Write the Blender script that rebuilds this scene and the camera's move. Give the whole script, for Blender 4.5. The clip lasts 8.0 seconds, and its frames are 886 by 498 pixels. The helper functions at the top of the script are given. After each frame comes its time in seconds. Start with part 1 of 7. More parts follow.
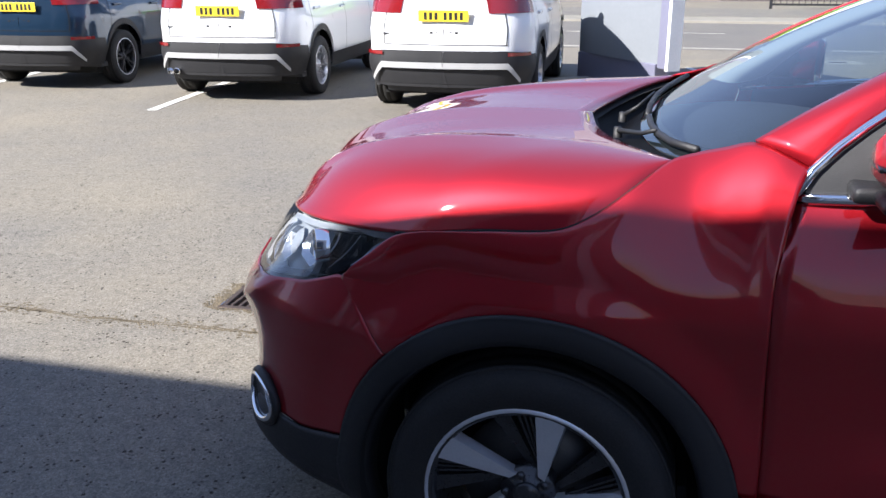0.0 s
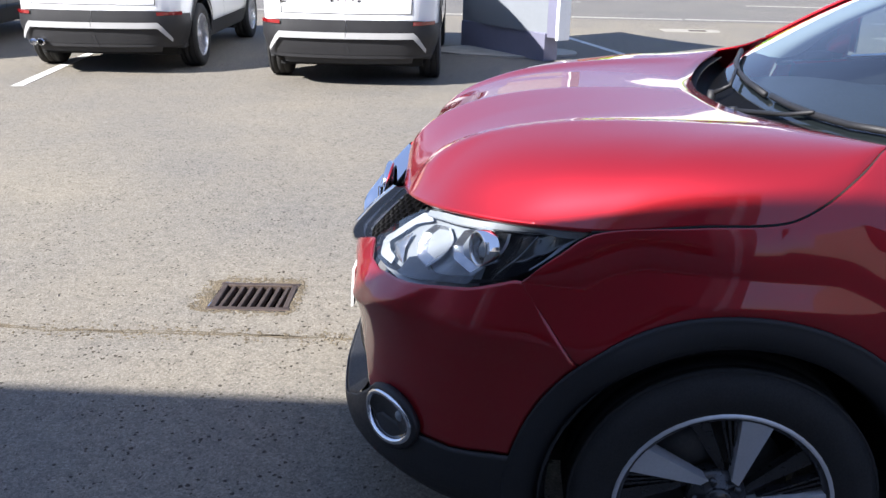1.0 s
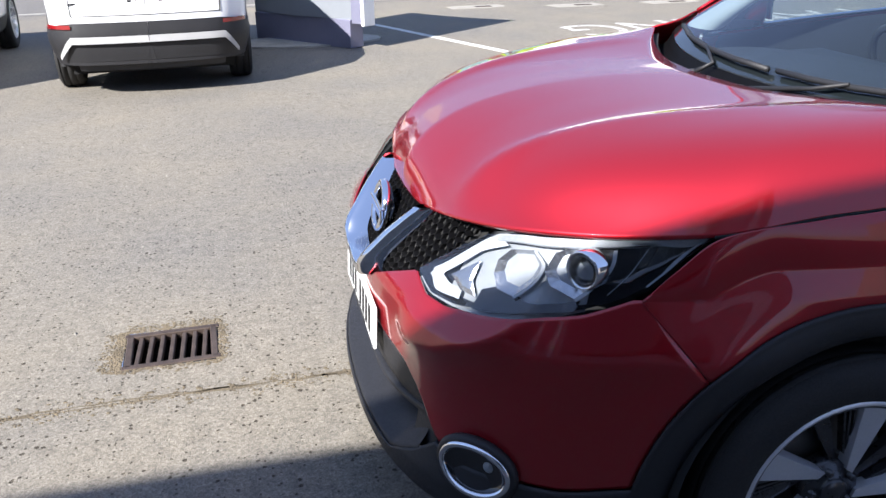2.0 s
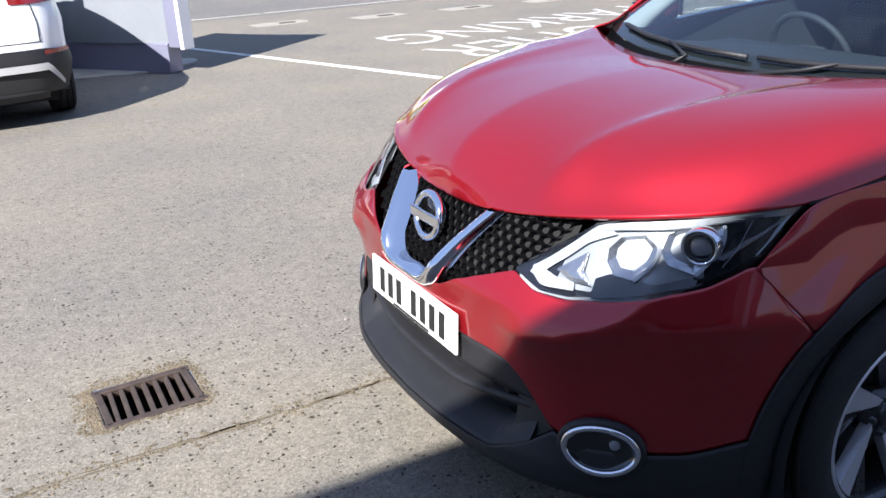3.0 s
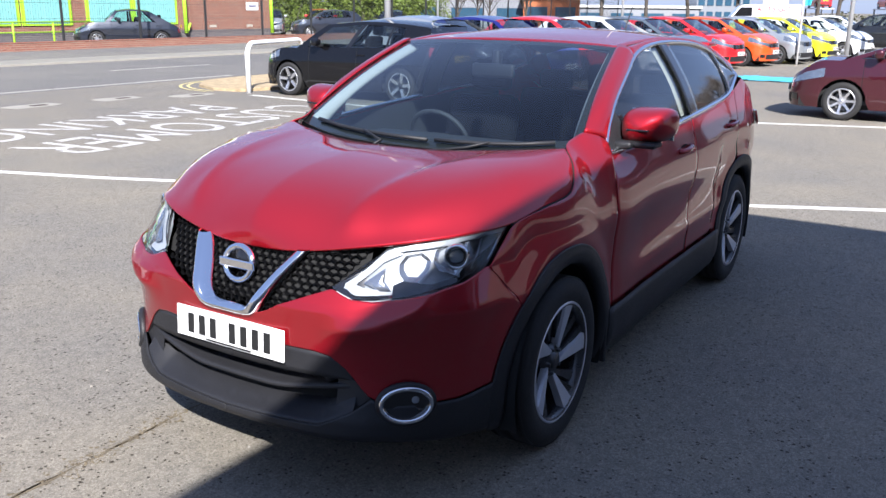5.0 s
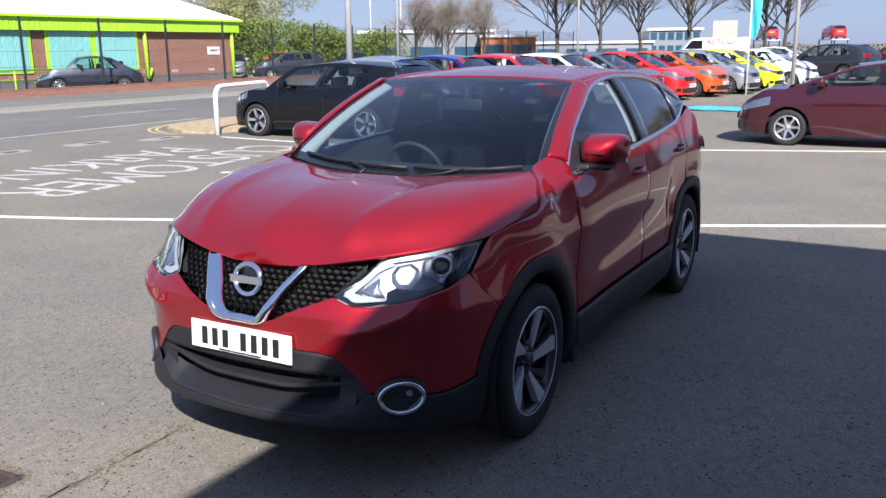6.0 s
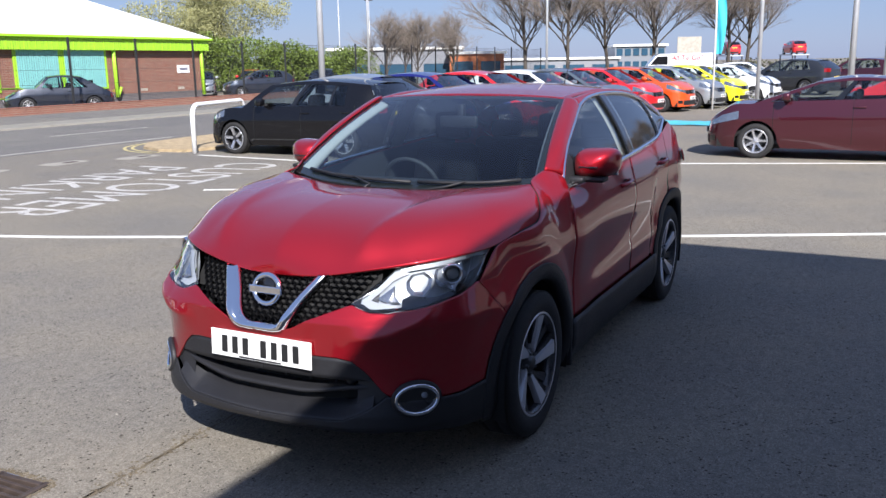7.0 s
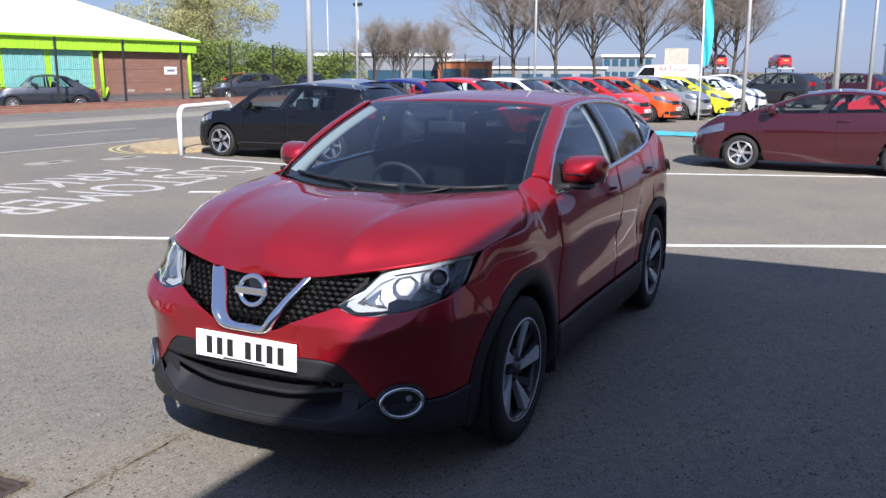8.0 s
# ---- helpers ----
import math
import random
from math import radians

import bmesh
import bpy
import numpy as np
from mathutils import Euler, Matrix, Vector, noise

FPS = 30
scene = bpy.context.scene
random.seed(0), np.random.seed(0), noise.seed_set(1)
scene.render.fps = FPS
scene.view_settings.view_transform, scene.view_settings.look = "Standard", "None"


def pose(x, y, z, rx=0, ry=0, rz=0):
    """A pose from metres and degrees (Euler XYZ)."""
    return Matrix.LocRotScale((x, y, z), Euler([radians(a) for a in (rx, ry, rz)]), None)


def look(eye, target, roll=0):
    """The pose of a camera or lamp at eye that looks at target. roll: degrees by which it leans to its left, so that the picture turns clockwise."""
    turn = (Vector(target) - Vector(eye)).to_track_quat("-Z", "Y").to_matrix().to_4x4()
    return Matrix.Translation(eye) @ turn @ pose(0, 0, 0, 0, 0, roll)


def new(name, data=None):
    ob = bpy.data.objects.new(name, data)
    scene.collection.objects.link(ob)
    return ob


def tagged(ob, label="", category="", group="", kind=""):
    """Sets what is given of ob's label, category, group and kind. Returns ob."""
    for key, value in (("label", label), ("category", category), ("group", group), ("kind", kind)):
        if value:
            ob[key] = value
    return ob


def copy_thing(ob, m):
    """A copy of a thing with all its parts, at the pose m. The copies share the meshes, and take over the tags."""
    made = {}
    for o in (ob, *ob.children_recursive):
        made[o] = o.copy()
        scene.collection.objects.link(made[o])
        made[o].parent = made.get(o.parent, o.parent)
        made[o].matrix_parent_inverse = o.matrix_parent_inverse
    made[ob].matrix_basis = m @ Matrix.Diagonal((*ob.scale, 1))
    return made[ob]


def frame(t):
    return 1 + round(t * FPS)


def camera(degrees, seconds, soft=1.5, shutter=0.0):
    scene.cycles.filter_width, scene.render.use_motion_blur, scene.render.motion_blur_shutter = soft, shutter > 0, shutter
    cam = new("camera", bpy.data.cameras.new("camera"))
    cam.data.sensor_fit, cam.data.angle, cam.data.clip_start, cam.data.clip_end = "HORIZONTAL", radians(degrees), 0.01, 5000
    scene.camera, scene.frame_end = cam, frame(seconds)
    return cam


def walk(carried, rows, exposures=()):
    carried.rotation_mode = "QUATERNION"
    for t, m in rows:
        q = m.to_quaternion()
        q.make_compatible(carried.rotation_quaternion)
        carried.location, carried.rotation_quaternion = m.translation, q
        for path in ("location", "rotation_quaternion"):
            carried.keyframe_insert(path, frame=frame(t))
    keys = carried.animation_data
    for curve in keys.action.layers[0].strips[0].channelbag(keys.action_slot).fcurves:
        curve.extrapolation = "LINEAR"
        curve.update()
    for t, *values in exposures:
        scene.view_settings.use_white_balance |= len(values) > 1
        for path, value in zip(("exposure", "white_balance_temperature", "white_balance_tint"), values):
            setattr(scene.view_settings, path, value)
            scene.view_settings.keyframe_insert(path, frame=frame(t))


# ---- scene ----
cam = camera(54.2, 8.0)
PATH = [
    (0, (0.249, -2.625, 1.568), (-0.221, -0.789, 0.931), -0.2),
    (0.5, (-0.151, -2.557, 1.564), (-0.529, -0.714, 0.887), 0.6),
    (1, (-0.555, -2.528, 1.566), (-0.647, -0.658, 0.863), 1.1),
    (1.5, (-0.909, -2.367, 1.561), (-0.864, -0.496, 0.856), -3.3),
    (1.7, (-1.01, -2.294, 1.565), (-0.839, -0.436, 0.845), -2.2),
    (2.8, (-1.729, -2.051, 1.59), (-0.92, -0.383, 0.84), -3.8),
    (3, (-1.863, -2.013, 1.597), (-1.003, -0.359, 0.871), -2.8),
    (3.5, (-2.199, -1.98, 1.606), (-1.001, -0.517, 0.956), 0.2),
    (4, (-2.465, -2.076, 1.628), (-1.048, -0.786, 1.056), 1.0),
    (4.5, (-2.704, -2.152, 1.668), (-1.153, -1.019, 1.11), 1.5),
    (4.7, (-2.816, -2.138, 1.685), (-1.223, -1.066, 1.127), 1.3),
    (6, (-3.38, -2.319, 1.716), (-1.684, -1.362, 1.261), -0.6),
    (6.5, (-3.536, -2.289, 1.722), (-1.819, -1.356, 1.297), -1.0),
    (7, (-3.63, -2.267, 1.734), (-1.893, -1.368, 1.314), -0.9),
    (7.5, (-3.647, -2.262, 1.728), (-1.896, -1.383, 1.328), -0.1),
    (8, (-3.642, -2.266, 1.725), (-1.887, -1.396, 1.32), 0.2),
]
walk(cam, [(t, look(eye, target, roll)) for t, eye, target, roll in PATH],
     exposures=[(0.0, 1.45, 6150, 12), (1.5, 1.55, 6150, 12), (3.5, 1.5, 6100, 12), (4.2, 1.51, 6050, 12), (4.7, 1.45, 6000, 13), (6.0, 1.06, 6050, 14), (8.0, 0.94, 6050, 14)])

# ---- world, sun, exposure ----
SUN_TO = Vector((-1.05, -0.87, 1.0)).normalized()
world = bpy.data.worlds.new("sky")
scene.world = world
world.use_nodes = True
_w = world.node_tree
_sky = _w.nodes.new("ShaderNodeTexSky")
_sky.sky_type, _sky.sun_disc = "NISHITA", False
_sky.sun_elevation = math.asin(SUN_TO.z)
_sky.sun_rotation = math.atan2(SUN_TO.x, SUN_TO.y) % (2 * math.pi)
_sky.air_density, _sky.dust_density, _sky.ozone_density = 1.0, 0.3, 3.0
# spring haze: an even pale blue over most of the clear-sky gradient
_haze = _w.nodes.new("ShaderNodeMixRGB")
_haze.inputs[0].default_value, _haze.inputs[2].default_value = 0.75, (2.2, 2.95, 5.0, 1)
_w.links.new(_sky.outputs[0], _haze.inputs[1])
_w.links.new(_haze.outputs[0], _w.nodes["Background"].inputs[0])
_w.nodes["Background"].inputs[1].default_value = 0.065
sun = new("sun", bpy.data.lights.new("sun", "SUN"))
sun.data.energy, sun.data.angle, sun.data.color = 5.0, radians(0.53), (1.0, 0.95, 0.87)
sun.matrix_world = look(SUN_TO * 50, (0, 0, 0))


# ---- materials ----
def material(name, color, rough=0.5, metal=0.0, vary=0.12, scale=8.0, bump=0.0, bump_scale=60.0, coat=0.0, spec=0.5, per_object=0.0, emit=0.0):
    """A principled surface whose colour varies at two scales."""
    m = bpy.data.materials.new(name)
    m.use_nodes = True
    n, l = m.node_tree.nodes, m.node_tree.links
    b = n["Principled BSDF"]
    b.inputs["Metallic"].default_value = metal
    b.inputs["Specular IOR Level"].default_value = spec
    b.inputs["Coat Weight"].default_value = coat
    b.inputs["Coat Roughness"].default_value = 0.03
    b.inputs["Coat IOR"].default_value = 1.6
    b.inputs["Base Color"].default_value = (*color, 1)
    b.inputs["Roughness"].default_value = rough
    if emit:
        b.inputs["Emission Color"].default_value = (*color, 1)
        b.inputs["Emission Strength"].default_value = emit
    if vary or bump:
        co = n.new("ShaderNodeTexCoord")
    if vary:
        big, small = n.new("ShaderNodeTexNoise"), n.new("ShaderNodeTexNoise")
        for tex, s in ((big, scale), (small, scale * 11)):
            tex.inputs["Scale"].default_value, tex.inputs["Detail"].default_value = s, 4
            l.new(co.outputs["Object"], tex.inputs["Vector"])
        add = n.new("ShaderNodeMath")
        add.operation = "ADD"
        l.new(big.outputs["Fac"], add.inputs[0]), l.new(small.outputs["Fac"], add.inputs[1])
        val = n.new("ShaderNodeMapRange")
        val.inputs["From Min"].default_value, val.inputs["From Max"].default_value = 0.7, 1.3
        val.inputs["To Min"].default_value, val.inputs["To Max"].default_value = 1 - vary, 1 + vary
        l.new(add.outputs[0], val.inputs["Value"])
        hsv = n.new("ShaderNodeHueSaturation")
        hsv.inputs["Color"].default_value = (*color, 1)
        out = val.outputs[0]
        if per_object:
            info = n.new("ShaderNodeObjectInfo")
            rng = n.new("ShaderNodeMapRange")
            rng.inputs["To Min"].default_value, rng.inputs["To Max"].default_value = 1 - per_object, 1 + per_object
            l.new(info.outputs["Random"], rng.inputs["Value"])
            mul = n.new("ShaderNodeMath")
            mul.operation = "MULTIPLY"
            l.new(out, mul.inputs[0]), l.new(rng.outputs[0], mul.inputs[1])
            out = mul.outputs[0]
        l.new(out, hsv.inputs["Value"])
        l.new(hsv.outputs[0], b.inputs["Base Color"])
        rr = n.new("ShaderNodeMapRange")
        rr.inputs["From Min"].default_value, rr.inputs["From Max"].default_value = 0.3, 0.7
        rr.inputs["To Min"].default_value, rr.inputs["To Max"].default_value = rough * 0.85, min(1, rough * 1.15)
        l.new(small.outputs["Fac"], rr.inputs["Value"]), l.new(rr.outputs[0], b.inputs["Roughness"])
    if bump:
        bt = n.new("ShaderNodeTexNoise")
        bt.inputs["Scale"].default_value, bt.inputs["Detail"].default_value = bump_scale, 5
        l.new(co.outputs["Object"], bt.inputs["Vector"])
        bp = n.new("ShaderNodeBump")
        bp.inputs["Strength"].default_value, bp.inputs["Distance"].default_value = 1.0, bump
        l.new(bt.outputs["Fac"], bp.inputs["Height"]), l.new(bp.outputs[0], b.inputs["Normal"])
    return m


def paint(name, color, metal=0.35, rough=0.33, spec=0.5):
    """Car paint: a pigment with fine flakes under a clear coat."""
    m = material(name, color, rough, metal, vary=0, coat=1.0, spec=spec)
    n, l = m.node_tree.nodes, m.node_tree.links
    b = n["Principled BSDF"]
    co = n.new("ShaderNodeTexCoord")
    flake = n.new("ShaderNodeTexVoronoi")
    flake.inputs["Scale"].default_value = 900
    bp = n.new("ShaderNodeBump")
    bp.inputs["Strength"].default_value, bp.inputs["Distance"].default_value = 0.10, 0.0006
    l.new(co.outputs["Object"], flake.inputs["Vector"])
    l.new(flake.outputs["Distance"], bp.inputs["Height"]), l.new(bp.outputs[0], b.inputs["Normal"])
    return m


def glass(name, tint, gloss=0.07):
    """A thin pane: tinted see-through with a mirror gloss that grows towards grazing."""
    m = bpy.data.materials.new(name)
    m.use_nodes = True
    n, l = m.node_tree.nodes, m.node_tree.links
    n.remove(n["Principled BSDF"])
    tr, gl, lw, mix = (n.new("ShaderNodeBsdfTransparent"), n.new("ShaderNodeBsdfGlossy"), n.new("ShaderNodeLayerWeight"), n.new("ShaderNodeMixShader"))
    tr.inputs[0].default_value = (*tint, 1)
    gl.inputs["Roughness"].default_value = 0.01
    lw.inputs[0].default_value = 0.5
    pw, sc = n.new("ShaderNodeMath"), n.new("ShaderNodeMath")
    pw.operation, pw.inputs[1].default_value = "POWER", 3.3
    sc.operation, sc.inputs[1].default_value, sc.inputs[2].default_value = "MULTIPLY_ADD", 1 - gloss, gloss
    l.new(lw.outputs["Facing"], pw.inputs[0]), l.new(pw.outputs[0], sc.inputs[0]), l.new(sc.outputs[0], mix.inputs[0])
    l.new(tr.outputs[0], mix.inputs[1]), l.new(gl.outputs[0], mix.inputs[2])
    l.new(mix.outputs[0], n["Material Output"].inputs[0])
    return m


def asphalt(name, base_c, warm, pit=0.34, pit_scale=62.0, dense=0.0):
    """Worn tarmac: pale bound stone, dotted with small dark open pits, faded and stained in broad patches."""
    m = bpy.data.materials.new(name)
    m.use_nodes = True
    n, l = m.node_tree.nodes, m.node_tree.links
    b = n["Principled BSDF"]
    co = n.new("ShaderNodeTexCoord")

    def noise_tex(s, d, rough=0.5):
        tex = n.new("ShaderNodeTexNoise")
        tex.inputs["Scale"].default_value, tex.inputs["Detail"].default_value, tex.inputs["Roughness"].default_value = s, d, rough
        l.new(co.outputs["Object"], tex.inputs["Vector"])
        return tex

    def ramp(src, p0, c0, p1, c1):
        r_ = n.new("ShaderNodeValToRGB")
        e = r_.color_ramp.elements
        e[0].position, e[0].color, e[1].position, e[1].color = p0, (*c0, 1), p1, (*c1, 1)
        l.new(src, r_.inputs[0])
        return r_.outputs[0]

    def times(x, y, k=1.0):
        mx = n.new("ShaderNodeMixRGB")
        mx.blend_type, mx.inputs[0].default_value = "MULTIPLY", k
        l.new(x, mx.inputs[1]), l.new(y, mx.inputs[2])
        return mx.outputs[0]

    def madd(x, k, y=None, c=0.0):
        q = n.new("ShaderNodeMath")
        q.operation, q.inputs[1].default_value, q.inputs[2].default_value = "MULTIPLY_ADD", k, c
        l.new(x, q.inputs[0])
        if y is not None:
            l.new(y, q.inputs[2])
        return q.outputs[0]

    clump, grain, wide, vast, wobble = noise_tex(4.5, 4, 0.65), noise_tex(230, 3), noise_tex(0.7, 5, 0.6), noise_tex(0.13, 3), noise_tex(150, 2)
    fine = noise_tex(75, 2, 0.5)
    spots, stone = n.new("ShaderNodeTexVoronoi"), n.new("ShaderNodeTexVoronoi")
    spots.inputs["Scale"].default_value, stone.inputs["Scale"].default_value = pit_scale, 130
    for q in (spots, stone):
        l.new(co.outputs["Object"], q.inputs["Vector"])
    # a pit in the middle of some cells, ragged, thicker in some places than in others
    sep = n.new("ShaderNodeSeparateColor")
    l.new(spots.outputs["Color"], sep.inputs[0])
    val = madd(sep.outputs[0], 0.80, spots.outputs["Distance"])
    val = madd(clump.outputs["Fac"], 0.75, val)
    val = madd(wobble.outputs["Fac"], 0.45, val)
    hole = ramp(val, 0.80 + dense, (pit, pit * 0.92, pit * 0.85), 1.00 + dense, (1, 1, 1))
    col = ramp(grain.outputs["Fac"], 0.30, tuple(c * 0.62 for c in base_c), 0.70, tuple(c * 1.32 for c in base_c))
    col = times(col, ramp(stone.outputs["Color"], 0.0, (0.68, 0.68, 0.69), 1.0, (1.26, 1.25, 1.23)), 0.9)
    col = times(col, ramp(fine.outputs["Fac"], 0.34, (0.80, 0.79, 0.78), 0.60, (1.05, 1.05, 1.04)))
    col = times(col, hole)
    mid = noise_tex(17, 4, 0.65)
    col = times(col, ramp(mid.outputs["Fac"], 0.36, (0.86, 0.855, 0.85), 0.60, (1.05, 1.05, 1.04)))
    col = times(col, ramp(wide.outputs["Fac"], 0.30, (0.84, 0.84, 0.86), 0.70, warm))
    col = times(col, ramp(vast.outputs["Fac"], 0.35, (0.90, 0.90, 0.92), 0.65, (1.06, 1.05, 1.02)))
    l.new(col, b.inputs["Base Color"])
    b.inputs["Roughness"].default_value = 0.9
    b.inputs["Specular IOR Level"].default_value = 0.25
    bp = n.new("ShaderNodeBump")
    bp.inputs["Strength"].default_value, bp.inputs["Distance"].default_value = 0.8, 0.006
    l.new(madd(grain.outputs["Fac"], 0.5, hole), bp.inputs["Height"]), l.new(bp.outputs[0], b.inputs["Normal"])
    return m


def brickwork(name, c1, c2, mortar):
    """Facing brick too far off to pick apart, courses at true size (object x along, z up)."""
    m = bpy.data.materials.new(name)
    m.use_nodes = True
    n, l = m.node_tree.nodes, m.node_tree.links
    b = n["Principled BSDF"]
    co, mp, br = n.new("ShaderNodeTexCoord"), n.new("ShaderNodeMapping"), n.new("ShaderNodeTexBrick")
    mp.inputs["Rotation"].default_value = (radians(90), 0, 0)
    br.inputs["Scale"].default_value = 1.0
    br.inputs["Brick Width"].default_value, br.inputs["Row Height"].default_value, br.inputs["Mortar Size"].default_value = 0.225, 0.075, 0.007
    br.inputs["Color1"].default_value, br.inputs["Color2"].default_value, br.inputs["Mortar"].default_value = (*c1, 1), (*c2, 1), (*mortar, 1)
    l.new(co.outputs["Object"], mp.inputs[0]), l.new(mp.outputs[0], br.inputs["Vector"]), l.new(br.outputs["Color"], b.inputs["Base Color"])
    bp = n.new("ShaderNodeBump")
    bp.inputs["Distance"].default_value, bp.invert = 0.006, True
    l.new(br.outputs["Fac"], bp.inputs["Height"]), l.new(bp.outputs[0], b.inputs["Normal"])
    b.inputs["Roughness"].default_value = 0.9
    return m


M_lot = asphalt("lot_asphalt", (0.228, 0.215, 0.190), (1.10, 1.05, 0.96), 0.30, 50.0, 0.11)
M_road = asphalt("road_asphalt", (0.186, 0.180, 0.170), (1.05, 1.03, 1.0), 0.6)
M_footway = asphalt("footway_asphalt", (0.20, 0.195, 0.185), (1.1, 1.05, 0.95), 0.6)
M_line = material("road_paint", (0.62, 0.61, 0.57), 0.8, vary=0.22, scale=6, bump=0.002, bump_scale=150)
M_wornline = asphalt("worn_road_paint", (0.42, 0.41, 0.38), (1.05, 1.03, 1.0), 0.50, 40.0, 0.15)
M_lettering = asphalt("worn_painted_letters", (0.60, 0.59, 0.56), (1.05, 1.03, 1.0), 0.40, 13.0, 0.16)
M_yline = material("yellow_road_paint", (0.48, 0.40, 0.18), 0.8, vary=0.25, scale=6)
M_dirt = material("crack_dirt", (0.12, 0.095, 0.06), 1.0, vary=0.4, scale=14, bump=0.004, bump_scale=120)
M_iron = material("cast_iron", (0.075, 0.055, 0.045), 0.65, 0.4, vary=0.35, scale=18, bump=0.0015, bump_scale=160)
# near-black that stands in for shade inside openings; also seams and black borders
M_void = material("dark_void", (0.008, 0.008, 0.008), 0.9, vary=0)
M_concrete = material("pale_concrete", (0.40, 0.37, 0.31), 0.9, vary=0.2, scale=5, bump=0.003, bump_scale=80)
M_pave = material("pavement_slabs", (0.22, 0.205, 0.17), 0.9, vary=0.2, scale=3, bump=0.003, bump_scale=60)
M_kerb = material("kerb_stone", (0.28, 0.26, 0.22), 0.9, vary=0.15, scale=5)
M_gravel = material("sandy_gravel", (0.38, 0.29, 0.17), 1.0, vary=0.4, scale=9, bump=0.02, bump_scale=45)
M_brick = brickwork("red_brickwork", (0.26, 0.10, 0.065), (0.20, 0.075, 0.05), (0.30, 0.24, 0.19))
M_blue_brick = brickwork("blue_brickwork", (0.07, 0.065, 0.075), (0.10, 0.085, 0.09), (0.22, 0.20, 0.18))
M_lime = material("lime_green_cladding", (0.36, 0.66, 0.03), 0.45, vary=0.06, scale=2)
M_whiteroof = material("pale_metal_roof", (0.78, 0.78, 0.74), 0.4, vary=0.05, scale=1)
M_white = material("white_gloss_paint", (0.80, 0.80, 0.79), 0.35, vary=0.05, scale=4)
M_panel = material("pale_sign_panel", (0.20, 0.215, 0.235), 0.35, vary=0.04, scale=2, coat=0.3)
M_panel_edge = material("grey_panel_edge", (0.22, 0.22, 0.30), 0.4, 0.3, vary=0.06, scale=3)
M_blind = material("turquoise_blind", (0.20, 0.47, 0.45), 0.7, vary=0.1, scale=4)
M_black = material("black_steel", (0.02, 0.02, 0.022), 0.5, vary=0.15, scale=6)
M_galv = material("galvanised_steel", (0.52, 0.53, 0.54), 0.45, 0.5, vary=0.1, scale=5)
M_grille = material("black_grille_plastic", (0.0025, 0.0025, 0.003), 0.6, vary=0.1, scale=30, spec=0.08)
M_plastic = material("black_plastic", (0.013, 0.013, 0.015), 0.55, vary=0.12, scale=12, bump=0.0006, bump_scale=500)
M_gloss_black = material("gloss_black", (0.008, 0.008, 0.009), 0.12, vary=0, coat=0.6)
M_rubber = material("tyre_rubber", (0.015, 0.0145, 0.0145), 0.8, vary=0.2, scale=20, bump=0.001, bump_scale=90)
M_chrome = material("chrome", (0.80, 0.81, 0.84), 0.10, 1.0, vary=0)
M_alloy = material("silver_alloy", (0.62, 0.62, 0.64), 0.28, 0.85, vary=0.05, scale=10)
M_alloy_dark = material("dark_alloy", (0.025, 0.025, 0.028), 0.3, 0.2, vary=0.05, scale=10, coat=0.4)
M_alloy_face = material("machined_alloy", (0.66, 0.67, 0.71), 0.38, 0.6, vary=0.06, scale=14)
M_reflector = material("lamp_reflector", (0.50, 0.51, 0.53), 0.16, 0.9, vary=0.10, scale=30, bump=0.006, bump_scale=26)
M_headlamp = material("far_headlamp", (0.24, 0.27, 0.31), 0.15, 0.7, vary=0.3, scale=14, coat=1.0)
M_lampgrey = material("grey_lamp_lining", (0.27, 0.29, 0.31), 0.4, 0.2, vary=0.1, scale=20)
M_silver = material("silver_bumper_paint", (0.40, 0.40, 0.40), 0.4, 0.1, vary=0.05, scale=8)
M_disc = material("worn_brake_steel", (0.10, 0.10, 0.10), 0.5, 0.6, vary=0.2, scale=15)
M_white_lens = material("white_lamp_guide", (0.36, 0.38, 0.40), 0.25, 0.0, vary=0)
M_red_lens = material("red_lamp_lens", (0.20, 0.006, 0.008), 0.12, vary=0.05, scale=40, coat=1.0)
M_plate_w = material("white_plate", (0.80, 0.80, 0.78), 0.35, vary=0.03, scale=10)
M_plate_y = material("yellow_plate", (0.80, 0.58, 0.04), 0.35, vary=0.03, scale=10)
M_ink = material("black_ink", (0.012, 0.012, 0.012), 0.5, vary=0)
M_seat = material("dark_seat_fabric", (0.007, 0.007, 0.009), 0.95, vary=0.15, scale=25, bump=0.002, bump_scale=300, spec=0.1)
M_trim = material("dark_cabin_trim", (0.03, 0.031, 0.034), 0.7, vary=0.1, scale=15)
M_liner = material("pale_headlining", (0.42, 0.41, 0.38), 0.9, vary=0.05, scale=8)
M_glass = glass("tinted_glass", (0.80, 0.86, 0.84), 0.08)
M_privacy = glass("privacy_glass", (0.10, 0.11, 0.12), 0.13)
M_screen = glass("windscreen_glass", (0.66, 0.76, 0.80), 0.06)
M_clear = glass("clear_lamp_cover", (0.93, 0.94, 0.95), 0.05)
PANES = (M_glass, M_privacy, M_screen, M_clear)
P_red = paint("red_metallic_paint", (0.31, 0.006, 0.013), 0.62, 0.44, 0.2)
P_maroon = paint("maroon_metallic_paint", (0.060, 0.006, 0.013), 0.4, 0.3)
P_black = paint("black_car_paint", (0.003, 0.003, 0.004), 0.0, 0.6, 0.05)
P_black.node_tree.nodes["Principled BSDF"].inputs["Coat Weight"].default_value = 0.8
P_white = paint("white_car_paint", (0.80, 0.81, 0.82), 0.0, 0.35)
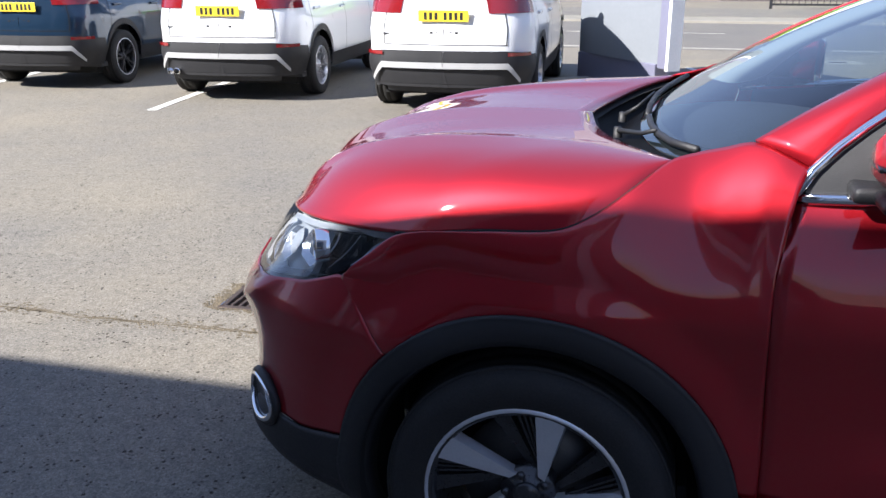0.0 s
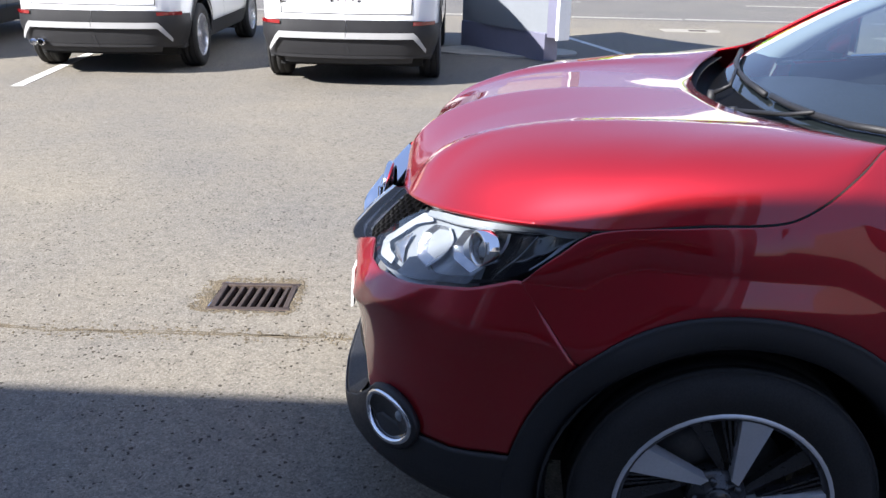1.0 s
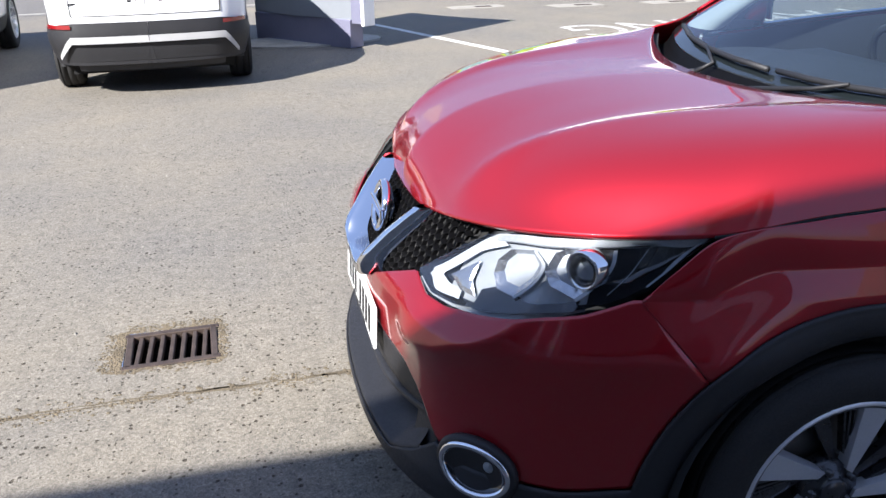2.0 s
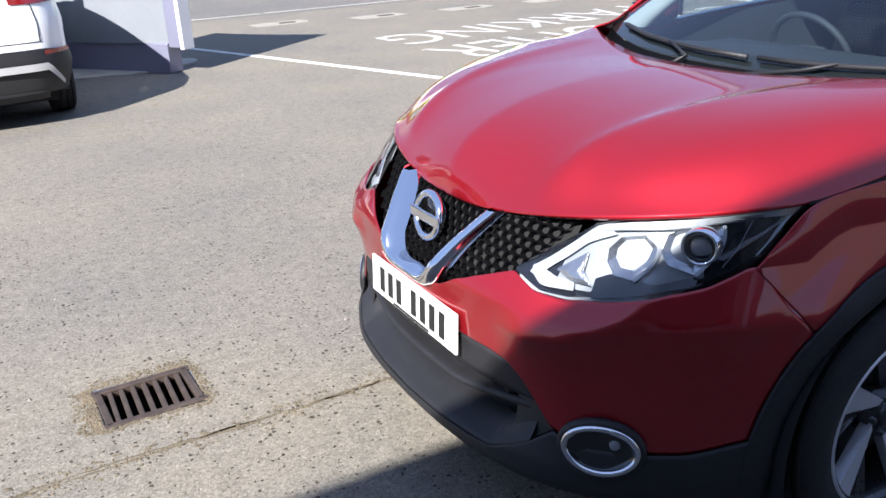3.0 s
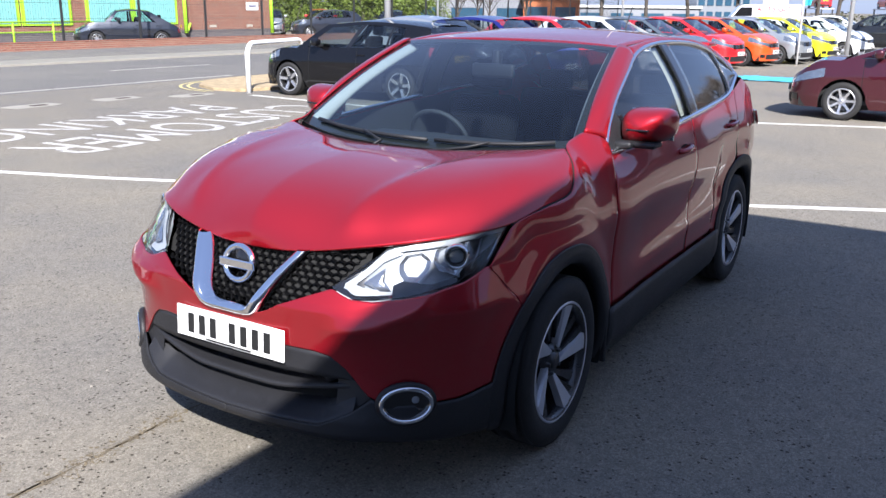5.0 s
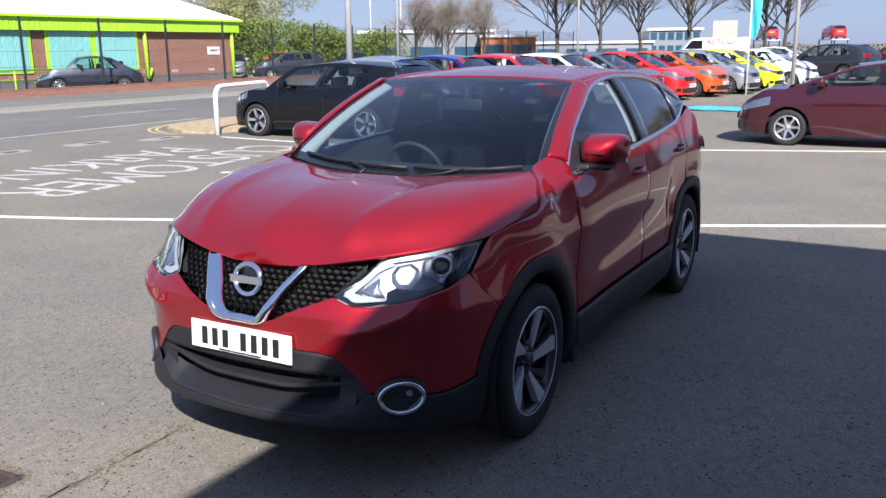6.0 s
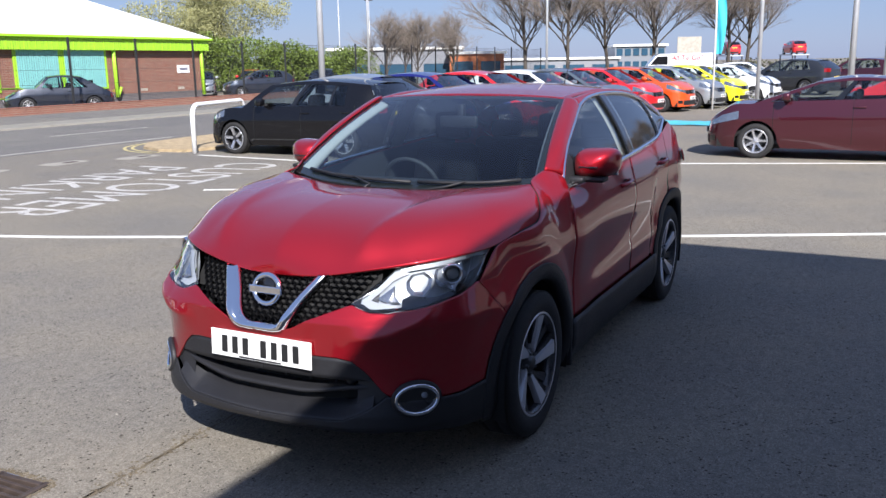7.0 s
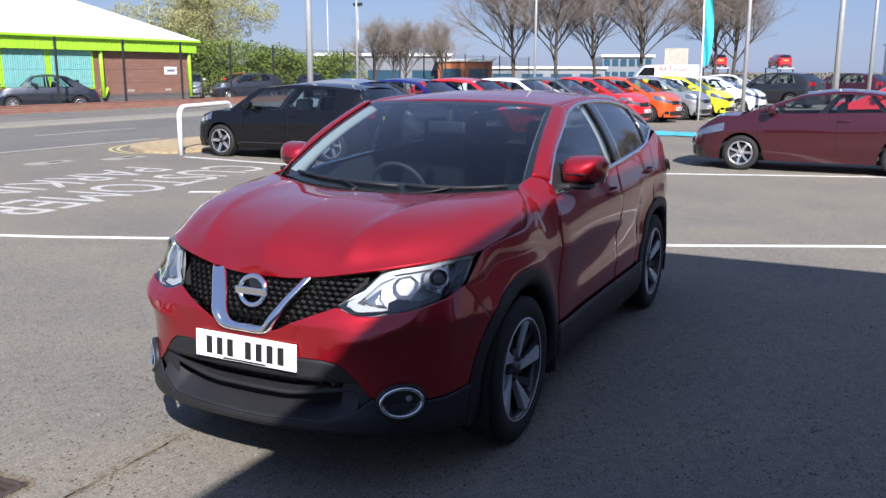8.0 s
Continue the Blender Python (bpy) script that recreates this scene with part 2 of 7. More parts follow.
P_navy = paint("dark_blue_car_paint", (0.008, 0.030, 0.065), 0.4, 0.3)
P_blue = paint("deep_blue_car_paint", (0.01, 0.012, 0.14), 0.3, 0.3)
P_silver = paint("silver_car_paint", (0.36, 0.38, 0.40), 0.6, 0.35)
P_grey = paint("grey_car_paint", (0.13, 0.155, 0.18), 0.5, 0.33)
P_flatred = paint("bright_red_car_paint", (0.55, 0.012, 0.016), 0.0, 0.35)
P_orange = paint("orange_car_paint", (0.68, 0.085, 0.012), 0.15, 0.35)
P_yellow = paint("yellow_car_paint", (0.72, 0.70, 0.01), 0.0, 0.35)
P_slate = paint("slate_car_paint", (0.018, 0.020, 0.025), 0.0, 0.6, 0.1)
P_ink = paint("ink_blue_car_paint", (0.02, 0.025, 0.04), 0.4, 0.33)


# ---- mesh helpers ----
HEART = [Vector((0.0, 0.0, 0.7))]  # middle of the car in hand: panes face away from it


def mesh_of(name, verts, faces, mat, smooth=True):
    me = bpy.data.meshes.new(name)
    if mat in PANES:
        v = [Vector(q) for q in verts]
        out = []
        for f in faces:
            c = sum((v[i] for i in f), Vector()) / len(f)
            d = (v[f[2]] - v[f[0]]).cross(v[f[3 if len(f) > 3 else 1]] - v[f[1 if len(f) > 3 else 0]])
            d = d if len(f) > 3 else -d
            out.append(tuple(f) if d.dot(c - HEART[0]) > 0 else tuple(f)[::-1])
        faces = out
    me.from_pydata([tuple(v) for v in verts], [], [tuple(f) for f in faces])
    me.materials.append(mat)
    if smooth:
        me.polygons.foreach_set("use_smooth", [True] * len(me.polygons))
    me.update()
    return me


def put(name, data, parent=None, label="", at=None):
    ob = new(name, data)
    if parent is not None:
        ob.parent = parent
    if at is not None:
        ob.matrix_basis = at
    if label:
        tagged(ob, label)
    return ob


def base(name, label, category, group="", at=None, kind=""):
    ob = new(name)
    ob.empty_display_size = 0.2
    if at is not None:
        ob.matrix_basis = at
    return tagged(ob, label, category, group, kind)


def spline(pts):
    """A smooth curve through a few points, run from 0 to 1 by length."""
    p = np.array(pts, float)
    d = np.concatenate([[0], np.cumsum(np.linalg.norm(np.diff(p, axis=0), axis=1))])
    t = d / d[-1]
    m = np.zeros_like(p)
    m[1:-1] = (p[2:] - p[:-2]) / (t[2:] - t[:-2])[:, None]
    m[0], m[-1] = (p[1] - p[0]) / t[1], (p[-1] - p[-2]) / (1 - t[-2])

    def f(u):
        u = min(max(u, 0.0), 1.0)
        i = min(int(np.searchsorted(t, u, side="right")) - 1, len(t) - 2)
        h = t[i + 1] - t[i]
        s = (u - t[i]) / h
        return (2 * s**3 - 3 * s**2 + 1) * p[i] + (s**3 - 2 * s**2 + s) * h * m[i] + (3 * s**2 - 2 * s**3) * p[i + 1] + (s**3 - s**2) * h * m[i + 1]
    return f


def lerp(a, b, k):
    return a + (b - a) * k


def smooth01(k):
    k = min(max(k, 0.0), 1.0)
    return k * k * (3 - 2 * k)


def grid(f, nu, nv, us=None):
    """Vertices and quads of a sheet f(u, v)."""
    us = [i / nu for i in range(nu + 1)] if us is None else us
    nu = len(us) - 1
    verts = [tuple(f(u, j / nv)) for u in us for j in range(nv + 1)]
    faces = [(i * (nv + 1) + j, (i + 1) * (nv + 1) + j, (i + 1) * (nv + 1) + j + 1, i * (nv + 1) + j + 1) for i in range(nu) for j in range(nv)]
    return verts, faces


def flip_y(vf):
    return [(x, -y, z) for x, y, z in vf[0]], [f[::-1] for f in vf[1]]


def join(*vfs):
    verts, faces = [], []
    for v, f in vfs:
        k = len(verts)
        verts += list(v)
        faces += [tuple(i + k for i in q) for q in f]
    return verts, faces


def box(cx, cy, cz, sx, sy, sz, bevel=0.0, m=None):
    """A block with chamfered edges, centre and full sizes."""
    bm = bmesh.new()
    bmesh.ops.create_cube(bm, size=1.0, matrix=Matrix.Translation((cx, cy, cz)) @ Matrix.Diagonal((sx, sy, sz, 1)))
    if bevel:
        bmesh.ops.bevel(bm, geom=bm.edges[:], offset=bevel, segments=2, profile=0.5, affect="EDGES")
    if m is not None:
        bmesh.ops.transform(bm, matrix=m, verts=bm.verts[:])
    bm.verts.index_update()
    out = [tuple(v.co) for v in bm.verts], [tuple(v.index for v in f.verts) for f in bm.faces]
    bm.free()
    return out


def tube(pts, r, n=8, closed=False, taper=None):
    """A round bar along points."""
    p = [Vector(q) for q in pts]
    verts, faces = [], []
    up = Vector((0, 0, 1))
    prev = None
    for i, q in enumerate(p):
        a = p[(i - 1) % len(p)] if (i or closed) else q
        b = p[(i + 1) % len(p)] if (i < len(p) - 1 or closed) else q
        d = (b - a).normalized()
        side = prev - d * prev.dot(d) if prev is not None else d.cross(up)
        if side.length < 1e-4:
            side = d.cross(Vector((1, 0, 0)))
        side.normalize()
        prev = side
        w = d.cross(side)
        rr = r if taper is None else lerp(r, taper, i / max(1, len(p) - 1))
        verts += [tuple(q + (side * math.cos(k * 2 * math.pi / n) + w * math.sin(k * 2 * math.pi / n)) * rr) for k in range(n)]
    rings = len(p)
    for i in range(rings if closed else rings - 1):
        j = (i + 1) % rings
        faces += [(i * n + k, i * n + (k + 1) % n, j * n + (k + 1) % n, j * n + k) for k in range(n)]
    if not closed:
        faces += [tuple(range(n))[::-1], tuple((rings - 1) * n + k for k in range(n))]
    return verts, faces


def lathe(profile, n=48, axis="y"):
    """A turned body: profile of (radius, along)."""
    verts = []
    for k in range(n):
        a = 2 * math.pi * k / n
        verts += [(r * math.cos(a), h, r * math.sin(a)) if axis == "y" else (r * math.cos(a), r * math.sin(a), h) for r, h in profile]
    m = len(profile)
    faces = [(k * m + i, k * m + i + 1, ((k + 1) % n) * m + i + 1, ((k + 1) % n) * m + i) for k in range(n) for i in range(m - 1)]
    return verts, faces


def moved(vf, m):
    return [tuple(m @ Vector(v)) for v in vf[0]], vf[1]


def slab(poly, z0, z1):
    """A flat plate with upright edges from a plan outline."""
    n = len(poly)
    verts = [(x, y, z0) for x, y in poly] + [(x, y, z1) for x, y in poly]
    faces = [tuple(range(n))[::-1], tuple(range(n, 2 * n))] + [(i, (i + 1) % n, n + (i + 1) % n, n + i) for i in range(n)]
    return verts, faces


def stripe(a, b, w, z=0.004):
    a, b = Vector((*a, 0)), Vector((*b, 0))
    s = (b - a).normalized().cross(Vector((0, 0, 1))) * w / 2
    return slab([tuple((a + s)[:2]), tuple((b + s)[:2]), tuple((b - s)[:2]), tuple((a - s)[:2])][::-1], 0.0005, z)

# ---- ground, road, markings ----
def slab_thing(name, poly, z0, z1, mat, label, category="", kind="structure", parent=None):
    v, f = slab(poly, z0, z1)
    ob = put(name, mesh_of(name, v, f, mat, smooth=False), parent)
    return tagged(ob, label, category, kind=kind)


def rect(x0, y0, x1, y1):
    return [(x0, y0), (x1, y0), (x1, y1), (x0, y1)]


# grate pit: the ground sheet leaves an opening for it
GX0, GX1, GY0, GY1 = -1.735, -1.385, 0.80, 1.10
xs = [-1500, -60, GX0, GX1, 60, 1500]
ys = [-1500, -60, GY0, GY1, 60, 1500]
gv = [(x, y, 0.0) for x in xs for y in ys]
gf = [(i * 6 + j, (i + 1) * 6 + j, (i + 1) * 6 + j + 1, i * 6 + j + 1) for i in range(5) for j in range(5) if not (i == 2 and j == 2)]
tagged(put("ground", mesh_of("ground", gv, gf, M_lot, False)), "worn pale grey asphalt of a car dealer's lot", "ground", kind="structure")
slab_thing("road", rect(-120, 13.7, 220, 20.6), -0.02, 0.004, M_road, "smooth grey asphalt road beside the lot", "road")
slab_thing("pavement", rect(-120, 22.5, 220, 26.64), -0.05, 0.05, M_footway, "grey asphalt footway behind the road", "pavement")
slab_thing("verge_strip", rect(-120, 20.75, 220, 22.5), -0.05, 0.045, M_pave, "pale dusty verge strip along the road", "verge")
slab_thing("kerb", rect(-120, 20.6, 220, 20.75), -0.05, 0.06, M_kerb, "pale concrete kerb along the road", "kerb")


def marking(name, a, b, w, label, mat=M_line, z=0.004):
    v, f = stripe(a, b, w, z)
    return tagged(put(name, mesh_of(name, v, f, mat, False)), label, "road marking", "painted lines", "structure")


marking("bay_line", (0.55, 11.0), (2.52, 5.35), 0.10, "long white painted bay line on asphalt")
marking("bay_line", (2.52, 5.35), (5.05, -0.54), 0.10, "long white painted bay line on asphalt")
marking("bay_line", (5.05, -0.54), (7.6, -5.8), 0.10, "long white painted bay line on asphalt")
marking("bay_line", (10.9, 1.95), (14.2, -7.1), 0.10, "white painted bay line beside a maroon car")
marking("bay_line", (-5.18, 5.75), (-5.75, 10.5), 0.11, "worn white bay line between parked cars")
marking("bay_line", (-8.3, 6.4), (-9.1, 10.5), 0.11, "worn white bay line between parked cars")
marking("bay_line", (5.78, 6.47), (6.15, 5.75), 0.10, "short white painted dash on asphalt")
marking("bay_line", (9.62, 10.1), (9.35, 6.0), 0.10, "white bay line beside a black hatchback")
for k in range(7):
    x0 = -22 + k * 5.0
    marking("road_edge_line", (x0, 14.02 + 0.0 * k), (x0 + 4.92, 14.0), 0.12, "thin white edge line on the road", M_wornline, 0.009)
for k in range(9):
    x0 = -30 + k * 7.0
    marking("centre_line", (x0, 17.4), (x0 + 3.4, 17.4), 0.10, "faded white centre dash on the road", M_wornline, 0.009)


# sandy corner island with double yellow lines
def blob(cx, cy, rx, ry, n=26, seed=3):
    r = random.Random(seed)
    return [(cx + rx * math.cos(a) * r.uniform(0.93, 1.07), cy + ry * math.sin(a) * r.uniform(0.93, 1.07)) for a in (2 * math.pi * k / n for k in range(n))]


slab_thing("gravel_island", [(9.95, 10.75), (11.2, 10.35), (16.5, 9.9), (16.5, 13.0), (12.2, 13.1), (11.0, 12.9), (10.2, 12.2), (9.85, 11.4)], 0.0, 0.06, M_gravel, "sandy worn verge at the corner of the lot", "verge")
arc = [Vector((9.55 + 1.9 * (1 - math.cos(a)), 11.3 + 1.95 * math.sin(a), 0)) for a in (math.pi * k / 28 for k in range(15))]
for off in (0.0, 0.16):
    pts = [(p.x + off, p.y - off * 0.4, 0.006) for p in arc]
    v, f = [], []
    for i, q in enumerate(pts):
        a, b = Vector(pts[max(0, i - 1)]), Vector(pts[min(len(pts) - 1, i + 1)])
        s = (b - a).normalized().cross(Vector((0, 0, 1))) * 0.035
        v += [tuple(Vector(q) + s), tuple(Vector(q) - s)]
        if i:
            f.append((2 * i - 2, 2 * i - 1, 2 * i + 1, 2 * i))
    tagged(put("yellow_line", mesh_of("yellow_line", v, f, M_yline, False)), "curved faded yellow line round a corner", "road marking", "yellow lines", "structure")


# service covers in pale concrete surrounds
def cover(x, y, s=0.44, rz=0.0):
    m = pose(x, y, 0, 0, 0, rz)
    ob = base("access_cover", "small dark iron cover in a pale concrete surround", "manhole cover", "access covers", m, "")
    q = random.Random(int(x * 10))
    edge = [(-1.0, -0.5), (-0.3, -0.58), (0.5, -0.5), (1.0, -0.42), (1.05, 0.1), (0.9, 0.5), (0.1, 0.46), (-0.6, 0.52), (-1.05, 0.3)]
    v, f = slab([(s * a * q.uniform(0.9, 1.1), s * b * q.uniform(0.9, 1.1)) for a, b in edge], -0.01, 0.004)
    put("surround", mesh_of("surround", v, f, M_kerb, False), ob)
    v, f = box(0.10, -0.04, 0.006, s * 0.62, s * 0.30, 0.012, 0.004)
    put("lid", mesh_of("lid", v, f, M_iron, False), ob, "dark iron lid")
    return ob


for x, y in ((2.71, 12.2), (4.32, 11.8), (5.95, 11.66), (7.6, 11.55), (8.9, 11.0)):
    cover(x, y)

# drain grate: frame, seven sloping bars, pit
grate = base("drain_grate", "rusty cast iron drain grate let into asphalt", "drain", at=pose((GX0 + GX1) / 2, (GY0 + GY1) / 2, 0, 0, 0, 2.5))
hx, hy = (GX1 - GX0) / 2 - 0.004, (GY1 - GY0) / 2 - 0.004
pit = join(box(0, 0, -0.30, 2 * hx, 2 * hy, 0.01), box(-hx, 0, -0.15, 0.01, 2 * hy, 0.3), box(hx, 0, -0.15, 0.01, 2 * hy, 0.3), box(0, -hy, -0.15, 2 * hx, 0.01, 0.3), box(0, hy, -0.15, 2 * hx, 0.01, 0.3))
put("pit", mesh_of("pit", *pit, M_void, False), grate)
fr = join(box(0, hy - 0.014, -0.012, 2 * hx + 0.02, 0.03, 0.034, 0.004), box(0, -hy + 0.014, -0.012, 2 * hx + 0.02, 0.03, 0.034, 0.004), box(-hx + 0.012, 0, -0.012, 0.026, 2 * hy - 0.03, 0.034, 0.004), box(hx - 0.012, 0, -0.012, 0.026, 2 * hy - 0.03, 0.034, 0.004))
put("frame", mesh_of("frame", *fr, M_iron, False), grate)
bar_me = mesh_of("bar", *box(0, 0, -0.016, 0.017, 2 * hy - 0.055, 0.03, 0.004), M_iron, False)
for k in range(7):
    put("bar", bar_me, grate, at=pose(-hx + 0.048 + k * (2 * hx - 0.096) / 6, 0, 0, 0, 0, -3))


# joint across the lot, open and dirty
def joint_strip(x0, x1, y0, y1, w, seed):
    r = random.Random(seed)
    n = 150
    v, f = [], []
    for i in range(n + 1):
        k = i / n
        x, y = lerp(x0, x1, k), lerp(y0, y1, k) + 0.035 * noise.noise((k * 9, seed, 0)) + 0.012 * noise.noise((k * 60, seed, 3))
        ww = w * max(0.12, 0.5 + 1.1 * noise.noise((k * 30, seed, 8)) + r.uniform(-0.25, 0.25))
        v += [(x, y - ww, 0.0015), (x, y + ww, 0.0015)]
        if i:
            f.append((2 * i - 2, 2 * i, 2 * i + 1, 2 * i - 1))
    return v, f


for (x0, x1, y0, y1, w, s) in ((-7.0, 0.2, 0.46, 0.60, 0.013, 4), (-6.0, -0.8, 0.50, 0.585, 0.007, 11), (0.2, 6.0, 0.60, 0.75, 0.012, 6)):
    tagged(put("asphalt_joint", mesh_of("asphalt_joint", *joint_strip(x0, x1, y0, y1, w, s), M_dirt, False)), "ragged dirty joint in the asphalt", "crack", "asphalt joints", "structure")

# dirt and loosened stone along the joint and round the grate
r = random.Random(77)
dv, df = [], []
gxm, gym = (GX0 + GX1) / 2, (GY0 + GY1) / 2
for k in range(5200):
    if k % 4:
        x = r.uniform(-6.5, 0.6)
        y = lerp(0.46, 0.60, (x + 7.0) / 7.2) + 0.035 * noise.noise(((x + 7.0) / 7.2 * 9, 4, 0)) + r.gauss(0, 0.035)
        if noise.noise((x * 3.1, 5, 1)) + 0.25 * noise.noise((x * 11, 2, 1)) < r.uniform(-0.5, 0.35):
            continue
    else:
        s, d = r.uniform(-1, 1), abs(r.gauss(0, 0.035)) + 0.004
        x, y = [(GX0 - d, gym + 0.17 * s), (GX1 + d * 0.5, gym + 0.15 * s), (gxm + 0.19 * s, GY1 + d), (gxm + 0.19 * s, GY0 - d * 0.5)][r.choice([0, 0, 0, 1, 2, 2, 3])]
    s = r.choice([0.003, 0.004, 0.005, 0.008])
    i, n = len(dv), 5
    a = r.uniform(0, 6.28)
    dv += [(x + s * math.cos(a + q * 1.257) * r.uniform(0.6, 1.5), y + s * math.sin(a + q * 1.257) * r.uniform(0.6, 1.3), 0.0012) for q in range(n)] + [(x, y, 0.002 + s * 0.25)]
    df += [(i + q, i + (q + 1) % n, i + n) for q in range(n)]
tagged(put("joint_dirt", mesh_of("joint_dirt", dv, df, M_dirt, False)), "dark dirt along a joint and round a grate", "dirt", kind="stuff")

# bits of grit and stones lying on the lot
r = random.Random(12)
gv, gf = [], []
for k in range(420):
    x, y, s = r.uniform(-6.5, 1.0), r.uniform(-2.2, 6.0), r.choice([0.004, 0.005, 0.006, 0.009])
    if GX0 - 0.02 < x < GX1 + 0.02 and GY0 - 0.02 < y < GY1 + 0.02:
        continue
    i = len(gv)
    a = r.uniform(0, 6.28)
    gv += [(x + s * math.cos(a + q * 2.09) * r.uniform(0.7, 1.3), y + s * math.sin(a + q * 2.09) * r.uniform(0.7, 1.3), 0.0) for q in range(3)] + [(x, y, s * 0.9)]
    gf += [(i, i + 1, i + 3), (i + 1, i + 2, i + 3), (i + 2, i, i + 3)]
tagged(put("grit", mesh_of("grit", gv, gf, material("loose_grit", (0.20, 0.185, 0.16), 0.9, vary=0.4, scale=3), False)), "loose stones and grit on asphalt", "gravel", kind="stuff")

# ---- showroom whose shadow lies over the lot ----
BH = 4.2
BX, BY = 4.68 - 1.05 * BH, 0.09 - 0.87 * BH
M_clad = material("grey_showroom_cladding", (0.32, 0.32, 0.32), 0.45, vary=0.06, scale=1.5)
sv, sf = box(BX - 17.0, BY - 8.0, BH / 2, 34.0, 16.0, BH)
shop = base("showroom", "tall grey clad car showroom with glazed front", "building", at=pose(0, 0, 0))
put("wall", mesh_of("wall", sv, sf, M_clad, False), shop)
for k in range(9):
    x = BX - 1.9 - k * 3.3
    put("window", mesh_of("window", *box(x, BY + 0.02, 1.70, 2.6, 0.03, 2.2), M_gloss_black, False), shop, "dark glazed showroom pane")
    put("mullion", mesh_of("mullion", *box(x + 1.65, BY + 0.05, 1.75, 0.12, 0.1, 3.3, 0.01), M_white, False), shop)
put("fascia", mesh_of("fascia", *box(BX - 17.0, BY + 0.06, BH - 0.35, 34.0, 0.12, 0.45), M_white, False), shop)

# unseen brick block across from the showroom, added to darken the car's shaded side
yard = base("workshop", "unseen plain dark brick block added to cut low sky light", "building", at=pose(28.0, -19.5, 0))
put("wall", mesh_of("wall", *box(0, 0, 3.3, 36.0, 9.0, 6.6), M_blue_brick, False), yard)
put("parapet", mesh_of("parapet", *box(0, 0, 6.68, 36.3, 9.3, 0.16, 0.02), M_concrete, False), yard)
for k in range(7):
    w = put("window", mesh_of("window", *box(-15.0 + k * 5.0, 4.52, 2.2, 2.4, 0.06, 1.4, 0.01), M_white, False), yard, "white framed window")
    put("pane", mesh_of("pane", *box(-15.0 + k * 5.0, 4.56, 2.2, 2.2, 0.03, 1.2), M_gloss_black, False), w)

# ---- freestanding sign panel ----
sign = base("sign_panel", "pale grey freestanding sign panel on a dark base", "sign")
a, b = Vector((-0.95, 9.75, 0)), Vector((0.15, 8.32, 0))
d = (b - a).normalized()
nrm = Vector((-d.y, d.x, 0))


def panel_sheet(u, v):
    p = a + (b - a) * u - nrm * 0.16 * math.sin(math.pi * u) * 0.5
    return p.x, p.y, lerp(0.34, 2.25, v)


front = grid(panel_sheet, 16, 2)
back = [(x + nrm.x * 0.14, y + nrm.y * 0.14, z) for x, y, z in front[0]], [q[::-1] for q in front[1]]
put("face", mesh_of("face", *join(front, back), M_panel), sign)
put("post", mesh_of("post", *box(0, 0, 1.27, 0.17, 0.17, 1.96, 0.012, Matrix.Translation(b + d * 0.06 + nrm * 0.07) @ Matrix.Rotation(math.atan2(d.y, d.x), 4, "Z")), M_panel_edge, False), sign, "dark lilac-grey edge post")
put("edge", mesh_of("edge", *box(0, 0, 1.27, 0.05, 0.19, 2.0, 0.008, Matrix.Translation(b + d * 0.17 + nrm * 0.07) @ Matrix.Rotation(math.atan2(d.y, d.x), 4, "Z")), M_white, False), sign, "white edge strip")
put("plinth", mesh_of("plinth", *box(0, 0, 0.17, 1.75, 0.22, 0.34, 0.01, Matrix.Translation((a + b) / 2 + nrm * 0.07) @ Matrix.Rotation(math.atan2(d.y, d.x), 4, "Z")), M_panel_edge, False), sign)
put("footing", mesh_of("footing", *slab(blob(-0.38, 9.1, 0.95, 0.5, 20, 5), -0.01, 0.02), M_concrete, False), sign)

# ---- white hoop barrier ----
hoop = base("hoop_barrier", "white painted steel hoop barrier on sandy verge", "barrier")
P0, P1 = Vector((9.87, 10.42, 0)), Vector((12.4, 11.2, 0))
dd = (P1 - P0)
path = [P0 + dd * 0, P0 + Vector((0, 0, 0.75))] + [P0 + dd.normalized() * (0.22 * (1 - math.cos(q))) + Vector((0, 0, 0.75 + 0.22 * math.sin(q))) for q in (0.4, 0.8, 1.2, 1.57)]
path += [P1 - dd.normalized() * (0.22 * (1 - math.cos(q))) + Vector((0, 0, 0.75 + 0.22 * math.sin(q))) for q in (1.57, 1.2, 0.8, 0.4)] + [P1 + Vector((0, 0, 0.75)), P1]
put("rail", mesh_of("rail", *tube(path, 0.05, 10), M_white), hoop)

# blue tarpaulin lying on the lot
tv, tf = grid(lambda u, v: (20.0 + 1.5 * u + 0.15 * noise.noise((u * 5, v * 5, 1)), 3.6 - 2.1 * v + 0.2 * noise.noise((u * 4, v * 4, 6)), 0.02 + 0.05 * abs(noise.noise((u * 7, v * 7, 2)))), 14, 18)
tagged(put("tarpaulin", mesh_of("tarpaulin", tv, tf, material("turquoise_tarpaulin", (0.08, 0.42, 0.52), 0.5, vary=0.15, scale=4))), "crumpled turquoise tarpaulin lying on the asphalt", "tarpaulin")


